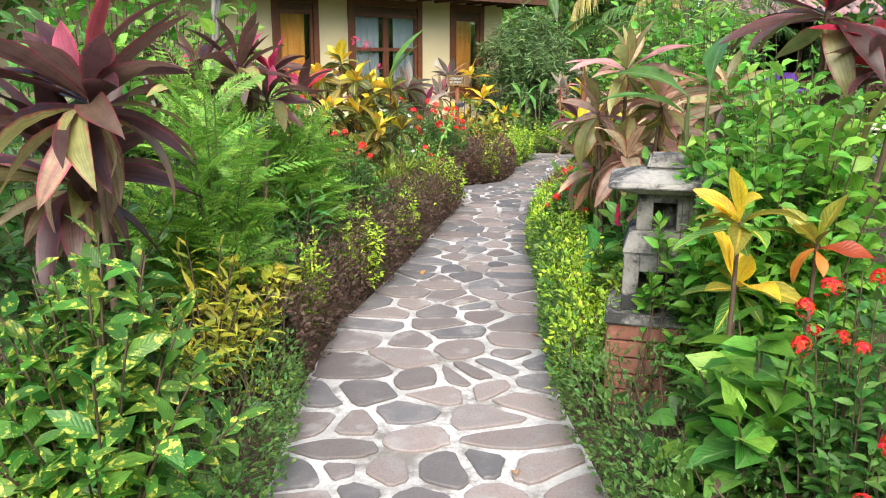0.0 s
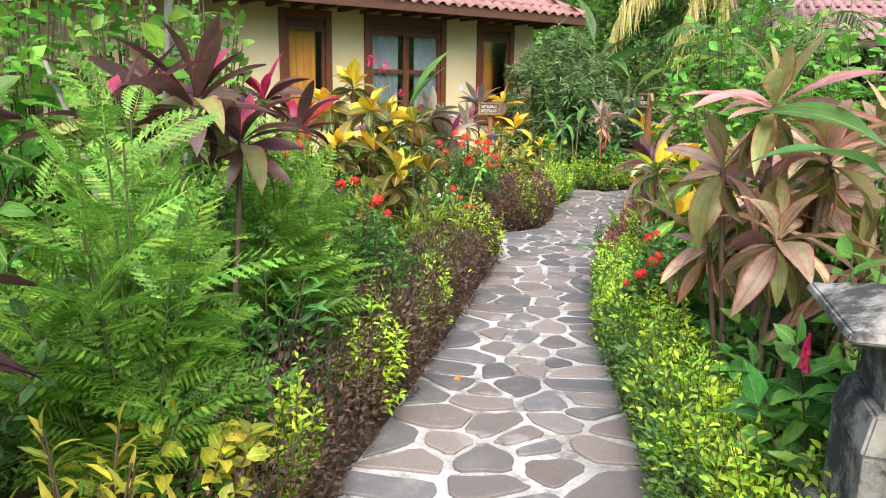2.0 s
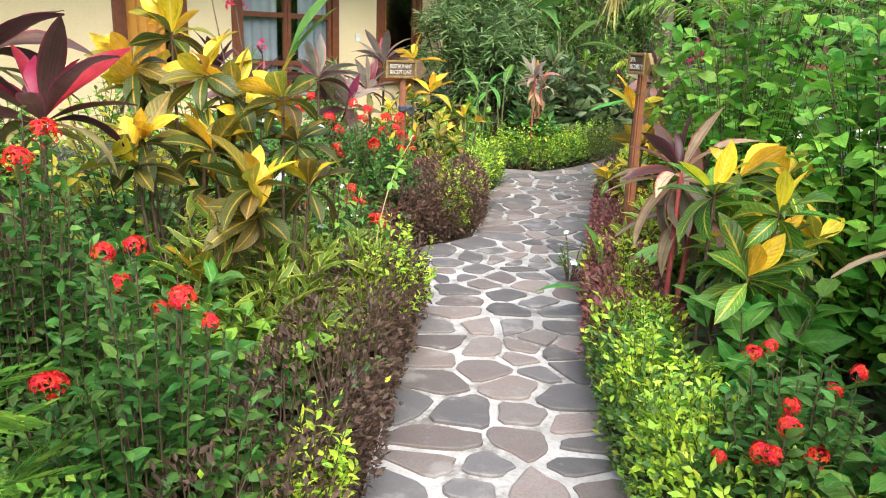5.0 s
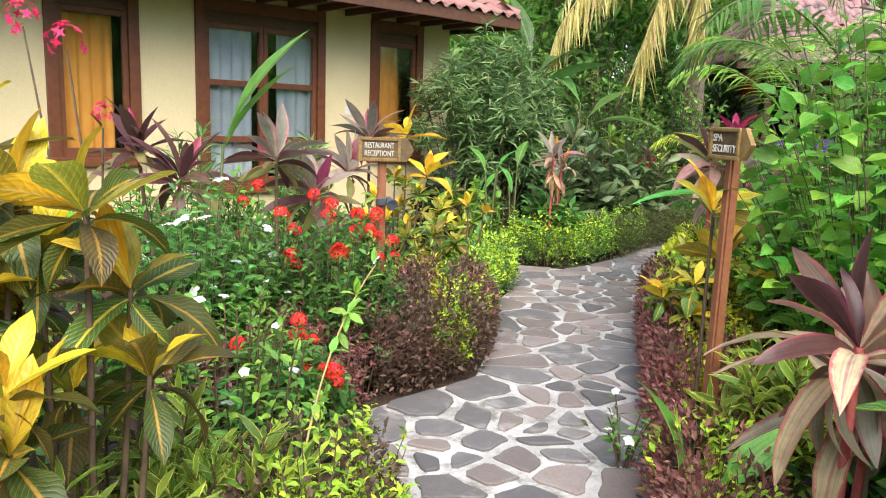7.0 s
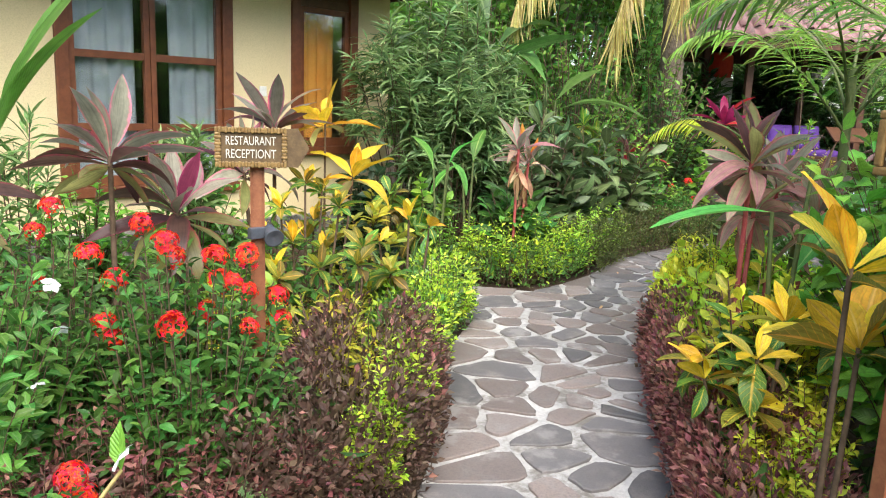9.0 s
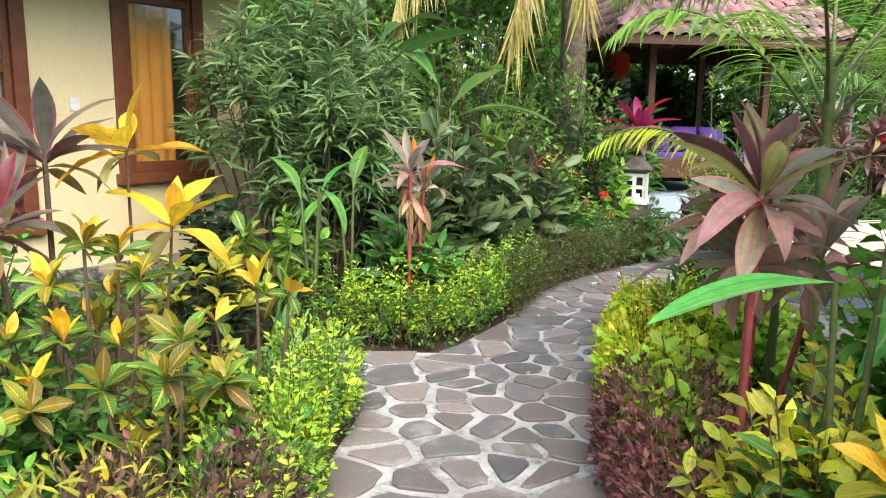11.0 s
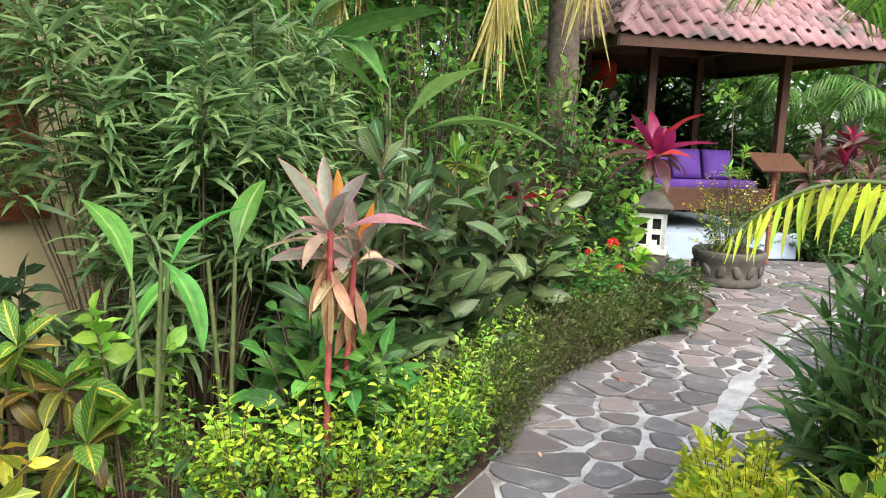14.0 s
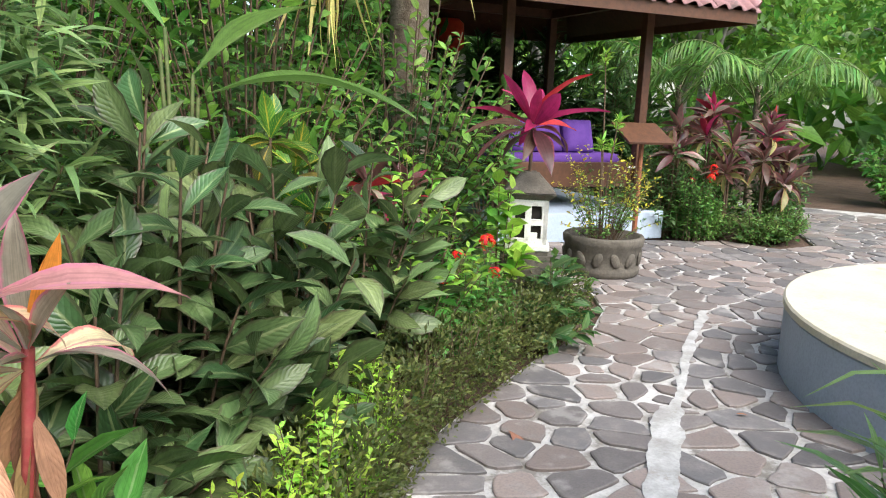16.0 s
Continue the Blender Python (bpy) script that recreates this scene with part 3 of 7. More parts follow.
def rosette(parent, head, n, size, family, mats, rs, lo=-35, hi=82, twist=20):
    """Leaves round a stem's end, the young ones upright in the middle. mats: from young to old."""
    lean = pose(0, 0, 0, rs.normal(0, 11), rs.normal(0, 11), 0)
    for i in range(n):
        f = (i + 0.5) / n
        el = hi + (lo - hi) * f ** 0.95 + rs.normal(0, 11)
        az = math.degrees(i * 2.4) + rs.normal(0, 16)
        L = size * (0.65 + 0.5 * math.sin(math.pi * min(1, f * 0.75 + 0.12))) * rs.uniform(0.72, 1.15)
        k = rs.randint(0, 3) if f < 0.5 else rs.randint(1, 4)
        mt = mats[min(len(mats) - 1, int(f * len(mats) + rs.uniform(-0.35, 0.35)) if f > 0.08 else 0)]
        if mats[0] in ("cord_orange", "cord_pink") and f > 0.07 and mt == mats[0]:
            mt = mats[1]
        dz = -0.16 * size * f
        m = Matrix.Translation((head[0], head[1], head[2] + dz)) @ lean @ pose(0, 0, 0, 0, 0, az) @ pose(0, 0, 0, el, rs.normal(0, twist), 0) @ Matrix.Diagonal((L * rs.uniform(0.85, 1.25), L, L, 1))
        leaf_object(parent, "%s%d" % (family, k), mt, m)


def cordyline(x, y, heads, n, size, mats, label, rs, stem="stem_brown", dead=0, group="cordylines in the beds", lo=-18, hi=84, z0=0.0):
    """heads: (dx, dy, z) of each crown over the foot."""
    n, size = int(n * 1.35), size * 0.94
    ob = thing("cordyline", x, y, z0, label, "plant", group)
    for h in heads:
        f = np.array([h[0] * 0.3, h[1] * 0.3, 0])
        e = np.array(h, float)
        mid = (f + e) / 2 + [h[0] * 0.15, h[1] * 0.15, 0]
        s = np.linspace(0, 1, 6)[:, None]
        V, F = tubes([((1 - s) ** 2 * f + 2 * s * (1 - s) * mid + s * s * e, 0.016, 0.012)], 7)
        link_mesh("stem", raw_mesh("stem", V, F), M[stem], ob)
        rosette(ob, h, n, size, "cord", mats, rs, lo, hi)
        for j in range(dead):
            m = Matrix.Translation((h[0], h[1], h[2] - 0.1 * size - 0.03 * j)) @ pose(0, 0, 0, 0, 0, rs.uniform(0, 360)) @ pose(0, 0, 0, rs.uniform(-80, -60), rs.normal(0, 20), 0) @ Matrix.Scale(size * rs.uniform(0.6, 0.85), 4)
            leaf_object(ob, "cord%d" % rs.randint(0, 3), "dead", m, "dead_leaf")
    return ob


def croton(x, y, heads, n, size, mats, label, rs, group="crotons in the beds", lo=-28, hi=84, family="croton", name="croton", double=True):
    n, size = int(n * 1.5), size * 0.68
    heads = heads if not double else [h for p in heads for h in (p, (p[0] + rs.normal(0, 0.09), p[1] + rs.normal(0, 0.09), p[2] * rs.uniform(0.66, 0.94)))]
    ob = thing(name, x, y, 0, label, "plant", group)
    for h in heads:
        f, e = np.array([h[0] * 0.25, h[1] * 0.25, 0]), np.array(h, float)
        s = np.linspace(0, 1, 6)[:, None]
        mid = (f + e) / 2 + [h[0] * 0.2, h[1] * 0.2, 0]
        V, F = tubes([((1 - s) ** 2 * f + 2 * s * (1 - s) * mid + s * s * e, 0.011, 0.007)], 6)
        link_mesh("stem", raw_mesh("stem", V, F), M["stem_brown"], ob)
        rosette(ob, h, n, size, family, mats, rs, lo, hi)
    return ob


def floret_ball(radius, petals, mat, rs, name):
    """A dome of small petals."""
    P = unit(rs.normal(0, 1, (petals, 3)) + [0, 0, 0.9])
    V, F, U, at = [], [], [], 0
    for p in P:
        a = unit(np.cross(p, rs.normal(0, 1, 3)))
        b = np.cross(p, a)
        c = p * radius * rs.uniform(0.75, 1.05)
        s = radius * 0.34
        for q in (a, b):
            r = np.cross(p, q)
            V += [c - q * s, c + r * s * 0.32 + p * s * 0.15, c + q * s, c - r * s * 0.32 + p * s * 0.15]
            F.append((at, at + 1, at + 2, at + 3))
            U += [(0.5, 0), (0, 0.5), (0.5, 1), (1, 0.5)]
            at += 4
    me = raw_mesh(name, V, F, U, False)
    me.materials.append(M[mat])
    return me


RS0 = np.random.RandomState(5)
IXORA_HEADS = [floret_ball(0.05, 60, "ixora_red", RS0, "flower_head") for _ in range(3)]


def open_flower(radius, petals, mat, name):
    """A flat flower of broad petals."""
    V0, F0, U0 = blade(radius, radius * 0.85, 3, 0.25, 0.1, 0.6)
    V, F, U = [], [], []
    for k in range(petals):
        t = 2 * math.pi * k / petals
        R = np.array([[math.cos(t), -math.sin(t), 0], [math.sin(t), math.cos(t), 0], [0, 0, 1]])
        F.append(F0 + len(V0) * k)
        V.append(V0 @ R.T + [0, 0, 0.001 * k])
        U.append(U0)
    me = raw_mesh(name, np.concatenate(V), np.concatenate(F), np.concatenate(U))
    me.materials.append(M[mat])
    return me


WHITE_HEADS = [open_flower(0.03, 5, "petal_white", "flower"), open_flower(0.024, 5, "petal_white", "flower")]
PINK_HEADS = [floret_ball(0.05, 22, "petal_pink", RS0, "flower_head") for _ in range(2)]


def add_flowers(ob, places, meshes, rs, name, scale=1.0):
    for p in places:
        o = new(name, meshes[rs.randint(len(meshes))])
        o.parent = ob
        o.matrix_local = Matrix.Translation(p) @ pose(0, 0, 0, rs.normal(0, 18), rs.normal(0, 18), rs.uniform(0, 360)) @ Matrix.Scale(scale * rs.uniform(0.75, 1.2), 4)


def ixora(x, y, height, spread, flowers, label, rs, twigs=70, scale=1.0):
    ob, ends = twig_plant("ixora", x, y, label, "flowering shrub", rs, int(twigs * 1.9), height, spread, 26, 0.072, OVAL, "ixora_leaf", group="ixoras in the beds", low=0.03, root=0.2, stem_r=0.004)
    order = np.argsort(-np.hypot(ends[:, 0], ends[:, 1]) * 0.7 - ends[:, 2] + rs.uniform(0, 0.7, len(ends)))[:flowers]
    add_flowers(ob, [ends[i] + [0, 0, 0.03] for i in order], IXORA_HEADS, rs, "flower_head", scale * 0.9)
    return ob


def frond(parent, base, way, length, rise, mat, rs, leaflets=26, leaf_len=0.35, sag=1.0, hang=0.3, name="frond"):
    """A palm frond: arching rib with a row of leaflets on each side, one mesh."""
    way = np.array(way, float) / np.hypot(*way)
    t = np.linspace(0, 1, leaflets)
    x = length * (t - 0.12 * t ** 3)
    z = rise * length * (1.6 * t - sag * 1.9 * t ** 2)
    P = np.stack([base[0] + way[0] * x, base[1] + way[1] * x, base[2] + z], 1)
    tang = unit(np.gradient(P, axis=0))
    side = unit(np.cross(tang, [0, 0, 1.0]))
    pos, dirs, sc = [], [], []
    for sgn in (-1, 1):
        sel = t > 0.08
        d = side[sel] * sgn + tang[sel] * 0.75 + np.array([0, 0, 1.0]) * (0.25 - hang)
        pos.append(P[sel]), dirs.append(d + rs.normal(0, 0.06, d.shape))
        sc.append(leaf_len * np.sin(np.pi * np.clip(0.12 + 0.82 * t[sel], 0, 1)) ** 0.7)
    V, F = tubes([(P, 0.012, 0.003)], 5)
    rib = link_mesh(name, raw_mesh(name, V, F), M["stem_green"], parent)
    scatter("leaf_blade", FROND, np.concatenate(pos), np.concatenate(dirs), np.concatenate(sc), rs, M[mat], rib, 0.15)
    return rib


FROND = [blade(1.0, 0.075, 4, d, 0.3, 0.3, seed=i) for i, d in enumerate((0.3, 0.55))]

# ---- ground and pavement ----
bm = bmesh.new()
bmesh.ops.create_grid(bm, x_segments=40, y_segments=40, size=150)
for v in bm.verts:
    v.co.z = -0.035
tagged(part("ground", bm, M["soil"]), "brown garden soil under the planting beds", "soil", kind="structure")

LEFT = [(-0.64, -4), (-0.62, 0), (-0.64, 2.5), (-0.68, 3.4), (-0.62, 4.3), (-0.4, 5.3), (-0.22, 6.2), (-0.04, 7.2), (0.2, 8.4), (0.1, 8.5), (0.1, 9.3), (0.14, 9.6), (0.77, 10.1), (0.92, 10.6),
        (1.02, 11.25), (1.22, 12.0), (1.52, 12.63), (1.15, 12.85), (1.2, 13.72), (1.63, 13.62), (2.05, 13.5), (2.2, 13.45), (2.4, 13.6), (2.9, 14.05), (3.5, 14.8), (4.0, 15.2), (4.4, 15.42), (5.0, 15.75), (5.84, 16.1),
        (6.3, 16.45), (6.6, 16.9), (6.9, 18.2), (7.6, 19.0), (9.3, 18.5), (10.05, 18.05), (10.2, 17.55), (10.9, 17.5), (12.0, 18.5), (14, 21)]
RIGHT = [(0.62, -4), (0.6, 2.5), (0.55, 3.2), (0.58, 3.9), (0.66, 4.6), (0.7, 5.6), (0.83, 6.7), (0.97, 7.45), (1.24, 8.4), (1.72, 9.8), (1.96, 10.45), (2.25, 11.3), (2.6, 12.0), (3.02, 12.8), (3.58, 13.44), (4.0, 13.7), (4.6, 13.6), (5.2, 12.6), (7.5, 10.5), (12, 10), (18, 14)]
PAVED = LEFT + RIGHT[::-1]


def inside(p, poly):
    x, y = p
    c = False
    for (x1, y1), (x2, y2) in zip(poly, poly[1:] + poly[:1]):
        if (y1 > y) != (y2 > y) and x < (x2 - x1) * (y - y1) / (y2 - y1) + x1:
            c = not c
    return c


def edge_gap(p, poly):
    P = np.array(poly)
    A, B = P, np.roll(P, -1, axis=0)
    d = B - A
    t = np.clip(((np.array(p) - A) * d).sum(1) / (d * d).sum(1), 0, 1)
    q = A + d * t[:, None]
    g = np.linalg.norm(q - np.array(p), axis=1)
    i = int(g.argmin())
    return g[i], d[i] / np.linalg.norm(d[i]), q[i]


bm = bmesh.new()
face = bm.faces.new([bm.verts.new((x, y, -0.006)) for x, y in PAVED])
low = bmesh.ops.extrude_face_region(bm, geom=[face])
for v in low["geom"]:
    if isinstance(v, bmesh.types.BMVert):
        v.co.z = -0.06
bmesh.ops.triangulate(bm, faces=bm.faces[:])
bmesh.ops.recalc_face_normals(bm, faces=bm.faces[:])
pavement = part("pavement", bm, M["mortar"])
tagged(pavement, "grey flagstone path set in wide pale mortar joints", "path", kind="structure")

FOUNT = (7.5, 13.36, 2.0)


def clip_half(poly, n, c):
    """Keep the side n.p <= c."""
    out = []
    for a, b in zip(poly, poly[1:] + poly[:1]):
        da, db = n[0] * a[0] + n[1] * a[1] - c, n[0] * b[0] + n[1] * b[1] - c
        if da <= 0:
            out.append(a)
        if (da < 0) != (db < 0) and da != db:
            f = da / (da - db)
            out.append((a[0] + (b[0] - a[0]) * f, a[1] + (b[1] - a[1]) * f))
    return out


def flagstones():
    rs = np.random.RandomState(11)
    seeds = []
    tries = 0
    while tries < 26000:
        tries += 1
        p = (rs.uniform(-0.8, 14), rs.uniform(-3, 20))
        if not inside(p, PAVED) or math.hypot(p[0] - FOUNT[0], p[1] - FOUNT[1]) < FOUNT[2] - 0.1:
            continue
        g, tan, q = edge_gap(p, PAVED)
        r = 0.195 + 0.09 * noise.noise((p[0] * 1.7, p[1] * 1.7, 0.3)) + rs.uniform(-0.085, 0.075)
        if g < 0.07:
            continue
        if p[0] > 9:
            r *= 1.2
        # stones are a little wider across the walk than along it
        if all(((p[0] - s[0]) * 0.9) ** 2 + ((p[1] - s[1]) * 1.15) ** 2 > r * r for s in seeds):
            seeds.append(p)
    S = np.array(seeds)
    cells = []
    for i, p in enumerate(seeds):
        d = np.hypot(S[:, 0] - p[0], S[:, 1] - p[1])
        near = np.argsort(d)[1:22]
        poly = [(p[0] - 0.5, p[1] - 0.5), (p[0] + 0.5, p[1] - 0.5), (p[0] + 0.5, p[1] + 0.5), (p[0] - 0.5, p[1] + 0.5)]
        gap = max(0.008, (0.023 if p[1] < 13.3 else 0.015) + 0.012 * noise.noise((p[0] * 0.9, p[1] * 0.9, 5.0)) + rs.uniform(-0.006, 0.006))
        for j in near:
            nx, ny = S[j][0] - p[0], S[j][1] - p[1]
            L = math.hypot(nx, ny)
            nx, ny = nx / L, ny / L
            mx, my = (S[j] + S[i]) / 2
            poly = clip_half(poly, (nx, ny), nx * mx + ny * my - gap)
        g, tan, q = edge_gap(p, PAVED)
        for k in range(2):
            if g < 0.45:
                nrm = (q[0] - p[0], q[1] - p[1])
                L = math.hypot(*nrm)
                nrm = (nrm[0] / L, nrm[1] / L)
                poly = clip_half(poly, nrm, nrm[0] * q[0] + nrm[1] * q[1] - 0.012)
        if len(poly) < 3:
            continue
        # worn corners
        for _ in range(1):
            q2 = []
            for a, b in zip(poly, poly[1:] + poly[:1]):
                q2 += [(a[0] * 0.84 + b[0] * 0.16, a[1] * 0.84 + b[1] * 0.16), (a[0] * 0.5 + b[0] * 0.5, a[1] * 0.5 + b[1] * 0.5), (a[0] * 0.16 + b[0] * 0.84, a[1] * 0.16 + b[1] * 0.84)]
            poly = q2
        P = np.array(poly)
        keep = [0]
        for k in range(1, len(P)):
            if np.linalg.norm(P[k] - P[keep[-1]]) > 0.018:
                keep.append(k)
        P = P[keep]
        if len(P) < 5:
            continue
        c = P.mean(0)
        w = np.array([1 + 0.17 * noise.noise((v[0] * 9, v[1] * 9, 1.7)) + 0.08 * noise.noise((v[0] * 31, v[1] * 31, 4.7)) for v in P])
        P = c + (P - c) * w[:, None]
        area = 0.5 * abs(np.dot(P[:, 0], np.roll(P[:, 1], 1)) - np.dot(P[:, 1], np.roll(P[:, 0], 1)))
        if area > 0.004:
            cells.append((c, P - c, rs.uniform(0, 0.005), rs.normal(0, 0.006, 2)))
    return cells


def stone_mesh(P, top, tilt, at=(0, 0)):
    n = len(P)
    z = P @ tilt
    inner = P * (1 - 0.008 / (np.linalg.norm(P, axis=1)[:, None] + 1e-6))
    V = [(*(p + at), -0.012) for p in P] + [(*(p + at), top + 0.001 + k) for p, k in zip(P, z)] + [(*(p + at), top + 0.005 + k) for p, k in zip(inner, z)]
    F = [(i, (i + 1) % n, n + (i + 1) % n, n + i) for i in range(n)] + [(n + i, n + (i + 1) % n, 2 * n + (i + 1) % n, 2 * n + i) for i in range(n)] + [tuple(range(2 * n, 3 * n))]
    return V, F


# ---- house ----
U_DIR, N_DIR = Vector((0.806, 0.592, 0)), Vector((0.592, -0.806, 0))
HM = Matrix(((0.806, -0.592, 0, -2.94), (0.592, 0.806, 0, 13.47), (0, 0, 1, 0), (0, 0, 0, 1)))
house = new("house")
house.matrix_world = HM
tagged(house, "cream plastered bungalow with brown window frames and red tiled hip roof", "house")
OPEN = [(0.0, 0.89, 0.95, 2.72), (1.48, 3.12, 0.62, 2.72), (3.8, 4.67, 0.95, 2.72)]
X0, X1, ZT = -5.0, 5.15, 2.95
cuts = [X0] + [v for o in OPEN for v in o[:2]] + [X1]
for a, b in zip(cuts[0::2], cuts[1::2]):
    bm = bmesh.new()
    box(bm, a, b, 0, 0.16, -0.1, ZT)
    part("wall", bm, M["plaster"], house)
for a, b, z0, z1 in OPEN:
    for q0, q1 in ((-0.1, z0), (z1, ZT)):
        bm = bmesh.new()
        box(bm, a, b, 0, 0.16, q0, q1)
        part("wall", bm, M["plaster"], house)
bm = bmesh.new()
box(bm, X1 - 0.16, X1, 0.16, 6.0, -0.1, ZT)
part("wall", bm, M["plaster"], house)
bm = bmesh.new()
box(bm, X0, X0 + 0.16, 0.16, 6.0, -0.1, ZT)
part("wall", bm, M["plaster"], house)
bm = bmesh.new()
box(bm, X0 + 0.16, X1 - 0.16, 5.84, 6.0, -0.1, ZT)
part("wall", bm, M["plaster"], house)
bm = bmesh.new()
box(bm, X0, X1, -0.05, -0.002, -0.1, 0.28, 0.01)
part("plinth", bm, M["concrete"], house)
# added sheet behind the windows, coloured as the room's shade
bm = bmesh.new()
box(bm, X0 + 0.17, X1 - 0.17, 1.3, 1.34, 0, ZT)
part("room_shade_sheet", bm, M["dark"], house)
bm = bmesh.new()
box(bm, 3.42, 3.50, -0.012, -0.001, 1.52, 1.62, 0.003)
part("switch_box", bm, M["white_stone"], house, "small white switch box on the wall")


def curtain(x0, x1, z0, z1, y, mat, parent, folds, amp=0.018):
    n = folds * 8
    V, F = [], []
    for i in range(n + 1):
        x = x0 + (x1 - x0) * i / n
        ph = i / n * folds * 2 * math.pi
        for z, s in ((z1, 0.6), ((z0 + z1) / 2, 1.0), (z0, 1.25)):
            V.append((x + 0.01 * math.sin(ph * 0.7 + z), y + amp * s * math.sin(ph) + 0.4 * amp * math.sin(ph * 0.43), z))
    for i in range(n):
        for k in range(2):
            b = i * 3 + k
            F.append((b, b + 3, b + 4, b + 1))
    return link_mesh("curtain", raw_mesh("curtain", V, F), M[mat], parent)


def window(x0, x1, z0, z1, leaves, transom, curtain_mat, label, cur):
    w = new("window")
    w.parent = house
    w["label"] = label
    f = 0.11
    bm = bmesh.new()
    box(bm, x0 + 0.002, x0 + f, -0.03, 0.13, z0, z1, 0.006)
    box(bm, x1 - f, x1 - 0.002, -0.03, 0.13, z0, z1, 0.006)
    box(bm, x0 + f, x1 - f, -0.03, 0.13, z1 - f * 1.2, z1 - 0.002, 0.006)
    box(bm, x0 - 0.03, x1 + 0.03, -0.07, 0.13, z0 - 0.03, z0 + 0.06, 0.008)
    part("frame", bm, M["wood_red"], w)
    bm = bmesh.new()
    box(bm, x0 + f, x1 - f, 0.0, 0.07, 2.46, 2.54, 0.005)
    box(bm, x0 + f, x1 - f, 0.02, 0.05, 2.54, z1 - f * 1.2)
    part("fanlight_board", bm, M["wood_dark"], w, "dark wooden board above the panes")
    a, b = x0 + f, x1 - f
    step = (b - a) / leaves
    for i in range(leaves):
        l, r = a + i * step, a + (i + 1) * step
        s = 0.055
        bm = bmesh.new()
        box(bm, l + 0.003, l + s, 0.0, 0.06, z0 + 0.06, 2.458, 0.005)
        box(bm, r - s, r - 0.003, 0.0, 0.06, z0 + 0.06, 2.458, 0.005)
        box(bm, l + s, r - s, 0.0, 0.06, z0 + 0.06, z0 + 0.15, 0.005)
        box(bm, l + s, r - s, 0.0, 0.06, 2.40, 2.458, 0.005)
        zs = [z0 + 0.15] + transom + [2.40]
        for z in transom:
            box(bm, l + s, r - s, 0.005, 0.055, z - 0.032, z + 0.032, 0.004)
        part("sash", bm, M["wood_red"], w)
        for q0, q1 in zip(zs[:-1], zs[1:]):
            bm = bmesh.new()
            box(bm, l + s, r - s, 0.028, 0.034, q0, q1)
            g = part("pane", bm, M["glass"], w)
            g.visible_shadow = False
    for c0, c1 in cur:
        curtain(c0, c1, z0 + 0.02, 2.6, 0.088, curtain_mat, w, max(3, int((c1 - c0) * 9)))
    return w


window(*OPEN[0], 1, [], "curtain_orange", "single brown window with orange curtain", [(0.1, 0.66)])
window(*OPEN[1], 2, [1.82, 1.2], "curtain_white", "wide two-leaf brown window with pale curtains", [(1.56, 2.2), (2.5, 3.05)])
window(*OPEN[2], 1, [], "curtain_orange", "narrow brown window with orange curtain", [(3.84, 4.42)])

# eaves: soffit, fascia, roof slopes
EZ, OV = 2.78, 0.85
bm = bmesh.new()
box(bm, X0 - 0.5, X1 + 0.45, -OV, 6 + OV, EZ - 0.0, EZ + 0.03)
part("soffit", bm, M["wood_dark"], house)
bm = bmesh.new()
box(bm, X0 - 0.5, X1 + 0.45, -OV - 0.03, -OV - 0.001, EZ - 0.06, EZ + 0.09, 0.005)
box(bm, X1 + 0.451, X1 + 0.48, -OV - 0.03, 6 + OV, EZ - 0.06, EZ + 0.09, 0.005)
part("fascia", bm, M["wood_dark"], house)
for i in range(26):
    x = X0 + i * 0.4
    bm = bmesh.new()
    box(bm, x, x + 0.05, -OV + 0.01, -0.01, EZ - 0.07, EZ - 0.003)
    part("rafter", bm, M["wood_dark"], house)


def pantile(w=0.215, l=0.36):
    n = 7
    V, F = [], []
    for j in range(2):
        for k in (0, 1):
            for i in range(n):
                t = i / (n - 1)
                x = (t - 0.5) * w * 1.08
                z = 0.032 * math.sin(t * 2 * math.pi - 0.5) + 0.02 - 0.014 * k
                V.append((x, j * l, z + (0.018 if j == 0 else 0.0)))
    def at(j, k, i):
        return (j * 2 + k) * n + i
    for i in range(n - 1):
        F.append((at(0, 0, i), at(0, 0, i + 1), at(1, 0, i + 1), at(1, 0, i)))
        F.append((at(0, 1, i), at(0, 1, i + 1), at(0, 0, i + 1), at(0, 0, i)))
    return raw_mesh("tile", V, F)


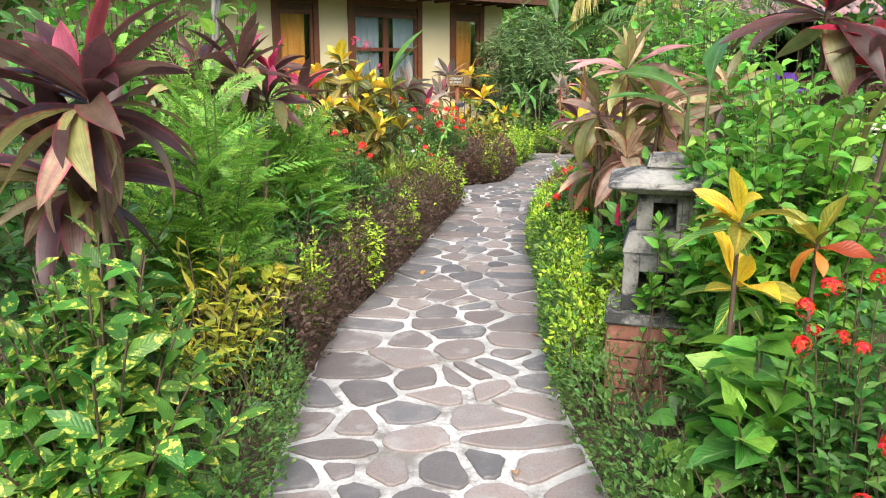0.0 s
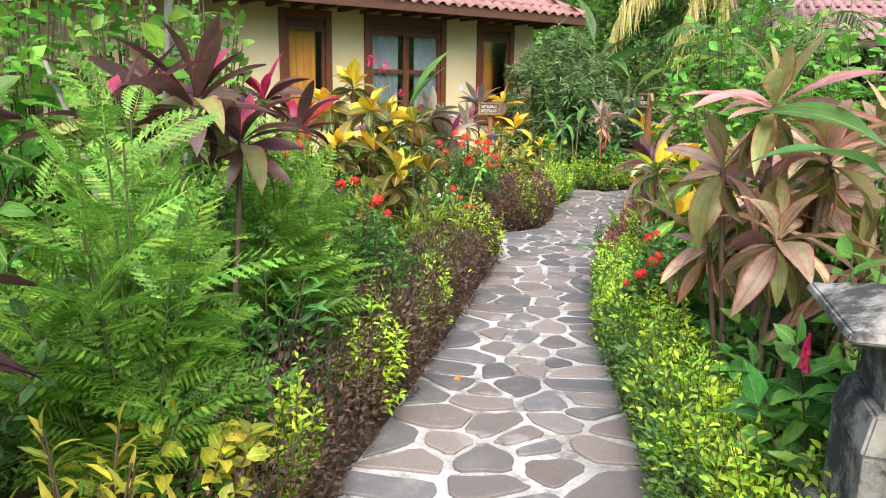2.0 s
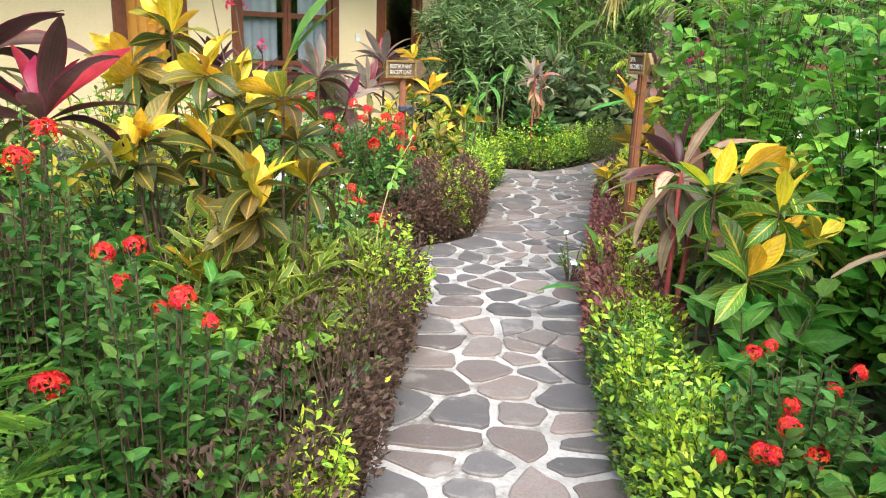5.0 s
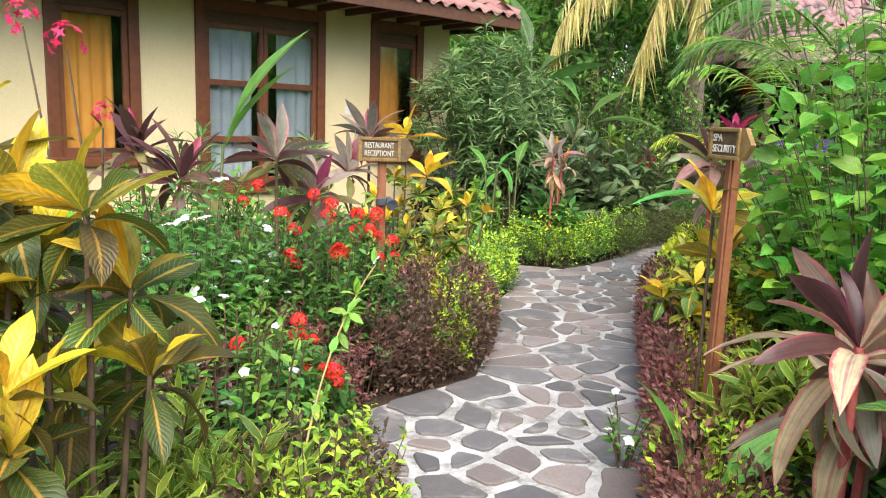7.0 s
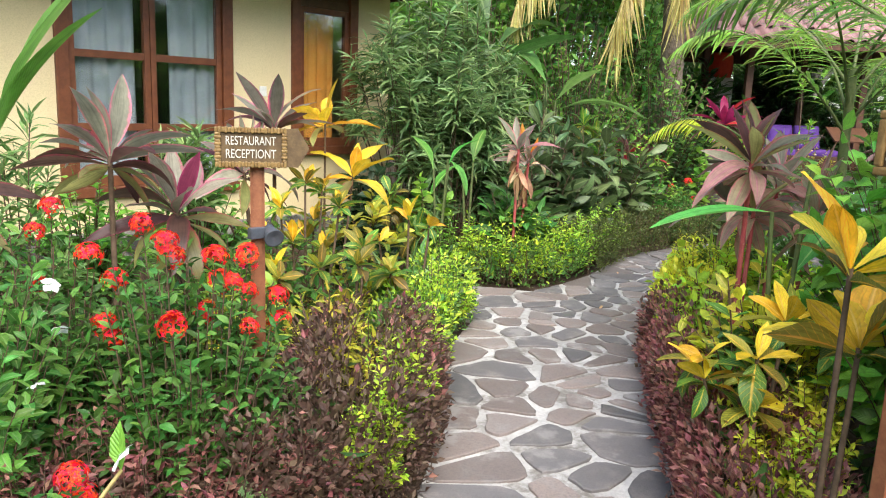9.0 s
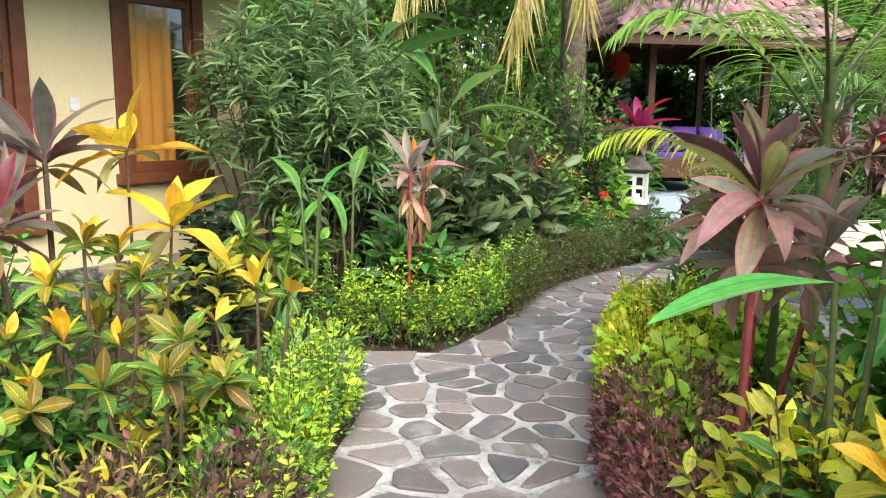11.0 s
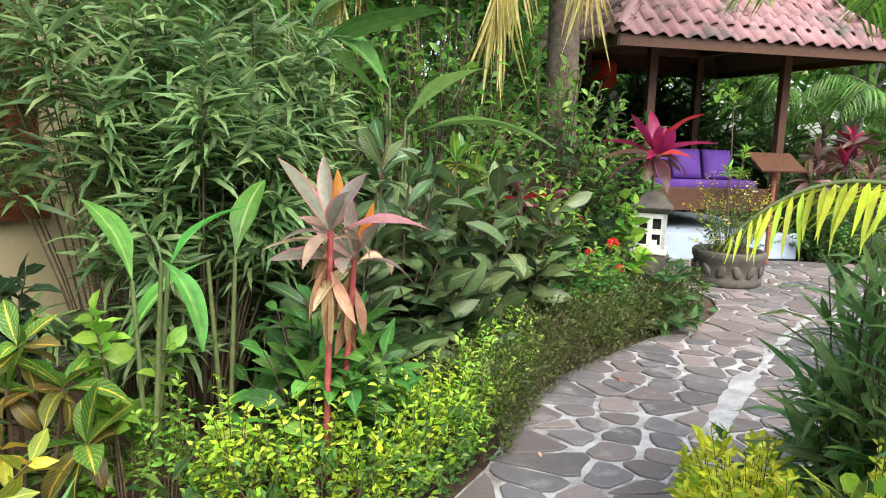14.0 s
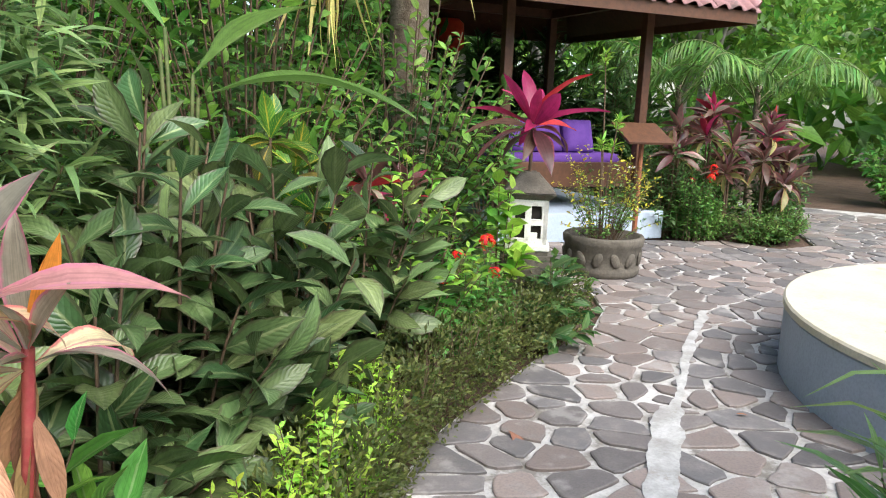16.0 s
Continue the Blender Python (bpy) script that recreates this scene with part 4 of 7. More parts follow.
def slope_tiles(roof, origin, ex, ey, width, inset_l, inset_r, length, mesh, limit, tw=0.215, tl=0.30):
    """Tiles on a slope: origin at the eave's left end, ex along the eave, ey up the slope (unit), the slope narrows by inset per metre up."""
    ez = ex.cross(ey)
    rows = int(length / tl)
    count = 0
    V0 = np.array([v.co for v in mesh.vertices])
    F0 = np.array([p.vertices[:] for p in mesh.polygons])
    VV, FF, at = [], [], 0
    for j in range(rows):
        u0, u1 = inset_l * j * tl, width - inset_r * j * tl
        n = int((u1 - u0) / tw)
        if n < 1:
            break
        for i in range(n):
            o = origin + ex * (u0 + (i + 0.5) * (u1 - u0) / n) + ey * (j * tl - 0.04) + ez * 0.03
            jig = random.uniform(-0.02, 0.02)
            m = Matrix((( *(ex + ey * jig), 0), (*ey, 0), (*(ez + ex * jig), 0), (0, 0, 0, 1))).transposed()
            m.translation = o + ez * random.uniform(-0.004, 0.006)
            if count < limit:
                ob = new("tile", mesh)
                ob.parent = roof
                ob.matrix_local = m
            else:
                VV.append(V0 @ np.array(m.to_3x3()).T + np.array(m.translation))
                FF.append(F0 + at)
                at += len(V0)
            count += 1
    if VV:
        ob = link_mesh("tiles", raw_mesh("tiles", np.concatenate(VV), np.concatenate(FF)), mesh.materials[0], roof)
        ob["kind"] = "stuff"


def slab(bm, pts, thick=0.03):
    vs = [bm.verts.new(p) for p in pts]
    f = bm.faces.new(vs)
    f.normal_update()
    ex = bmesh.ops.extrude_face_region(bm, geom=[f])
    d = f.normal * -thick
    for v in ex["geom"]:
        if isinstance(v, bmesh.types.BMVert):
            v.co += d if d.z < 0 else -d


PITCH = radians(28)
RX0, RX1, RY0, RY1 = X0 - 0.5, X1 + 0.45, -OV, 6 + OV
half = (RY1 - RY0) / 2
ridge = EZ + 0.06 + half * math.tan(PITCH)
A, B, C, D = Vector((RX0, RY0, EZ + 0.06)), Vector((RX1, RY0, EZ + 0.06)), Vector((RX1, RY1, EZ + 0.06)), Vector((RX0, RY1, EZ + 0.06))
R0, R1 = Vector((RX0 + half, RY0 + half, ridge)), Vector((RX1 - half, RY0 + half, ridge))
bm = bmesh.new()
slab(bm, (A, B, R1, R0))
slab(bm, (B, C, R1))
slab(bm, (C, D, R0, R1))
slab(bm, (D, A, R0))
roof = part("roof", bm, M["tile"], house)
TILE = pantile()
TILE.materials.append(M["tile"])
ey = Vector((0, math.cos(PITCH), math.sin(PITCH)))
slope_tiles(roof, A, Vector((1, 0, 0)), ey, RX1 - RX0, math.cos(PITCH), math.cos(PITCH), 3.6, TILE, 290)
slope_tiles(roof, B, Vector((0, 1, 0)), Vector((-math.cos(PITCH), 0, math.sin(PITCH))), RY1 - RY0, math.cos(PITCH), math.cos(PITCH), 3.6, TILE, 0)
V, F = tubes([(np.array([B, R1]) + [0, 0, 0.05], 0.09, 0.09), (np.array([A, R0]) + [0, 0, 0.05], 0.09, 0.09), (np.array([R0, R1]) + [0, 0, 0.05], 0.1, 0.1)], 8)
link_mesh("ridge_cap", raw_mesh("ridge_cap", V, F), M["tile"], roof)

# ---- pavilion ----
PF = math.atan2(-0.16, 0.985)
pav = new("pavilion")
pav.matrix_world = Matrix.Translation((8.35, 19.15, 0)) @ Matrix.Rotation(PF, 4, "Z")
tagged(pav, "open wooden garden pavilion with weathered tiled roof and raised daybed", "pavilion")
PW, PD = 1.9, 2.2
bm = bmesh.new()
box(bm, -1.15, 1.15, -0.35, PD + 0.2, 0, 0.34, 0.015)
part("plinth", bm, M["pale_blue"], pav, "pale blue painted plinth")
for sx in (-1, 1):
    for yy in (0.0, PD):
        bm = bmesh.new()
        box(bm, sx * PW / 2 - 0.055, sx * PW / 2 + 0.055, yy - 0.055, yy + 0.055, 0.34, 2.80, 0.01)
        part("post", bm, M["wood_dark"], pav)
bm = bmesh.new()
box(bm, -PW / 2 + 0.06, PW / 2 - 0.06, 0.05, PD - 0.06, 0.78, 0.86, 0.01)
part("deck", bm, M["wood_dark"], pav)
bm = bmesh.new()
box(bm, -PW / 2 + 0.06, PW / 2 - 0.06, PD - 0.06, PD - 0.02, 0.86, 1.25, 0.01)
box(bm, -PW / 2 + 0.06, PW / 2 - 0.06, PD - 0.08, PD - 0.001, 1.25, 1.31, 0.01)
part("back_rail", bm, M["wood_dark"], pav)
bm = bmesh.new()
box(bm, -PW / 2 + 0.06, PW / 2 - 0.06, 0.0, 0.04, 0.6, 0.9, 0.01)
part("front_board", bm, M["wood_dark"], pav)
PE, PO = 2.68, 0.85
bm = bmesh.new()
for sx in (-1, 1):
    box(bm, sx * PW / 2 - 0.05, sx * PW / 2 + 0.05, -0.05, PD + 0.05, 2.80, 2.92, 0.008)
box(bm, -PW / 2 + 0.05, PW / 2 - 0.05, -0.05, 0.05, 2.80, 2.92, 0.008)
box(bm, -PW / 2 + 0.05, PW / 2 - 0.05, PD - 0.05, PD + 0.05, 2.80, 2.92, 0.008)
part("beam", bm, M["wood_dark"], pav)
a, b, c, d = Vector((-PW / 2 - PO, -PO, PE)), Vector((PW / 2 + PO, -PO, PE)), Vector((PW / 2 + PO, PD + PO, PE)), Vector((-PW / 2 - PO, PD + PO, PE))
rise = 1.75
e0, e1 = Vector((-0.15, PD / 2, PE + rise)), Vector((0.15, PD / 2, PE + rise))
bm = bmesh.new()
slab(bm, (a, b, e1, e0), 0.05)
slab(bm, (b, c, e1), 0.05)
slab(bm, (c, d, e0, e1), 0.05)
slab(bm, (d, a, e0), 0.05)
proof = part("roof", bm, M["wood_dark"], pav)
for p, q in ((a, b), (b, c), (c, d), (d, a)):
    bm = bmesh.new()
    L = (q - p).length
    m = Matrix.Translation((p + q) / 2 - Vector((0, 0, 0.06))) @ Matrix.Rotation(math.atan2(q.y - p.y, q.x - p.x), 4, "Z") @ Matrix.Diagonal((L - 0.005, 0.03, 0.13, 1))
    bmesh.ops.create_cube(bm, size=1.0, matrix=m)
    part("fascia", bm, M["wood_dark"], pav)
OLD = pantile(0.2, 0.34)
OLD.materials.append(M["tile_old"])
run = PD / 2 + PO
sl = math.hypot(run, rise)
e_y = Vector((0, run, rise)) / sl
wf = PW + 2 * PO
slope_tiles(proof, a, Vector((1, 0, 0)), e_y, wf, (wf / 2 - 0.15) / sl, (wf / 2 - 0.15) / sl, sl, OLD, 200, 0.2, 0.27)
runx = wf / 2 - 0.15
slx = math.hypot(runx, rise)
wd = PD + 2 * PO
slope_tiles(proof, d, Vector((0, -1, 0)), Vector((runx, 0, rise)) / slx, wd, (wd / 2) / slx, (wd / 2) / slx, slx, OLD, 100, 0.2, 0.27)
slope_tiles(proof, b, Vector((0, 1, 0)), Vector((-runx, 0, rise)) / slx, wd, (wd / 2) / slx, (wd / 2) / slx, slx, OLD, 0, 0.2, 0.27)
V, F = tubes([(np.array([p, q]) + [0, 0, 0.06], 0.085, 0.085) for p, q in ((a, e0), (b, e1), (e0, e1), (d, e0), (c, e1))], 8)
link_mesh("ridge_cap", raw_mesh("ridge_cap", V, F), M["tile_old"], proof)


def cushion(x, y, z, w, d, h, rx, label, m0):
    bm = bmesh.new()
    bmesh.ops.create_cube(bm, size=1.0)
    bmesh.ops.subdivide_edges(bm, edges=bm.edges[:], cuts=5, use_grid_fill=True)
    for v in bm.verts:
        k = 1 - 0.75 * (max(abs(v.co.x), abs(v.co.y)) * 2) ** 3
        v.co.z *= max(0.2, k) + 0.25
        v.co.x *= w
        v.co.y *= d
        v.co.z *= h
    ob = part("cushion", bm, M["purple"], None, smooth=True)
    ob.matrix_world = m0 @ pose(x, y, z, rx, 0, 0)
    return tagged(ob, label, "cushion", "purple cushions on the daybed")


PM = pav.matrix_world.copy()
bm = bmesh.new()
box(bm, -0.85, 0.85, 0.2, PD - 0.12, 0.862, 0.99, 0.04)
mt = part("mattress", bm, M["purple"], None, smooth=True)
mt.matrix_world = PM
tagged(mt, "purple mattress on the pavilion's wooden daybed", "mattress")
for cx in (-0.62, -0.15, 0.32):
    cushion(cx, 0.42, 1.19, 0.42, 0.4, 0.15, 72, "square purple cushion leaning on the daybed", PM)

# ---- fountain basin ----
fx, fy, fr = FOUNT
ft = thing("fountain_basin", fx, fy, 0, "round grey-blue basin wall with broad cream rim on the plaza", "fountain")
bm = bmesh.new()


def ring(bm, r0, r1, z0, z1, n=72, bev=0.015):
    prof = [(r1, z0), (r1, z1 - bev), (r1 - bev, z1), (r0 + bev, z1), (r0, z1 - bev), (r0, z0)]
    rows = [[bm.verts.new((r * math.cos(2 * math.pi * i / n), r * math.sin(2 * math.pi * i / n), z)) for r, z in prof] for i in range(n)]
    for i in range(n):
        p, q = rows[i], rows[(i + 1) % n]
        for k in range(len(prof)):
            k2 = (k + 1) % len(prof)
            bm.faces.new((p[k], q[k], q[k2], p[k2]))


ring(bm, fr - 0.25, fr, -0.03, 0.40)
part("wall", bm, M["grey_blue"], ft, smooth=False)
bm = bmesh.new()
ring(bm, 0.75, fr + 0.012, 0.401, 0.45, bev=0.012)
part("rim", bm, M["cream"], ft, "broad cream rim")
bm = bmesh.new()
bmesh.ops.create_circle(bm, cap_ends=True, segments=48, radius=0.8, matrix=Matrix.Translation((0, 0, 0.3)))
part("basin_floor", bm, M["cream"], ft)


# ---- shrine ----
def shrine():
    ob = thing("stone_shrine", 1.0, 3.37, 0, "small weathered grey stone shrine with brick foot among plants", "shrine", rz=-14)
    k = 0
    for row in range(5):
        z = 0.005 + row * 0.078
        for side in range(4):
            for c in range(3):
                w = 0.44 / 3
                x = -0.22 + (c + 0.5) * w + (0.03 if row % 2 else -0.03)
                bm = bmesh.new()
                box(bm, -w / 2 + 0.006, w / 2 - 0.006, -0.03, 0.03, 0, 0.07, 0.005)
                part("brick", bm, M["brick"], ob, m=pose(0, 0, 0, 0, 0, 90 * side) @ pose(x * 0.86, -0.19 + random.uniform(-0.004, 0.004), z))
    bm = bmesh.new()
    box(bm, -0.19, 0.19, -0.19, 0.19, -0.03, 0.385)
    part("core", bm, M["mortar"], ob)
    bm = bmesh.new()
    taper_box(bm, 0.47, 0.45, 0.39, 0.44, 0.008)
    part("base_slab", bm, M["concrete"], ob)
    # hollow body: four walls, an opening in the front
    bm = bmesh.new()
    for sx in (-1, 1):
        box(bm, sx * 0.13 - 0.035, sx * 0.13 + 0.035, -0.165, 0.165, 0.44, 0.70, 0.008)
    box(bm, -0.095, 0.095, 0.10, 0.165, 0.44, 0.70, 0.006)
    box(bm, -0.095, 0.095, -0.16, -0.10, 0.62, 0.70, 0.006)
    part("lower_body", bm, M["concrete"], ob)
    bm = bmesh.new()
    taper_box(bm, 0.345, 0.29, 0.70, 0.80, 0.008)
    part("shoulder", bm, M["concrete"], ob)
    bm = bmesh.new()
    for sx in (-1, 1):
        box(bm, sx * 0.085 - 0.035, sx * 0.085 + 0.035, -0.12, 0.12, 0.80, 0.965, 0.007)
    box(bm, -0.05, 0.05, 0.02, 0.118, 0.80, 0.965, 0.005)
    box(bm, -0.05, 0.05, -0.115, 0.02, 0.925, 0.965, 0.004)
    part("neck", bm, M["concrete"], ob, "weathered neck block with a small niche")
    bm = bmesh.new()
    taper_box(bm, 0.30, 0.49, 0.965, 1.0, 0.006)
    part("eave", bm, M["concrete"], ob)
    bm = bmesh.new()
    taper_box(bm, 0.50, 0.48, 1.001, 1.025, 0.006)
    taper_box(bm, 0.47, 0.2, 1.024, 1.065, 0.006)
    part("roof", bm, M["concrete"], ob, "flat mossy slab roof blackened by weather")
    bm = bmesh.new()
    taper_box(bm, 0.18, 0.15, 1.066, 1.13, 0.012)
    part("finial", bm, M["concrete"], ob)
    return ob


shrine()


# ---- garden lantern ----
def stone_lantern(x, y, rz, s=1.0):
    ob = thing("stone_lantern", x, y, 0.24, "white carved stone lantern with fretted sides beside the path", "lantern", rz=rz)
    bm = bmesh.new()
    taper_box(bm, 0.4, 0.34, -0.25, 0.34, 0.03)
    part("base", bm, M["pot"], ob, "dark rough stone base")
    bm = bmesh.new()
    taper_box(bm, 0.30, 0.30, 0.34, 0.38, 0.006)
    for side in range(4):
        m = Matrix.Rotation(math.pi / 2 * side, 4, "Z")
        for (u0, u1, z0, z1) in ((-0.13, -0.09, 0.38, 0.68), (0.09, 0.13, 0.38, 0.68), (-0.09, 0.09, 0.64, 0.68), (-0.09, 0.09, 0.38, 0.42), (-0.02, 0.02, 0.42, 0.64), (-0.09, -0.02, 0.51, 0.55), (0.02, 0.09, 0.51, 0.55), (-0.065, -0.02, 0.60, 0.64), (0.02, 0.065, 0.42, 0.46)):
            r = box(bm, u0, u1, -0.13, -0.10, z0, z1)
            bmesh.ops.transform(bm, matrix=m, verts=r["verts"])
    part("fretted_body", bm, M["white_stone"], ob)
    # near-black block added behind the fretwork, painting the hollow's shade
    bm = bmesh.new()
    taper_box(bm, 0.17, 0.17, 0.381, 0.63)
    part("core", bm, M["dark"], ob)
    bm = bmesh.new()
    taper_box(bm, 0.27, 0.36, 0.68, 0.72, 0.006)
    part("eave", bm, M["pot"], ob)
    bm = bmesh.new()
    taper_box(bm, 0.36, 0.1, 0.72, 0.86, 0.012)
    part("roof", bm, M["pot"], ob, "mossy dark roof")
    return ob


stone_lantern(5.38, 16.32, -38)


# ---- pot ----
def lathe(bm, prof, n=40):
    rows = [[bm.verts.new((r * math.cos(2 * math.pi * i / n), r * math.sin(2 * math.pi * i / n), z)) for r, z in prof] for i in range(n)]
    for i in range(n):
        p, q = rows[i], rows[(i + 1) % n]
        for k in range(len(prof) - 1):
            bm.faces.new((p[k], q[k], q[k + 1], p[k + 1]))


POT = (7.25, 17.45)
pot = thing("stone_pot", *POT, 0, "round dark carved stone planter on the paving", "planter")
bm = bmesh.new()
lathe(bm, [(0.0, 0.0), (0.32, 0.0), (0.35, 0.03), (0.35, 0.09), (0.335, 0.11), (0.35, 0.16), (0.36, 0.28), (0.375, 0.3), (0.38, 0.36), (0.365, 0.38), (0.33, 0.375), (0.32, 0.3), (0.0, 0.29)])
part("bowl", bm, M["pot"], pot, smooth=True)
for i in range(14):
    bm = bmesh.new()
    bmesh.ops.create_uvsphere(bm, u_segments=8, v_segments=6, radius=0.05, matrix=Matrix.Diagonal((0.9, 0.35, 1.5, 1)))
    part("carving", bm, M["pot"], pot, m=pose(0, 0, 0, 0, 0, i * 360 / 14) @ pose(0, -0.355, 0.18, 8, 25 * (-1) ** i, 0), smooth=True)


# ---- signs ----
def text_mesh(body, size, depth):
    cu = bpy.data.curves.new("letters", "FONT")
    cu.body, cu.size, cu.extrude, cu.align_x, cu.align_y = body, size, depth, "CENTER", "CENTER"
    ob = bpy.data.objects.new("letters", cu)
    scene.collection.objects.link(ob)
    bpy.context.view_layer.update()
    me = bpy.data.meshes.new_from_object(ob.evaluated_get(bpy.context.evaluated_depsgraph_get()))
    bpy.data.objects.remove(ob)
    return me


sign = thing("signpost", 0.185, 10.3, 0, "carved wooden signpost to restaurant and reception with arrow end", "sign", rz=5)
bm = bmesh.new()
taper_box(bm, 0.055, 0.05, 0, 1.30, 0.01, 0.045, 0.04)
part("post", bm, M["wood_post"], sign)
SX0, SX1, SZ0, SZ1 = -0.137, 0.098, 1.265, 1.392
bm = bmesh.new()
box(bm, SX0, SX1, -0.042, -0.024, SZ0, SZ1, 0.005)
part("board", bm, M["sign_board"], sign)
bm = bmesh.new()
vs = [(SX1 + 0.001, SZ0 - 0.004), (SX1 + 0.045, SZ0 - 0.006), (SX1 + 0.085, (SZ0 + SZ1) / 2), (SX1 + 0.045, SZ1 + 0.006), (SX1 + 0.001, SZ1 + 0.004)]
f = bm.faces.new([bm.verts.new((x, -0.041, z)) for x, z in vs])
for v in bmesh.ops.extrude_face_region(bm, geom=[f])["geom"]:
    if isinstance(v, bmesh.types.BMVert):
        v.co.y += 0.016
bmesh.ops.recalc_face_normals(bm, faces=bm.faces[:])
part("arrow_end", bm, M["sign_board"], sign)
for x0, x1, z0, z1 in ((SX0 - 0.008, SX1 + 0.004, SZ1 - 0.012, SZ1 + 0.006), (SX0 - 0.008, SX1 + 0.004, SZ0 - 0.006, SZ0 + 0.012), (SX0 - 0.008, SX0 + 0.012, SZ0 + 0.012, SZ1 - 0.012), (SX1 - 0.012, SX1 + 0.004, SZ0 + 0.012, SZ1 - 0.012)):
    bm = bmesh.new()
    n = max(3, int(max(x1 - x0, z1 - z0) / 0.011))
    for i in range(n):
        o = 0.002 * (i % 2)
        if x1 - x0 > z1 - z0:
            xa = x0 + (x1 - x0) * i / n
            box(bm, xa, xa + (x1 - x0) / n, -0.053 - o, -0.040, z0 - o, z1 + o, 0.004)
        else:
            za = z0 + (z1 - z0) * i / n
            box(bm, x0 - o, x1 + o, -0.053 - o, -0.040, za, za + (z1 - z0) / n, 0.004)
    part("carved_rim", bm, M["sign_frame"], sign, "knobbly gilded carved rim")
for body, z in (("RESTAURANT", 1.35), ("RECEPTIONT", 1.304)):
    me = text_mesh(body, 0.042, 0.0025)
    xs = [v.co.x for v in me.vertices]
    k = 0.172 / (max(xs) - min(xs))
    link_mesh("lettering", me, M["letter"], sign, "white raised letters", m=pose(-0.022, -0.0435, z, 90, 0, 0) @ Matrix.Diagonal((k, 1.05, 1, 1)))
spot = thing("garden_spotlight", 0.205, 10.26, 1.02, "small grey metal spotlight clamped to the signpost", "lamp", rz=35)
bm = bmesh.new()
lathe(bm, [(0.0, -0.06), (0.03, -0.06), (0.035, -0.02), (0.055, 0.05), (0.058, 0.06), (0.05, 0.06), (0.0, 0.045)], 20)
part("housing", bm, M["lamp_metal"], spot, smooth=True, m=pose(0.025, -0.02, 0.0, 115, 35, 0) @ Matrix.Scale(0.62, 4))
bm = bmesh.new()
box(bm, -0.045, 0.02, 0.0, 0.03, -0.02, 0.02, 0.004)
part("bracket", bm, M["lamp_metal"], spot)

p2 = thing("signpost", 1.6, 8.8, 0, "carved wooden signpost to spa and security with arrow end", "sign", rz=-80)
bm = bmesh.new()
taper_box(bm, 0.055, 0.05, 0, 1.41, 0.01)
part("post", bm, M["wood_post"], p2)
bm = bmesh.new()
box(bm, -0.088, 0.098, -0.05, -0.026, 1.40, 1.52, 0.004)
part("board", bm, M["sign_board"], p2)
bm = bmesh.new()
f = bm.faces.new([bm.verts.new((x, -0.049, z)) for x, z in ((0.099, 1.398), (0.12, 1.396), (0.165, 1.46), (0.12, 1.526), (0.099, 1.524))])
for v in bmesh.ops.extrude_face_region(bm, geom=[f])["geom"]:
    if isinstance(v, bmesh.types.BMVert):
        v.co.y += 0.022
bmesh.ops.recalc_face_normals(bm, faces=bm.faces[:])
part("arrow_end", bm, M["sign_frame"], p2, "pale cut wooden arrow end")
for x0, x1, z0, z1 in ((-0.096, 0.102, 1.508, 1.526), (-0.096, 0.102, 1.394, 1.412), (-0.096, -0.078, 1.412, 1.508), (0.086, 0.102, 1.412, 1.508)):
    bm = bmesh.new()
    box(bm, x0, x1, -0.061, -0.049, z0, z1, 0.005)
    part("carved_rim", bm, M["sign_frame"], p2, "gilded carved rim")
for body, wide, z in (("SPA", 0.058, 1.482), ("SECURITY", 0.15, 1.438)):
    me = text_mesh(body, 0.044, 0.002)
    xs = [v.co.x for v in me.vertices]
    k = wide / (max(xs) - min(xs))
    link_mesh("lettering", me, M["letter"], p2, "white raised letters", m=pose(-0.074 + wide / 2, -0.0525, z, 90, 0, 0) @ Matrix.Diagonal((k, 1.0, 1, 1)))

# far white pillar with a red lantern
pil = thing("lamp_pillar", 8.35, 21.95, 0, "white rendered pillar with a red lantern on top", "pillar")
bm = bmesh.new()
taper_box(bm, 0.42, 0.4, 0, 2.25, 0.02)
part("shaft", bm, M["white_stone"], pil)
bm = bmesh.new()
lathe(bm, [(0.0, 2.26), (0.2, 2.26), (0.24, 2.4), (0.22, 2.68), (0.15, 2.74), (0.0, 2.75)], 20)
part("lantern", bm, M["red_paper"], pil, "red lampshade", smooth=True)

# small lectern-like side table in front of the pavilion
tb = thing("menu_stand", 8.72, 18.42, 0, "reddish wooden stand with sloping top before the pavilion", "stand", rz=-12)
bm = bmesh.new()
taper_box(bm, 0.05, 0.045, 0, 1.24, 0.008)
part("post", bm, M["wood_post"], tb)
bm = bmesh.new()
box(bm, -0.3, 0.3, -0.22, 0.22, -0.015, 0.015, 0.005)
part("top", bm, M["wood_dark"], tb, m=pose(0, 0, 1.28, 28, 0, 0))

# ---- planting ----
RS = np.random.RandomState(42)
PURPLE = ["cord_pink", "cord_purple", "cord_purple", "cord_purple", "cord_olive", "cord_purple", "cord_pale"]
PALE = ["cord_olive", "cord_pale", "cord_olive", "cord_pale", "cord_pale", "cord_grey"]
GREYS = ["cord_orange", "cord_grey", "cord_grey", "cord_grey", "cord_rose", "cord_pale"]
REDS = ["cord_red", "cord_red", "cord_purple"]
MIXED = ["cord_pink", "cord_grey", "cord_purple", "cord_olive"]
GOLD = ["croton_gold", "croton_gold", "croton_mid", "croton_low", "croton_low", "croton_low"]
GOLDER = ["croton_gold", "croton_gold", "croton_gold", "croton_mid"]
GREENC = ["croton_gold", "croton_green", "croton_green", "croton_low"]
WHO = "leafy bed beside the stone path"

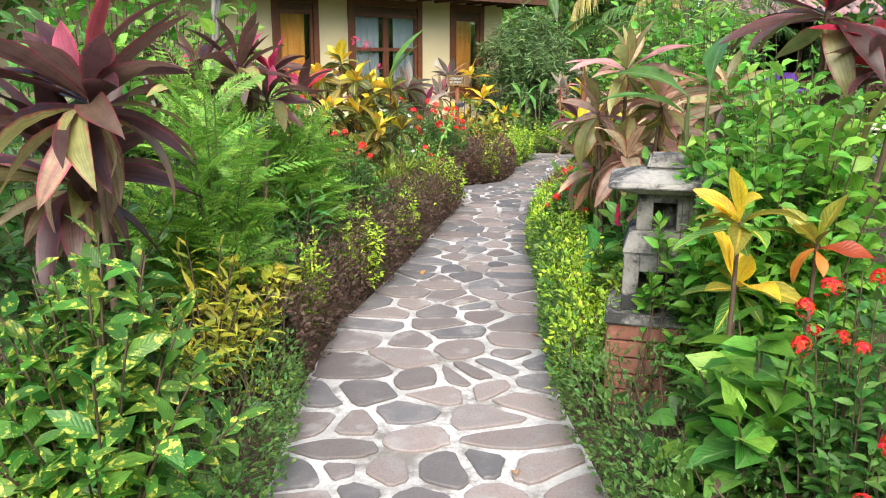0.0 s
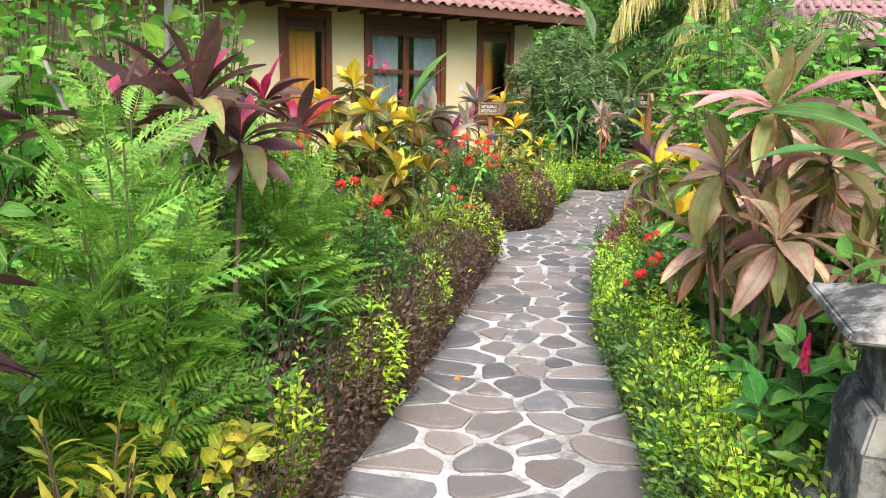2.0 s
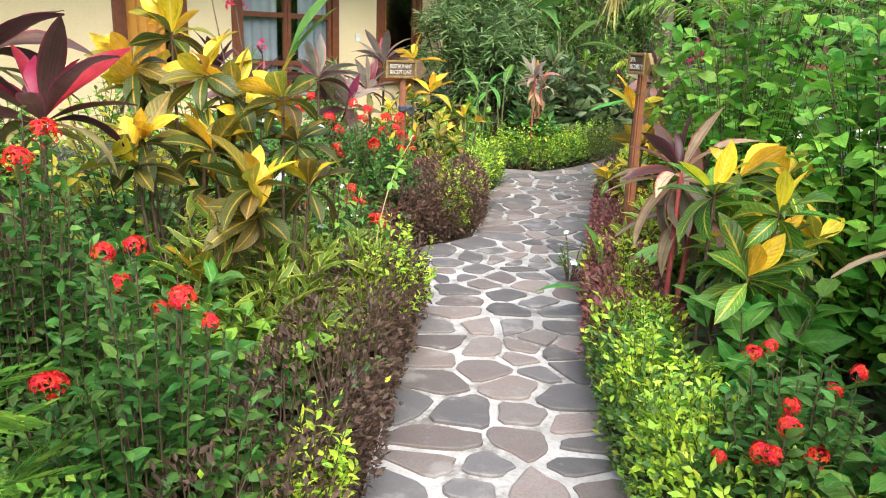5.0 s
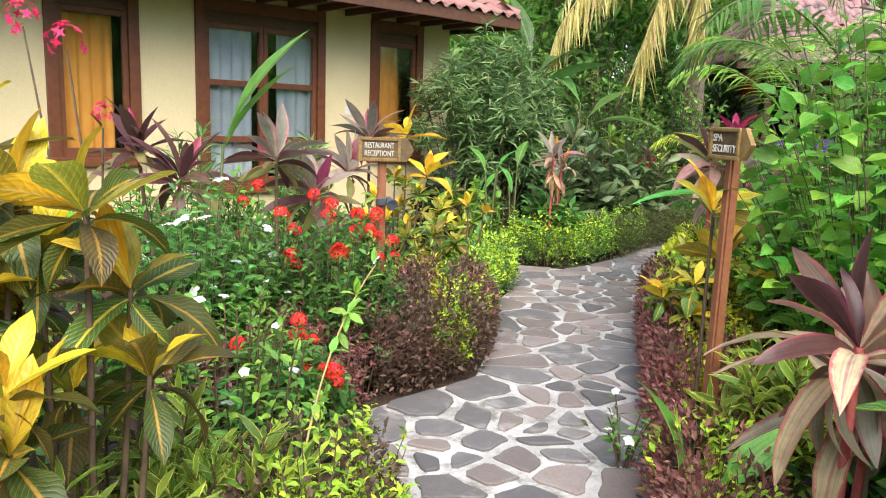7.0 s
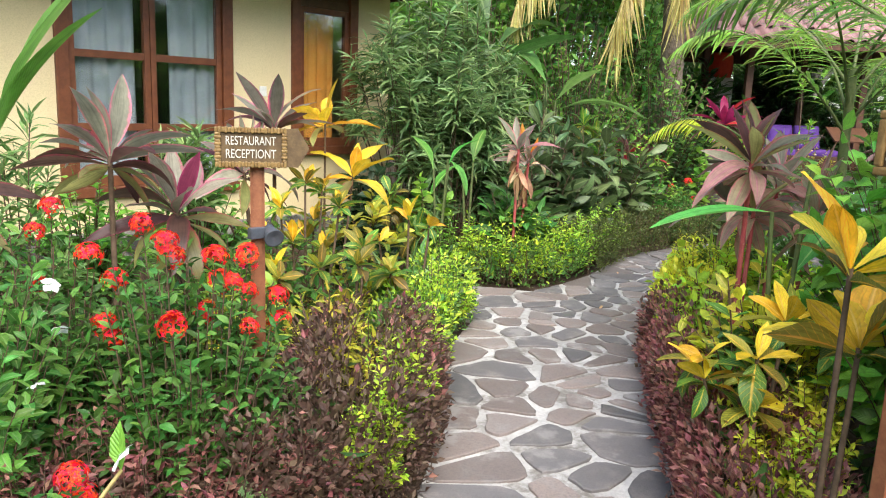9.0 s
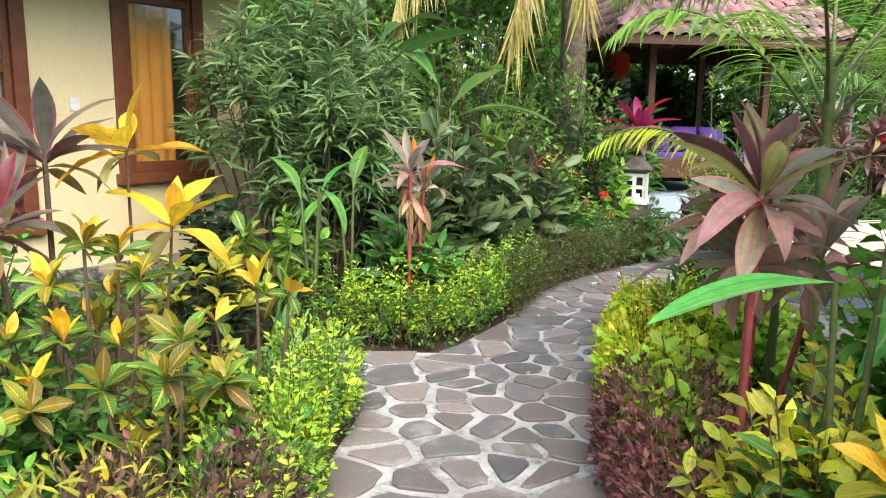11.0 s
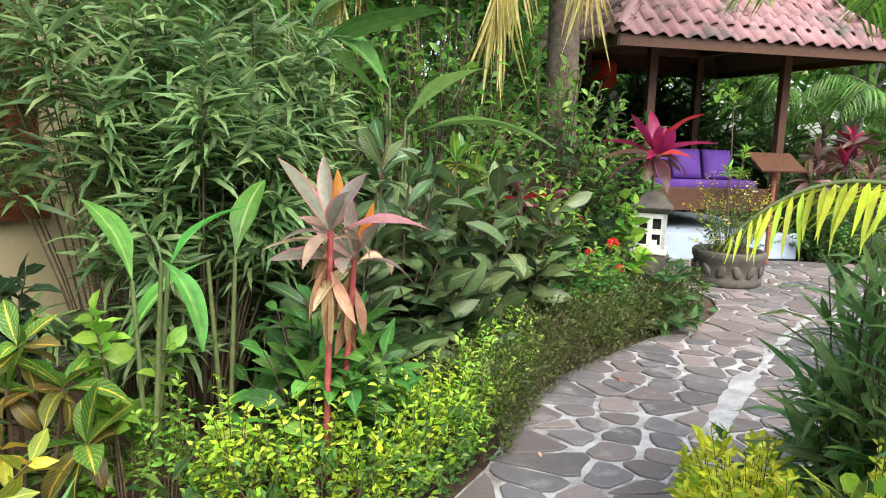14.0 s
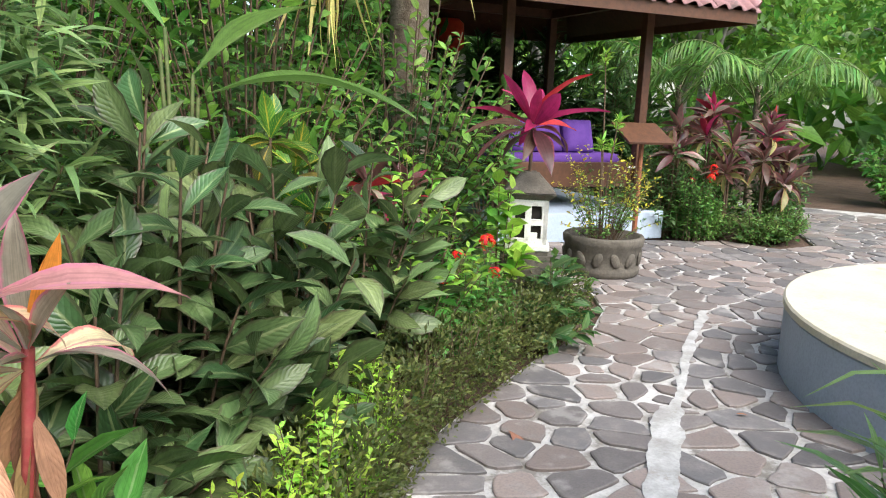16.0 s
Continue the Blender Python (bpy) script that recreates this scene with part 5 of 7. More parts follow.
# hedges, left of the walk
hedge([(-0.66, 0.6), (-0.66, 1.6), (-0.66, 2.5), (-0.70, 3.3)], 0.42, 0.30, "hedge_green", "low fine-leaved green edging hedge along the path", RS, 3000, 0.026)
hedge([(-0.70, 3.3), (-0.64, 4.3), (-0.42, 5.3), (-0.24, 6.2), (-0.06, 7.2), (0.16, 8.3)], 0.42, 0.46, "hedge_brown", "dark brown-leaved clipped hedge along the path edge", RS, 4200, 0.03, "lime", 0.03)
hedge([(0.18, 9.68), (0.76, 10.14), (0.9, 10.68), (1.0, 11.3)], 0.62, 0.46, "hedge_brown", "dark brown-leaved low hedge at the path corner", RS, 5200, 0.036, "hedge_maroon", 0.12)
hedge([(0.98, 11.3), (1.17, 12.0), (1.47, 12.68)], 0.35, 0.42, "hedge_green", "green hedge topped with lime shoots beside the path", RS, 3200, 0.034, "lime", 0.3)
hedge([(1.66, 13.68), (2.06, 13.56), (2.24, 13.52), (2.4, 13.68), (2.9, 14.13)], 0.42, 0.34, "hedge_green", "loose green hedge with lime young leaves at the bend", RS, 1900, 0.036, "lime", 0.16)
hedge([(2.94, 14.08), (3.55, 14.82), (4.04, 15.21), (4.43, 15.43), (5.03, 15.76), (5.74, 16.07)], 0.36, 0.42, "hedge_olive", "clipped olive green hedge along the curving path", RS, 4400, 0.028, "hedge_olive", 0.2)
# right of the walk
hedge([(0.62, 0.8), (0.60, 2.5), (0.57, 3.2)], 0.45, 0.33, "hedge_green", "fine-leaved green edging plants along the path", RS, 3000, 0.026, side=-1)
hedge([(0.57, 3.2), (0.60, 3.9), (0.68, 4.6), (0.72, 5.6), (0.85, 6.7), (0.98, 7.4)], 0.34, 0.36, "hedge_green", "green hedge with patches of lime young leaves along the path", RS, 3000, 0.032, "lime", 0.3, side=-1)
hedge([(0.98, 7.4), (1.26, 8.4), (1.5, 9.1)], 0.4, 0.36, "hedge_maroon", "small maroon-leaved hedge with green shoots", RS, 3200, 0.036, "lime", 0.18, side=-1)
hedge([(1.5, 9.1), (1.74, 9.8), (1.98, 10.45), (2.27, 11.3), (2.5, 11.8)], 0.48, 0.40, "hedge_maroon", "maroon-leaved low hedge bordering the path", RS, 4200, 0.036, "hedge_brown", 0.2, side=-1)
hedge([(2.66, 12.0), (2.9, 12.5), (3.14, 12.9), (3.5, 13.35)], 0.34, 0.4, "lime", "bright lime hedge with golden shoots beside the stone path", RS, 2200, 0.045, "golden", 0.6, side=-1)


def lime_spray(x, y, z, r, n=30, mat="lime", label="lime green shoots growing out of the hedge"):
    return twig_plant("shrub", x, y, label, "shrub", RS, int(n * 1.2), z, (r, r), 20, 0.05, OVAL, mat, low=0.35, stem_r=0.003, tip_mat=None, group="lime shoots in the hedges")[0]


for x, y, z, r in ((-0.72, 3.98, 0.66, 0.15), (-0.55, 4.92, 0.7, 0.2), (-0.33, 6.05, 0.62, 0.15), (-0.02, 7.7, 0.72, 0.22), (0.1, 8.15, 0.6, 0.2), (0.74, 10.45, 0.6, 0.18), (0.9, 10.95, 0.62, 0.18), (1.08, 11.75, 0.6, 0.18), (1.3, 12.35, 0.56, 0.18), (0.62, 10.15, 0.5, 0.14)):
    lime_spray(x, y, z, r)
for x, y, z, r in ((0.80, 3.7, 0.64, 0.27), (0.78, 3.55, 0.56, 0.24), (0.84, 4.1, 0.58, 0.24), (0.9, 5.1, 0.54, 0.22), (0.86, 5.7, 0.52, 0.2), (1.0, 6.2, 0.5, 0.2), (1.12, 6.7, 0.46, 0.18), (1.2, 7.3, 0.48, 0.18), (1.42, 8.3, 0.46, 0.15), (2.1, 9.7, 0.46, 0.15), (1.3, 7.8, 0.44, 0.15)):
    lime_spray(x, y, z, r)
for x, y, z, r in ((1.5, 13.95, 0.62, 0.2), (1.75, 13.82, 0.62, 0.2), (2.02, 13.75, 0.66, 0.22), (2.25, 13.75, 0.6, 0.2), (2.5, 13.95, 0.6, 0.2), (2.75, 14.2, 0.58, 0.18), (1.25, 14.05, 0.55, 0.18)):
    lime_spray(x, y, z, r, 22, "lime" if x > 1.6 else "bright")
for x, y, z, r in ((2.98, 14.36, 0.66, 0.2), (3.28, 14.78, 0.66, 0.2), (2.72, 14.12, 0.6, 0.2), (3.14, 14.58, 0.62, 0.2), (3.5, 15.0, 0.58, 0.16)):
    lime_spray(x, y, z, r, 34, "fresh", "bright green shoots above the hedge")

for x, y, z, r in ((3.14, 12.66, 0.66, 0.2), (3.3, 12.9, 0.64, 0.2), (3.02, 12.3, 0.6, 0.2), (2.95, 12.0, 0.54, 0.18), (3.08, 12.48, 0.62, 0.18), (3.15, 12.15, 0.68, 0.2), (3.3, 12.4, 0.72, 0.2)):
    lime_spray(x, y, z, r, 44, "golden", "golden lime shoots of the hedge by the plaza")
for x, y, z, r in ((2.02, 9.8, 0.5, 0.18), (2.28, 9.95, 0.6, 0.2), (2.5, 10.3, 0.66, 0.22), (2.75, 10.9, 0.62, 0.2), (1.85, 9.35, 0.48, 0.16)):
    lime_spray(x, y, z, r, 30, "golden", "golden lime shoots of the hedge by the plaza")
for k in range(13):
    y = 3.35 + 0.31 * k
    x = float(np.interp(y, [3.2, 3.9, 4.6, 5.6, 6.7, 7.4], [0.57, 0.60, 0.68, 0.72, 0.85, 0.98])) + RS.uniform(0.08, 0.26)
    lime_spray(x, y, RS.uniform(0.46, 0.6), RS.uniform(0.12, 0.19), 34, "fresh" if k % 2 == 0 else "lime")
for k in range(7):
    y = 11.35 + 0.2 * k
    x = float(np.interp(y, [11.3, 12.0, 12.68], [0.98, 1.17, 1.47])) - RS.uniform(0.06, 0.2)
    lime_spray(x, y, RS.uniform(0.42, 0.55), 0.13, 16, "fresh" if k % 2 == 0 else "lime")

# left bed, first stretch
cordyline(-1.17, 2.62, [(-0.03, 0, 1.4), (-0.25, 0.25, 1.1)], 30, 0.47, PURPLE, "large purple and pink strap-leaved cordyline in the bed", RS, lo=-42, hi=88)
twig_plant("gold_dust_shrub", -1.0, 2.0, "green shrub with yellow-dusted oval leaves", "shrub", RS, 90, 1.02, (0.44, 0.4), 17, 0.14, OVAL, "dust", low=0.06, tip_mat=None)
twig_plant("shrub", -0.95, 1.75, "bright light green small-leaved shrub by the path", "shrub", RS, 30, 0.5, (0.26, 0.22), 24, 0.065, OVAL, "bright", low=0.2, tip_mat="lime")
twig_plant("shrub", -1.15, 1.45, "yellow-green broad-leaved young shrub", "shrub", RS, 18, 0.42, (0.28, 0.25), 10, 0.11, WIDE, "bright", low=0.5, tip_mat="lime")
for x, y, h, s in ((-1.16, 3.8, 1.5, 0.34), (-1.34, 4.2, 1.42, 0.36), (-1.08, 5.2, 1.28, 0.36)):
    twig_plant("aralia", x, y, "feathery fern-leaved light green aralia shrub", "shrub", RS, 30, h, (s, s), 9, 0.31, FEATHER, "fern", low=0.3, group="feathery shrubs in the bed", up=0.75, stem="stem_green", tilt=0.4)
twig_plant("shrub", -0.98, 4.75, "dark lance-leaved shrub behind the brown hedge", "shrub", RS, 40, 0.78, (0.3, 0.34), 14, 0.16, LANCE, "broad_dark", low=0.2, tip_mat="broad")
twig_plant("gold_dust_shrub", -0.98, 3.6, "yellow-dusted green shrub under the ferns", "shrub", RS, 44, 0.72, (0.3, 0.34), 16, 0.10, WIDE, "dust", low=0.2, tip_mat="yellow_mix")
for x, y, h, s in ((-2.35, 6.6, 2.7, 0.6), (-2.3, 5.3, 2.4, 0.6), (-1.95, 7.0, 2.3, 0.42), (-2.6, 8.0, 2.3, 0.5)):
    twig_plant("shrub", x, y, "tall leafy green shrub at the back of the bed", "shrub", RS, 80, h, (s, s), 16, 0.14, WIDE, "vine", low=0.2, group="tall shrubs hiding the house end", stem_r=0.008)
twig_plant("shrub", -1.05, 3.2, "yellow-green mixed shrub below the cordyline", "shrub", RS, 40, 0.75, (0.38, 0.35), 16, 0.11, LANCE, "yellow_mix", low=0.3, tip_mat=None)
twig_plant("shrub", -1.02, 4.3, "low shrub with blue-green broad leaves", "shrub", RS, 9, 0.58, (0.25, 0.22), 9, 0.17, WIDE, "broad", low=0.5)
ixora(-0.78, 6.1, 0.92, (0.38, 0.38), 9, "green ixora shrub with red flower clusters", RS, scale=0.72)
ixora(-1.3, 6.6, 1.25, (0.4, 0.4), 3, "tall green ixora shrub with few red flowers", RS)
twig_plant("shrub", -0.66, 6.95, "shrub with bright green broad leaves beside the hedge", "shrub", RS, 18, 0.66, (0.32, 0.28), 9, 0.17, WIDE, "broad", low=0.4, tip_mat="bright")
twig_plant("croton", -0.78, 7.25, "curly narrow-leaved yellow and green croton", "plant", RS, 46, 0.82, (0.34, 0.3), 18, 0.17, LANCE, "variegated", low=0.2, up=0.9)
twig_plant("croton", -0.5, 7.35, "curly narrow-leaved yellow and green croton", "plant", RS, 46, 0.7, (0.36, 0.34), 18, 0.17, LANCE, "variegated", low=0.2, up=0.9)
twig_plant("shrub", -1.0, 7.2, "dark leafy shrub under the golden crotons", "shrub", RS, 40, 0.8, (0.42, 0.4), 14, 0.15, OVAL, "broad", low=0.2)
croton(-0.56, 7.5, [(0.05, -0.02, 1.3), (-0.12, 0.14, 1.18), (0.1, 0.1, 1.1), (-0.06, -0.2, 0.95), (-0.2, -0.12, 0.72)], 9, 0.33, ["croton_gold", "croton_mid", "croton_low", "croton_low", "croton_low"], "golden yellow croton with green-veined lower leaves", RS)
croton(-1.02, 7.75, [(0.0, 0.0, 1.55), (0.16, -0.12, 1.38), (-0.2, 0.08, 1.4), (-0.1, -0.22, 1.1), (0.2, 0.1, 1.0)], 10, 0.32, GOLD, "tall golden yellow croton with broad leaves", RS)
twig_plant("croton", -0.28, 7.85, "curly narrow-leaved yellow and green croton", "plant", RS, 30, 0.62, (0.3, 0.35), 20, 0.17, LANCE, "variegated", low=0.3, up=0.9)
twig_plant("croton", -0.55, 8.2, "curly narrow-leaved yellow and green croton", "plant", RS, 26, 0.72, (0.3, 0.3), 18, 0.17, LANCE, "variegated", low=0.3, up=0.9)
cordyline(-1.22, 4.62, [(0, 0, 1.48), (-0.25, -0.12, 1.38), (0.12, 0.2, 1.32)], 16, 0.38, ["cord_pink", "cord_purple", "cord_olive", "cord_purple"], "pinkish red cordyline rising out of the feathery shrubs", RS)
cordyline(-1.75, 5.7, [(0, 0, 1.45), (-0.3, -0.2, 1.2)], 18, 0.42, ["cord_purple", "cord_purple", "cord_olive"], "dark purple cordyline at the back of the bed", RS)
cordyline(-1.6, 7.2, [(0, 0, 1.45), (0.3, -0.25, 1.25)], 15, 0.36, ["cord_red", "cord_purple", "cord_purple", "cord_olive"], "red cordyline behind the crotons", RS)
twig_plant("frangipani", -1.55, 4.9, "grey-stemmed small tree with broad green leaves", "tree", RS, 7, 2.9, (0.6, 0.6), 14, 0.17, WIDE, "vine", stem="bark_grey", low=0.5, stem_r=0.024, root=0.02)
twig_plant("shrub", -1.75, 5.2, "dark green filler shrub at the back of the bed", "shrub", RS, 60, 1.35, (0.6, 0.8), 14, 0.13, OVAL, "broad_dark", low=0.3)
twig_plant("shrub", -1.75, 3.4, "dark green filler shrub at the back of the bed", "shrub", RS, 60, 1.25, (0.55, 0.8), 14, 0.13, OVAL, "broad_dark", low=0.3)
twig_plant("shrub", -1.8, 2.0, "dark green filler shrub at the back of the bed", "shrub", RS, 60, 1.1, (0.55, 0.7), 14, 0.13, OVAL, "broad_dark", low=0.3)
twig_plant("shrub", -2.4, 4.3, "tall mixed green shrub behind the bed", "shrub", RS, 70, 1.9, (0.7, 1.1), 14, 0.15, WIDE, "broad", low=0.35)
twig_plant("shrub", -1.5, 8.6, "pale green filler shrub in the bed", "shrub", RS, 60, 1.1, (0.55, 0.6), 14, 0.11, OVAL, "ixora_leaf", low=0.3, tip_mat="yellow_mix")

# left bed before the house
vin, ends = twig_plant("periwinkle", -0.85, 9.95, "leafy green periwinkle with white flowers", "flowering plant", RS, 170, 1.12, (0.56, 0.46), 22, 0.085, OVAL, "broad", low=0.12, root=0.18, stem_r=0.003)
add_flowers(vin, [e + np.array([0, 0, 0.03]) for e in ends[:22]], WHITE_HEADS, RS, "flower", 1.7)
vin2, ends = twig_plant("periwinkle", -0.42, 8.8, "leafy periwinkle with white flowers near the path", "flowering plant", RS, 70, 0.8, (0.42, 0.42), 20, 0.075, OVAL, "broad", low=0.08, root=0.2, tip_mat="fern")
add_flowers(vin2, [e + np.array([0, 0, 0.03]) for e in ends[:14]], WHITE_HEADS, RS, "flower", 0.9)
ixora(-0.14, 9.15, 0.42, (0.22, 0.26), 4, "low ixora with red flowers at the path corner", RS, 50)
twig_plant("shrub", -0.02, 9.55, "low maroon shrub at the path corner", "shrub", RS, 40, 0.34, (0.2, 0.2), 16, 0.045, OVAL, "hedge_maroon", low=0.1)
ixora(-0.06, 10.2, 1.0, (0.42, 0.36), 15, "green ixora shrub full of red flower clusters", RS, 120)
for x, y, h in ((-0.42, 9.68, 0.46), (-0.1, 9.8, 0.44), (0.3, 10.0, 0.44), (-0.7, 9.5, 0.48), (0.1, 9.98, 0.5), (-0.3, 9.95, 0.5)):
    twig_plant("shrub", x, y, "low dark brown-leaved shrub filling the bed corner", "shrub", RS, 80, h, (0.27, 0.2), 20, 0.05, OVAL, "hedge_brown", low=0.1, root=0.2, stem_r=0.003, tip_mat="hedge_maroon", group="brown filler shrubs at the bed corner")
ixora(-0.3, 9.35, 0.5, (0.26, 0.2), 4, "low green ixora with red flower clusters near the path", RS, 50)
ixora(-0.6, 10.35, 1.0, (0.35, 0.35), 6, "green ixora shrub with red flower clusters", RS, 60)
cordyline(-0.52, 11.1, [(0, 0, 1.22), (0.25, 0.2, 0.95)], 16, 0.40, MIXED, "green and purple cordyline with pink edges", RS)
cordyline(-1.05, 10.6, [(0, 0, 1.1), (-0.3, 0.2, 1.25)], 16, 0.38, PURPLE, "purple cordyline in front of the house", RS)
cordyline(0.12, 12.62, [(0, 0, 1.32), (-0.18, -0.2, 1.05)], 15, 0.40, MIXED, "cordyline with grey-purple and olive leaves", RS)
croton(0.45, 12.65, [(0, 0, 1.36)], 8, 0.42, ["croton_gold", "croton_gold", "croton_gold", "cord_olive"], "orange-yellow croton in front of the house", RS)
croton(0.33, 12.05, [(0, 0, 1.02), (0.2, -0.1, 0.9), (-0.15, 0.1, 0.85), (0.1, 0.2, 0.95), (-0.25, -0.15, 0.7)], 10, 0.19, ["croton_gold", "croton_mid", "croton_green", "croton_green"], "yellow-tipped green croton in the bed", RS, hi=88, lo=0)
croton(0.98, 12.25, [(0, 0, 0.78), (0.15, 0.1, 0.72), (-0.18, 0.05, 0.62)], 5, 0.2, ["croton_gold", "croton_gold", "croton_green", "croton_green"], "yellow-topped croton beside the path", RS, hi=88, lo=10, double=False)
croton(0.62, 11.6, [(0, 0, 0.62), (0.2, 0.1, 0.55), (-0.2, 0.0, 0.6), (0.05, 0.3, 0.66)], 11, 0.2, ["croton_mid", "croton_green", "croton_low"], "yellow-green croton in the bed", RS)
twig_plant("shrub", 0.72, 12.15, "yellow-green shrub filling the bed", "shrub", RS, 50, 0.6, (0.4, 0.36), 16, 0.10, OVAL, "broad", low=0.2, tip_mat="yellow_mix")
twig_plant("shrub", 0.15, 12.0, "green shrub filling the bed", "shrub", RS, 50, 0.75, (0.4, 0.36), 16, 0.11, OVAL, "broad", low=0.2)
twig_plant("shrub", 0.45, 11.1, "loose yellow-green shrub in the bed", "shrub", RS, 50, 0.68, (0.42, 0.42), 16, 0.10, LANCE, "yellow_mix", low=0.3, up=0.7)
twig_plant("shrub", -0.1, 11.35, "loose yellow-green shrub in the bed", "shrub", RS, 40, 0.75, (0.4, 0.4), 14, 0.10, OVAL, "yellow_mix", low=0.3, tip_mat="bright")
twig_plant("dracaena", -0.48, 13.05, "narrow-leaved green dracaena tuft by the window", "plant", RS, 14, 1.65, (0.25, 0.22), 34, 0.3, NARROW, "strap", low=0.72, up=0.5)
twig_plant("dracaena", -1.35, 12.3, "narrow-leaved green dracaena by the window", "plant", RS, 14, 1.3, (0.3, 0.25), 30, 0.26, NARROW, "strap", low=0.6, up=0.5)
twig_plant("shrub", -1.4, 11.4, "mixed green shrub before the house wall", "shrub", RS, 60, 1.05, (0.6, 0.6), 14, 0.11, OVAL, "broad", low=0.3)
twig_plant("shrub", -2.2, 10.2, "mixed green shrub before the house wall", "shrub", RS, 60, 1.15, (0.7, 0.8), 14, 0.12, OVAL, "broad", low=0.3, tip_mat="yellow_mix")
for x, y, h in ((-2.6, 12.2, 1.05), (-1.9, 12.5, 1.0), (-1.2, 13.1, 0.95), (-0.55, 13.9, 0.95), (-3.3, 11.4, 1.1)):
    twig_plant("shrub", x, y, "green leafy shrub before the house wall", "shrub", RS, 60, h, (0.5, 0.42), 15, 0.12, OVAL, "broad", low=0.15, group="shrubs along the house wall", tip_mat="vine")
bou, ends = twig_plant("bougainvillea", -0.72, 8.1, "thin shrub with crimson flower clusters", "flowering shrub", RS, 5, 1.72, (0.28, 0.26), 12, 0.08, OVAL, "hedge_brown", low=0.5)
high = [e for e in ends if e[2] > 1.2]
add_flowers(bou, [e + np.array([0, 0, 0.04]) for e in high[:1]], PINK_HEADS, RS, "flower_head", 0.9)
add_flowers(bou, [np.array(p) for p in ((-0.2, 0.1, 1.76), (-0.08, 0.1, 1.7))], PINK_HEADS, RS, "flower_head", 1.0)
V, F = tubes([(np.array([[0, 0, 0], [-0.05, 0.03, 0.9], [-0.2, 0.1, 1.74]]), 0.007, 0.003), (np.array([[-0.05, 0.03, 0.9], [-0.04, 0.07, 1.4], [-0.08, 0.1, 1.68]]), 0.005, 0.003)], 5)
link_mesh("stem", raw_mesh("stem", V, F), M["stem_brown"], bou)


def big_leaf_plant(x, y, leaves, label, mat="banana", name="heliconia"):
    """leaves: (azimuth, stalk height, elevation, length, shape)."""
    ob = thing(name, x, y, 0, label, "plant", "broad-leaved heliconias")
    for az, h, el, L, shp in leaves:
        a = radians(az)
        tip = np.array([-math.sin(a) * 0.08, math.cos(a) * 0.08, h])
        V, F = tubes([(np.array([[0, 0, 0], tip * [0.5, 0.5, 0.5], tip]), 0.014, 0.009)], 6)
        link_mesh("stalk", raw_mesh("stalk", V, F), M["stem_green"], ob)
        leaf_object(ob, shp, mat, Matrix.Translation(tip) @ pose(0, 0, 0, 0, 0, az) @ pose(0, 0, 0, el, RS.normal(0, 15), 0) @ Matrix.Scale(L, 4))
    return ob


big_leaf_plant(-0.84, 10.45, [(-80, 1.32, 66, 0.78, "ban0"), (-95, 1.28, 60, 0.6, "ban0")], "tall bright green heliconia leaf before the window")
big_leaf_plant(1.45, 13.95, [(40, 0.95, 62, 0.42, "ban1"), (-140, 1.05, -25, 0.36, "ban1"), (-70, 1.0, 55, 0.38, "ban1")], "young heliconia with pale green paddle leaves")
big_leaf_plant(1.75, 14.15, [(110, 1.0, -20, 0.42, "ban1"), (-30, 1.0, 66, 0.4, "ban1")], "young heliconia with pale green paddle leaves")
big_leaf_plant(1.1, 12.95, [(60, 0.12, 40, 0.24, "ban1"), (-50, 0.12, 45, 0.26, "ban1"), (160, 0.1, 50, 0.22, "ban1")], "low broad bright green leaves at the path corner", name="lily")
twig_plant("strap_lily", 1.13, 13.02, "upright narrow green strap leaves at the path corner", "plant", RS, 12, 0.2, (0.1, 0.1), 2, 0.55, NARROW, "strap", low=0.5, up=3.5)

# bed at the house corner
twig_plant("rubber_plant", 0.85, 14.3, "dark glossy rubber plant with green tips", "plant", RS, 16, 1.22, (0.3, 0.3), 16, 0.17, WIDE, "rubber", low=0.4, tip_mat=None)
twig_plant("croton", 0.75, 13.6, "dark green and yellow veined croton", "plant", RS, 22, 0.78, (0.4, 0.3), 14, 0.17, OVAL, "rubber", low=0.35, tip_mat="yellow_mix")
croton(1.02, 13.95, [(0, 0, 0.75), (0.15, -0.1, 0.62)], 9, 0.3, ["croton_green", "croton_low"], "variegated croton with yellow veins", RS, hi=65)
twig_plant("shrub", 1.38, 13.95, "pale green shrub with rounded leaves", "shrub", RS, 7, 1.18, (0.16, 0.14), 12, 0.14, WIDE, "bright", low=0.7)
cordyline(2.1, 13.87, [(0.0, -0.05, 1.16), (0.12, 0.05, 1.04)], 9, 0.315, GREYS, "pinkish grey cordyline with hanging dead leaves", RS, stem="stem_red", dead=8, lo=-5, hi=84)
twig_plant("shrub", 2.12, 14.05, "dark leafy shrub at the cordyline's foot", "shrub", RS, 46, 0.85, (0.36, 0.28), 12, 0.2, OVAL, "broad_dark", low=0.1, tip_mat="broad")
for x, y, h, s in ((1.35, 15.3, 2.7, 0.7), (2.05, 15.6, 2.6, 0.62), (1.7, 14.95, 2.1, 0.5)):
    twig_plant("dracaena", x, y, "tall narrow-leaved dark green dracaena thicket by the house", "shrub", RS, 62, h, (s * 1.05, s * 1.05), 46, 0.3, NARROW, "narrow", low=0.74, up=0.0, group="dracaena thicket at the house corner", stem_r=0.006)
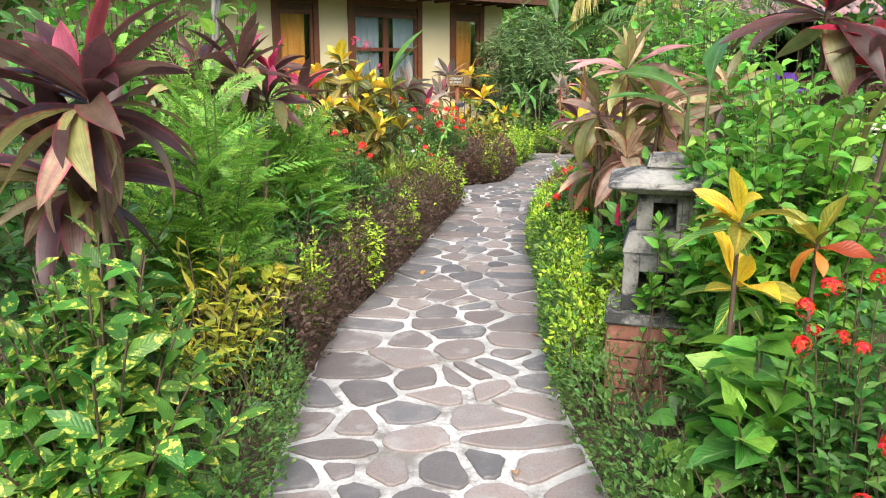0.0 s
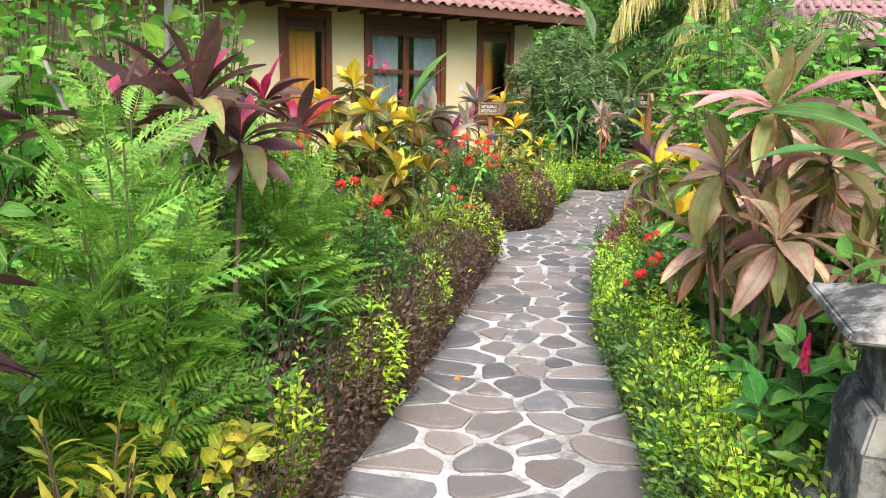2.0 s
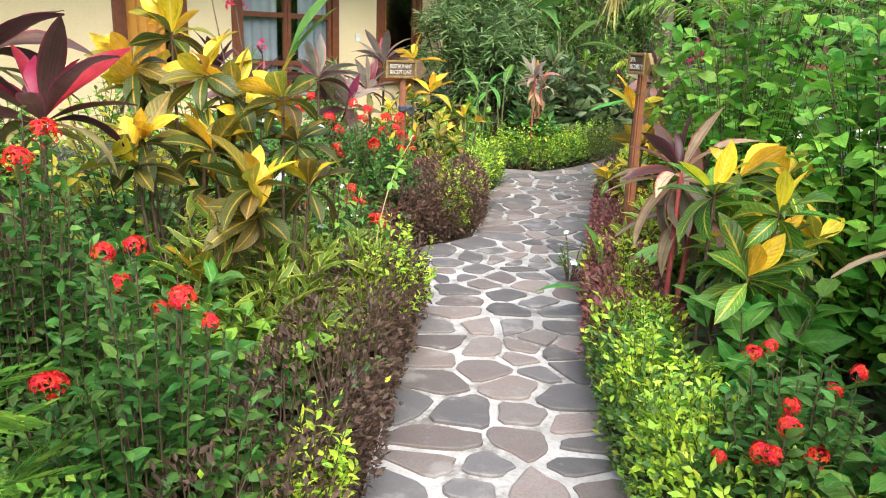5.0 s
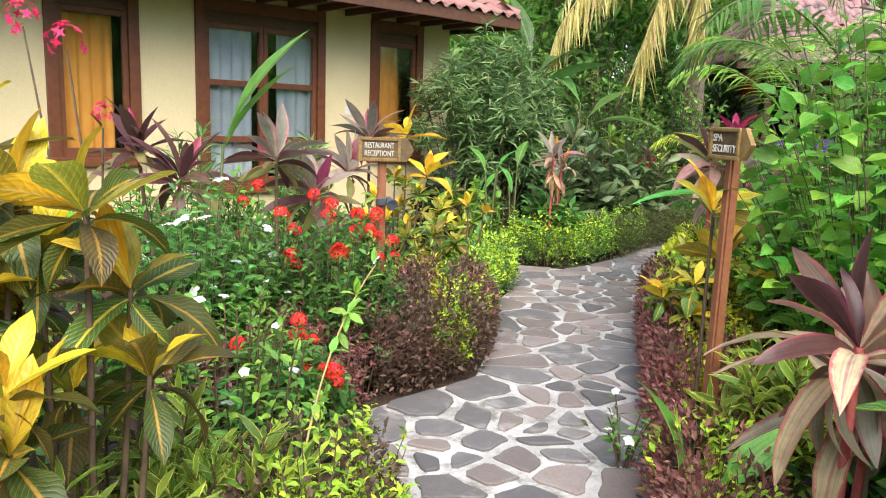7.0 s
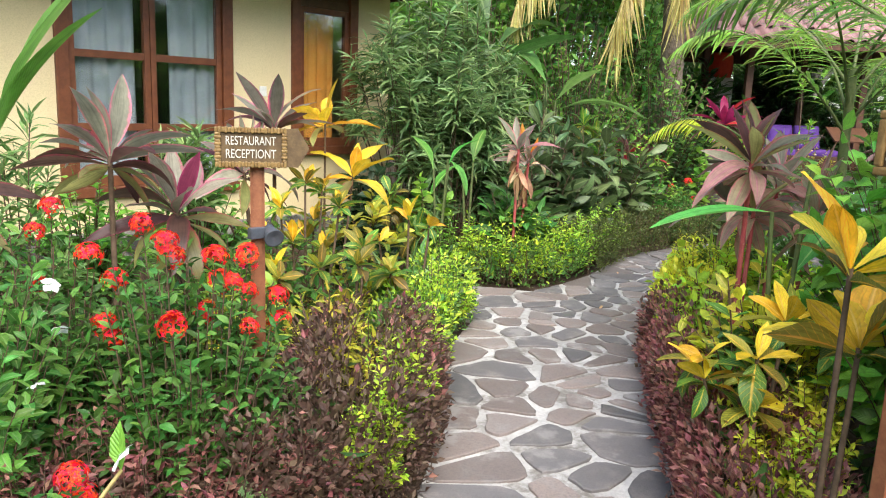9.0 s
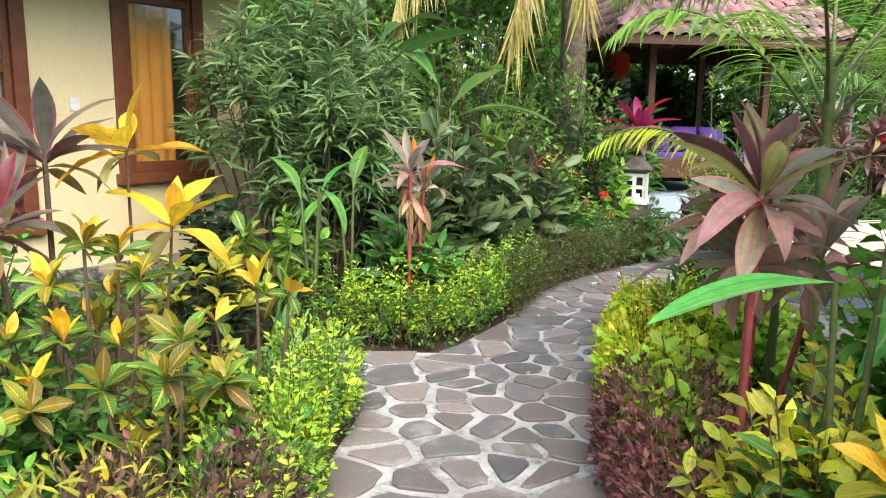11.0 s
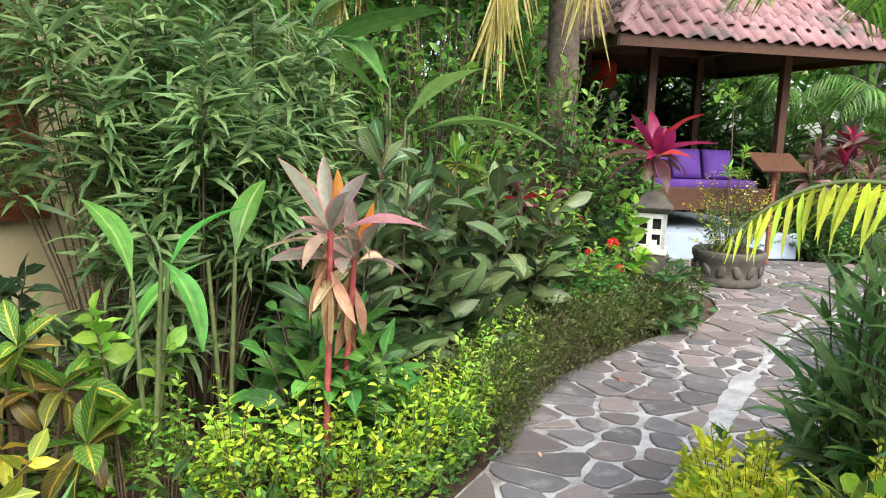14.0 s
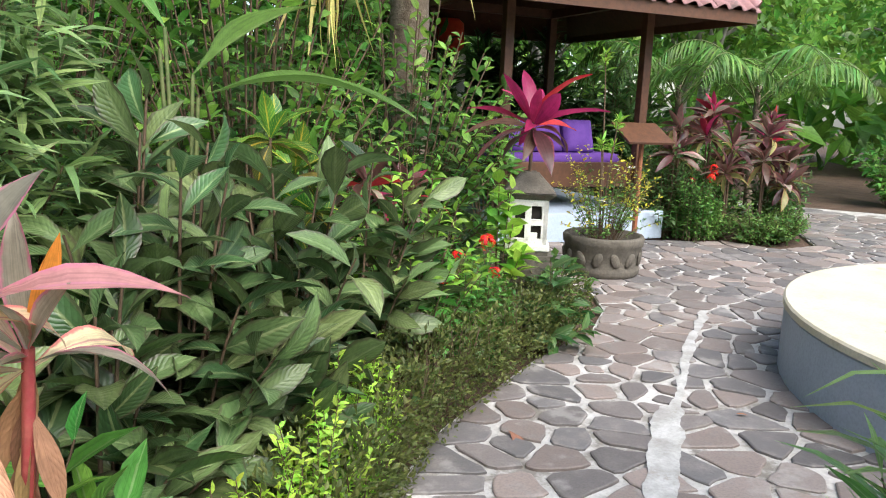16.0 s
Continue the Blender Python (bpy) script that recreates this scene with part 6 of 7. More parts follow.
for x, y, h, s in ((2.72, 14.95, 1.42, 0.4), (3.25, 15.3, 1.4, 0.42), (3.75, 15.65, 1.3, 0.4), (2.42, 14.6, 1.0, 0.34), (2.62, 15.2, 1.65, 0.4), (2.95, 14.95, 0.95, 0.32)):
    twig_plant("shrub", x, y, "dark shrub with long broad leathery leaves", "shrub", RS, 18, h, (s * 1.1, s * 1.1), 12, 0.32, LEATHER, "leathery", low=0.22, group="dark broad-leaved shrubs behind the hedge", stem_r=0.009, tilt=0.75)
croton(3.25, 15.45, [(0, 0, 1.35), (0.15, 0.1, 1.2)], 10, 0.3, ["croton_green", "croton_green", "croton_low"], "tall croton with yellow-veined green leaves", RS, hi=80)
twig_plant("shrub", 4.15, 15.75, "shrub with small bright green leaves", "shrub", RS, 40, 1.25, (0.4, 0.35), 18, 0.10, OVAL, "broad", low=0.3, tip_mat="bright")
ixora(4.65, 15.95, 0.7, (0.35, 0.3), 4, "low green ixora with red flowers behind the hedge", RS, 50)
cordyline(4.15, 16.3, [(0, 0, 1.05), (0.3, 0.1, 0.95)], 15, 0.3, ["cord_purple", "cord_purple", "cord_red", "cord_grey"], "dark red cordyline in the thicket", RS)
cordyline(5.36, 16.3, [(0, 0, 1.42)], 18, 0.42, REDS, "vivid crimson cordyline beside the stone lantern", RS, lo=-20)
twig_plant("shrub", 5.05, 16.2, "pale yellow-green broad-leaved shrub", "shrub", RS, 8, 1.12, (0.2, 0.18), 10, 0.17, WIDE, "bright", low=0.6)
twig_plant("shrub", 5.35, 15.98, "dark strap-leaved shrub at the lantern's foot", "shrub", RS, 16, 0.55, (0.3, 0.25), 10, 0.2, OVAL, "broad_dark", low=0.3)
big_leaf_plant(3.0, 15.9, [(-60, 1.6, 35, 0.9, "ban0"), (30, 1.8, 50, 0.9, "ban1"), (-120, 1.5, 20, 0.9, "ban1"), (90, 1.7, 45, 0.8, "ban0")], "banana plant with large green leaves", "banana_dark", "banana")
big_leaf_plant(2.4, 16.4, [(-60, 2.2, 40, 1.0, "ban1"), (20, 2.4, 65, 1.0, "ban0"), (120, 2.2, 45, 1.0, "ban1"), (-130, 2.0, 30, 0.9, "ban0")], "banana plant with large green leaves", "banana_dark", "banana")
for x, y, h, s in ((3.6, 16.8, 2.5, 1.0), (5.0, 17.4, 2.4, 0.9), (2.6, 17.6, 2.8, 1.0)):
    twig_plant("shrub", x, y, "tall dark green leafy thicket behind the bed", "shrub", RS, 110, h, (s, s), 22, 0.14, OVAL, "broad_dark", low=0.25, tip_mat="tree", group="thicket behind the bed", stem_r=0.01)

# coconut palm
palm = thing("coconut_palm", 5.55, 18.3, 0, "coconut palm with ringed trunk and drooping yellowing fronds", "palm")
pts = np.array([[0, 0, 0], [0.02, -0.02, 1.2], [-0.02, -0.05, 2.4], [-0.1, -0.1, 3.6], [-0.2, -0.2, 4.8]])
V, F = tubes([(np.array([np.interp(np.linspace(0, 4, 60), range(5), pts[:, k]) for k in range(3)]).T, 0.2, 0.13)], 14)
V = np.array(V)
V[:, :2] *= (1 + 0.04 * ((np.arange(len(V)) // 14) % 3 == 0))[:, None]
link_mesh("trunk", raw_mesh("trunk", V, F), M["bark"], palm)
for i, az in enumerate((200, 218, 236, 255, 160, 120, 80, 40, 0, 300, 330, 275)):
    a = radians(az)
    dry = az in (200, 218, 236)
    frond(palm, (-0.2, -0.2, 4.75), (math.cos(a), math.sin(a)), 2.9, 0.25 if dry else 0.45, "frond_dry" if dry else "frond_green", RS, 44, 0.75, 2.0 if dry else 1.35, 0.95 if dry else 0.45)



def hanging_frond(parent, top, bend, end, leaf_len, rs, count=80):
    """An old frond that hangs from the crown, its leaflets falling straight down."""
    t = np.linspace(0, 1, count)[:, None]
    P = (1 - t) ** 2 * np.array(top) + 2 * t * (1 - t) * np.array(bend) + t ** 2 * np.array(end)
    V, F = tubes([(P, 0.02, 0.006)], 5)
    rib = link_mesh("frond", raw_mesh("frond", V, F), M["frond_dry"], parent, "old yellowing frond")
    tang = unit(np.gradient(P, axis=0))
    side = unit(np.cross(tang, [0, 0, 1.0]))
    sel = t[:, 0] > 0.3
    Q = np.concatenate([P[sel], P[sel], P[sel]])
    D = np.concatenate([side[sel] * 0.22, -side[sel] * 0.22, side[sel] * 0]) + tang[np.tile(sel.nonzero()[0], 3)] * 0.25 + [0, 0, -1.0] + rs.normal(0, 0.07, (len(Q), 3))
    scatter("leaf_blade", HANG, Q, D, leaf_len * rs.uniform(0.6, 1.1, len(Q)), rs, M["frond_dry"], rib, 0.6)


HANG = [blade(1.0, 0.04, 4, 0.08, 0.3, 0.3, seed=2), blade(1.0, 0.032, 4, 0.15, 0.3, 0.3, seed=6)]
hanging_frond(palm, (-0.2, -0.2, 4.7), (-1.1, -1.3, 3.9), (-1.62, -1.85, 2.55), 0.95, RS)
hanging_frond(palm, (-0.2, -0.2, 4.7), (-2.0, -1.0, 4.2), (-2.8, -1.6, 2.75), 0.85, RS)
hanging_frond(palm, (-0.2, -0.2, 4.7), (-0.6, -1.3, 4.2), (-0.75, -1.7, 3.0), 0.9, RS)

# runner with a white flower, small plant at the path edge
run = thing("periwinkle", -0.12, 7.95, 0, "long bare periwinkle runner with one white flower", "flowering plant")
t = np.linspace(0, 1, 14)[:, None]
pts = (1 - t) ** 2 * np.array([0.0, 0, 0.1]) + 2 * t * (1 - t) * np.array([0.02, 0.1, 0.75]) + t ** 2 * np.array([0.25, 0.58, 0.98])
V, F = tubes([(pts, 0.005, 0.003)], 5)
link_mesh("stem", raw_mesh("stem", V, F), M["frond_dry"], run)
k = RS.randint(6, 14, 26)
scatter("foliage", OVAL, pts[k], RS.normal(0, 1, (26, 3)) + [0, 0, 0.3], np.full(26, 0.07), RS, M["bright"], run, 0.5)
add_flowers(run, [pts[-1] + [0, 0, 0.02]], WHITE_HEADS, RS, "flower", 1.3)
wp, ends = twig_plant("periwinkle", 1.27, 8.9, "small periwinkle with white flowers leaning over the path", "flowering plant", RS, 9, 0.36, (0.16, 0.16), 9, 0.05, OVAL, "broad", low=0.3)
add_flowers(wp, [e + np.array([0, 0, 0.02]) for e in ends[:5]], WHITE_HEADS, RS, "flower", 1.0)

# right bed, first stretch
croton(1.0, 2.5, [(0, 0, 1.0), (0.06, 0.12, 0.74)], 10, 0.29, ["croton_gold", "croton_gold", "croton_mid", "croton_green", "croton_green"], "yellow croton with broad veined leaves", RS, double=False)
croton(1.32, 2.6, [(0, 0, 0.9)], 7, 0.25, ["croton_mid", "croton_low", "cord_orange"], "yellow and red-veined croton in the bed", RS, double=False)
twig_plant("shrub", 1.0, 2.15, "shrub with large soft green leaves", "shrub", RS, 30, 0.76, (0.3, 0.3), 10, 0.2, WIDE, "broad", low=0.1, tip_mat="vine")
twig_plant("climber", 1.34, 2.95, "green climber hanging over the shrine roof", "climber", RS, 80, 1.3, (0.42, 0.3), 14, 0.11, WIDE, "vine", low=0.66, stem_r=0.003)
twig_plant("shrub", 1.26, 2.9, "leafy green climber over the shrine", "shrub", RS, 80, 1.4, (0.34, 0.32), 18, 0.10, OVAL, "vine", low=0.55, tip_mat=None, stem_r=0.003)
twig_plant("climber", 1.12, 3.12, "green climber trailing over the shrine roof", "climber", RS, 50, 1.28, (0.25, 0.2), 14, 0.09, OVAL, "vine", low=0.78, stem_r=0.003, root=0.3)
twig_plant("shrub", 1.45, 3.0, "leafy green climbing shrub", "shrub", RS, 70, 1.5, (0.45, 0.5), 16, 0.12, WIDE, "vine", low=0.35)
ixora(1.2, 2.0, 0.95, (0.26, 0.3), 9, "ixora shrub with bright red flower clusters", RS, 50, 0.62)
ixora(1.05, 1.55, 0.62, (0.25, 0.25), 5, "low ixora shrub with red flower clusters", RS, 40, 0.62)
twig_plant("shrub", 0.98, 1.75, "dark brown-leaved filler shrub", "shrub", RS, 40, 0.5, (0.3, 0.4), 16, 0.06, OVAL, "hedge_brown", low=0.3)
cordyline(1.65, 3.4, [(0, 0, 1.75), (0.25, -0.2, 1.5)], 20, 0.42, ["cord_red", "cord_purple", "cord_purple", "cord_olive"], "tall dark red cordyline in the bed", RS)
cordyline(1.12, 4.75, [(0, 0, 1.5), (-0.12, 0.2, 1.22), (0.2, -0.1, 1.3), (0.12, 0.32, 1.0), (-0.02, -0.2, 0.98), (0.3, 0.2, 1.15), (-0.1, 0.35, 0.85), (0.28, -0.3, 0.85)], 17, 0.35, ["cord_olive", "cord_pale", "cord_rose", "cord_pale", "cord_olive", "croton_low"], "many-headed pale brown and pink cordyline", RS, lo=-60, dead=2)
big_leaf_plant(1.42, 4.25, [(40, 1.35, 35, 0.5, "ban1"), (-50, 1.4, 60, 0.5, "ban1"), (100, 1.25, 30, 0.5, "ban1")], "canna with broad glossy green leaves", "banana_dark", "canna")
twig_plant("shrub", 1.05, 3.85, "shrub with broad smooth green leaves behind the shrine", "shrub", RS, 18, 1.15, (0.3, 0.3), 12, 0.18, WIDE, "broad", low=0.35)
twig_plant("shrub", 1.25, 4.15, "shrub with rounded soft green leaves under the cordyline", "shrub", RS, 26, 0.72, (0.32, 0.34), 11, 0.15, WIDE, "broad", low=0.25)
twig_plant("shrub", 1.12, 4.62, "shrub with rounded soft green leaves under the cordyline", "shrub", RS, 24, 0.66, (0.3, 0.34), 12, 0.14, WIDE, "broad", low=0.1)
twig_plant("shrub", 1.2, 5.15, "shrub with rounded soft green leaves under the cordyline", "shrub", RS, 24, 0.6, (0.3, 0.34), 12, 0.14, WIDE, "broad", low=0.1)
twig_plant("shrub", 1.45, 4.9, "dark green filler shrub under the cordyline", "shrub", RS, 50, 0.85, (0.4, 0.6), 14, 0.14, OVAL, "broad_dark", low=0.15)
gin, ends = twig_plant("red_ginger", 1.0, 3.8, "red ginger with long green leaves and red flower", "flowering plant", RS, 7, 0.7, (0.26, 0.2), 8, 0.26, LANCE, "bright", low=0.4, up=0.4)
bm = bmesh.new()
for k in range(9):
    bmesh.ops.create_cone(bm, cap_ends=True, segments=6, radius1=0.016 - k * 0.0012, radius2=0.004, depth=0.03, matrix=Matrix.Translation((0.006 * math.cos(k * 2.4), 0.006 * math.sin(k * 2.4), k * 0.011)))
part("flower_spike", bm, M["petal_pink"], gin, "bright red flower spike", m=pose(-0.12, -0.05, 0.74))
ixora(1.04, 5.9, 0.74, (0.24, 0.3), 12, "ixora with orange-red flower clusters by the hedge", RS, 70, 0.66)
twig_plant("shrub", 1.35, 5.5, "shrub with rounded soft green leaves", "shrub", RS, 22, 0.85, (0.35, 0.4), 11, 0.15, WIDE, "broad", low=0.35)
cordyline(1.75, 5.6, [(0, 0, 1.2), (-0.2, 0.3, 1.05), (0.2, -0.3, 1.3)], 18, 0.36, PALE, "pale brown cordyline at the back of the bed", RS)
croton(1.75, 7.3, [(0, 0, 1.0), (0.15, 0.15, 0.95), (-0.12, 0.1, 0.8), (0.1, -0.15, 0.75)], 10, 0.26, ["croton_gold", "croton_mid", "croton_green", "croton_green"], "croton with yellow tops and broad green leaves", RS)
croton(1.68, 9.1, [(0, 0, 1.15), (0.12, 0.08, 0.92)], 7, 0.32, ["croton_gold", "croton_gold", "croton_mid", "croton_low"], "upright golden croton beside the lamp post", RS, hi=88, lo=15, double=False)
cordyline(1.36, 7.55, [(0, 0, 0.98), (0.15, 0.12, 0.8)], 17, 0.37, ["cord_purple", "cord_pale", "cord_pale", "cord_grey"], "cordyline with pale brown drooping leaves and red stem", RS, stem="stem_red", lo=-65)
croton(1.24, 6.95, [(0, 0, 1.0), (0.16, 0.12, 1.05), (0.22, -0.12, 0.95)], 8, 0.34, ["croton_gold", "croton_green", "croton_green", "croton_green"], "broad-leaved green croton with yellow young leaves", RS)
twig_plant("shrub", 1.35, 6.7, "shrub with large dull green leaves", "shrub", RS, 18, 0.75, (0.34, 0.34), 9, 0.24, OVAL, "broad", low=0.35)
big_leaf_plant(1.3, 8.2, [(40, 0.22, 72, 0.42, "ban1"), (-60, 0.2, 60, 0.4, "ban1"), (95, 0.12, 30, 0.36, "ban1")], "young canna with bright green leaves at the path edge", name="canna")
twig_plant("croton", 1.75, 8.55, "curly yellow and green narrow-leaved croton", "plant", RS, 26, 0.75, (0.3, 0.3), 16, 0.18, LANCE, "variegated", low=0.35, up=0.8)
twig_plant("croton", 2.42, 10.5, "dense yellow and green small-leaved croton", "plant", RS, 54, 0.86, (0.34, 0.34), 16, 0.12, OVAL, "variegated", low=0.1, tip_mat="golden", up=0.8)
croton(2.02, 9.95, [(0, 0, 0.62), (0.2, 0.15, 0.72), (-0.1, 0.2, 0.55)], 7, 0.26, ["croton_gold", "croton_mid", "croton_green"], "yellow-edged broad-leaved croton beside the hedge", RS, hi=60)
twig_plant("shrub", 2.3, 10.45, "yellow and green shrub beside the maroon hedge", "shrub", RS, 40, 0.9, (0.32, 0.36), 14, 0.12, OVAL, "broad", low=0.3, tip_mat="yellow_mix")
cordyline(2.58, 11.05, [(0, 0, 1.28), (0.2, 0.25, 1.0)], 18, 0.38, ["cord_purple", "cord_olive", "cord_grey", "cord_rose", "cord_rose"], "cordyline with brown and pale pink leaves", RS, stem="stem_red")
big_leaf_plant(2.43, 10.47, [(88, 1.1, 2, 0.5, "ban0"), (-100, 1.3, -58, 0.48, "ban0"), (-60, 0.8, 60, 0.5, "ban0")], "canna with narrow bright green leaves", name="canna")
cordyline(3.2, 11.75, [(0, 0, 1.1), (0.15, -0.2, 0.9)], 16, 0.44, ["cord_grey", "cord_grey", "cord_rose", "cord_rose", "cord_rose"], "large cordyline with grey-pink leaves beside the path", RS, stem="stem_red")
twig_plant("shrub", 3.15, 12.35, "shrub with round fresh green leaves", "shrub", RS, 44, 0.66, (0.42, 0.4), 11, 0.13, WIDE, "fresh", low=0.25, tip_mat="lime")
twig_plant("shrub", 3.55, 12.25, "shrub with round fresh green leaves", "shrub", RS, 42, 0.72, (0.4, 0.4), 11, 0.14, WIDE, "fresh", low=0.25, tip_mat="lime")
twig_plant("croton", 3.25, 12.4, "curly yellow and green narrow-leaved croton", "plant", RS, 20, 0.7, (0.22, 0.22), 16, 0.2, LANCE, "variegated", low=0.35, up=0.8)
twig_plant("shrub", 2.75, 11.6, "shrub with round fresh green leaves", "shrub", RS, 40, 0.6, (0.3, 0.34), 12, 0.12, WIDE, "fresh", low=0.15, tip_mat="lime")
for x, y, h in ((3.8, 12.92, 1.32), (4.05, 13.05, 1.3), (3.8, 12.7, 1.2)):
    twig_plant("spider_lily", x, y, "clump of long arching green strap leaves", "plant", RS, 18, h, (0.2, 0.2), 12, 0.34, NARROW, "strap", low=0.25, up=0.9, group="strap-leaved clumps near the plaza")
ar = thing("areca_palm", 3.5, 11.95, 0, "young areca palm with arching yellow-green fronds", "palm")
frond(ar, (0, 0, 0.95), (-0.95, 0.3), 1.1, 0.88, "frond_lime", RS, 40, 0.24, 0.62, 0.5)
frond(ar, (0, 0, 0.7), (0.7, 0.5), 1.2, 0.8, "frond_green", RS, 30, 0.35, 0.7)
frond(ar, (0, 0, 0.7), (0.3, -0.9), 1.2, 0.9, "frond_green", RS, 30, 0.35, 0.7)
V, F = tubes([(np.array([[0, 0, 0], [0, 0, 0.76]]), 0.03, 0.018)], 7)
link_mesh("stem", raw_mesh("stem", V, F), M["stem_green"], ar)

ar3 = thing("areca_palm", 3.95, 12.2, 0, "areca palm with bright arching fronds beside the plaza", "palm")
for k in range(9):
    a = k * 2.4 + 0.5
    frond(ar3, (0, 0, 1.35 + 0.06 * k), (math.cos(a), math.sin(a)), 1.35, 0.9, "frond_bright", RS, 40, 0.4, 0.62)
V, F = tubes([(np.array([[0.03, 0, 0], [0, 0, 1.85]]), 0.045, 0.028)], 8)
link_mesh("stem", raw_mesh("stem", V, F), M["stem_green"], ar3)

# high green wall right of the walk
for x, y, h, s in ((2.3, 8.6, 2.6, 0.75), (2.8, 9.8, 2.1, 0.7), (2.35, 7.3, 2.2, 0.65), (2.2, 6.2, 1.9, 0.6), (2.1, 4.6, 1.9, 0.6), (3.5, 10.9, 1.6, 0.6)):
    twig_plant("climber", x, y, "tall bright green leafy climber over a fence line", "climber", RS, 120, h, (s, s), 19, 0.135, WIDE, "vine", low=0.1, tip_mat=None, group="leafy climbers behind the bed", stem_r=0.004, up=0.2)
ar2 = thing("areca_palm", 3.3, 10.3, 0, "areca palm with green arching fronds behind the bed", "palm")
for k in range(9):
    a = k * 2.4
    frond(ar2, (0, 0, 1.3 + 0.05 * k), (math.cos(a), math.sin(a)), 1.5, 0.95, "frond_green", RS, 34, 0.42, 0.62)
V, F = tubes([(np.array([[0.03, 0, 0], [0, 0, 1.75]]), 0.05, 0.03)], 8)
link_mesh("stem", raw_mesh("stem", V, F), M["stem_green"], ar2)

twig_plant("philodendron", 7.3, 19.35, "tall shrub with large drooping glossy green leaves by the pavilion", "shrub", RS, 22, 1.95, (0.45, 0.4), 12, 0.34, LANCE, "broad", low=0.4, up=0.2, stem_r=0.01)

# plaza: potted shrub and round bed
pp, ends = twig_plant("potted_shrub", POT[0], POT[1], "open airy shrub growing in the stone planter", "shrub", RS, 70, 1.0, (0.55, 0.5), 20, 0.055, OVAL, "hedge_green", z0=0.29, low=0.25, tip_mat="yellow_mix", stem_r=0.004)
add_flowers(pp, [e for e in ends[:5]], WHITE_HEADS, RS, "flower", 1.0)
twig_plant("frangipani", POT[0] + 0.05, POT[1] + 0.1, "thin tall stem with small palm-like leaf tufts", "plant", RS, 4, 1.85, (0.15, 0.12), 22, 0.16, LANCE, "bright", z0=0.29, low=0.85, stem_r=0.012, root=0.01)
for x, y, h in ((9.9, 18.3, 0.5), (10.3, 17.95, 0.45), (10.75, 17.85, 0.45), (11.1, 18.1, 0.45)):
    twig_plant("shrub", x, y, "rounded low green edging shrub of the round bed", "shrub", RS, 60, h, (0.42, 0.3), 18, 0.07, OVAL, "hedge_green", low=0.15, group="edging shrubs of the round bed")
for x, y, z in ((9.75, 18.75, 1.35), (10.25, 18.35, 1.15), (10.75, 18.2, 1.3), (10.4, 18.8, 1.55), (11.2, 18.5, 1.45), (11.0, 18.05, 1.0)):
    cordyline(x, y, [(0, 0, z), (0.2, 0.15, z - 0.25), (-0.2, -0.1, z - 0.3)], 17, 0.36, ["cord_red" if z > 1.4 else "cord_purple", "cord_purple", "cord_grey", "cord_purple", "cord_olive"], "dark red and purple cordyline in the round bed", RS)
for x, y in ((9.55, 18.75), (9.9, 18.9), (10.5, 18.9), (11.3, 18.4)):
    twig_plant("shrub", x, y, "dark green shrub in the round bed", "shrub", RS, 60, 1.25, (0.5, 0.45), 16, 0.12, OVAL, "broad_dark", low=0.2)
ixora(9.75, 18.4, 0.9, (0.35, 0.3), 4, "green ixora with orange flowers in the round bed", RS, 50)


# ---- trees and distance ----
def tree(x, y, h, crown, n, label, rs, mat="tree", trunk="bark_grey", leaf=0.16):
    ob = thing("tree", x, y, 0, label, "tree", "trees round the garden")
    lines, tips = [(np.array([[0, 0, -0.05], [0.05, 0.03, h * 0.3], [0.02, -0.05, h * 0.55]]), 0.13, 0.08)], []
    for k in range(11):
        a = k * 2.4
        r = crown * rs.uniform(0.45, 0.95)
        s = np.array([0.03, 0, h * rs.uniform(0.3, 0.55)])
        e = np.array([r * math.cos(a), r * math.sin(a), h * rs.uniform(0.55, 1.0)])
        m = (s + e) / 2 + [0, 0, 0.15 * h]
        t = np.linspace(0, 1, 6)[:, None]
        lines.append(((1 - t) ** 2 * s + 2 * t * (1 - t) * m + t * t * e, 0.055, 0.012))
        for _ in range(9):
            tips.append(e + rs.normal(0, crown * 0.22, 3))
            tips.append((m + e) / 2 + rs.normal(0, crown * 0.2, 3))
    V, F = tubes(lines, 6)
    link_mesh("trunk", raw_mesh("trunk", V, F), M[trunk], ob)
    tips = np.array(tips)
    i = rs.randint(0, len(tips), n)
    P = tips[i] + rs.normal(0, crown * 0.11, (n, 3))
    D = unit(P - tips[i]) + rs.normal(0, 0.6, (n, 3)) + [0, 0, 0.1]
    scatter("crown", WIDE2, P, D, leaf * rs.uniform(0.7, 1.3, n), rs, M[mat], ob, 0.6)
    return ob


WIDE2 = [diamond(1.0, 0.62), diamond(1.0, 0.5, 0.4)]
RT = np.random.RandomState(77)
for x, y, h, c in ((-6.5, 4.5, 4.6, 1.7), (-6.2, 9.5, 4.6, 1.6), (5.6, 8.0, 4.8, 1.8), (6.2, 5.0, 5.0, 1.8), (5.4, 2.0, 4.6, 1.7), (2.6, 20.2, 5.0, 1.8), (4.4, 20.6, 5.2, 1.8), (6.6, 22.8, 5.5, 2.0), (11.5, 23.5, 5.5, 2.2), (13.5, 21.5, 4.8, 1.9), (16, 24, 6, 2.4), (18, 20, 5.5, 2.2), (20, 16, 5, 2), (4.4, 25, 6.5, 2.3), (9.5, 26, 6.5, 2.5)):
    tree(x, y, h, c, 3200, "leafy green garden tree behind the planting", RT, leaf=0.2)
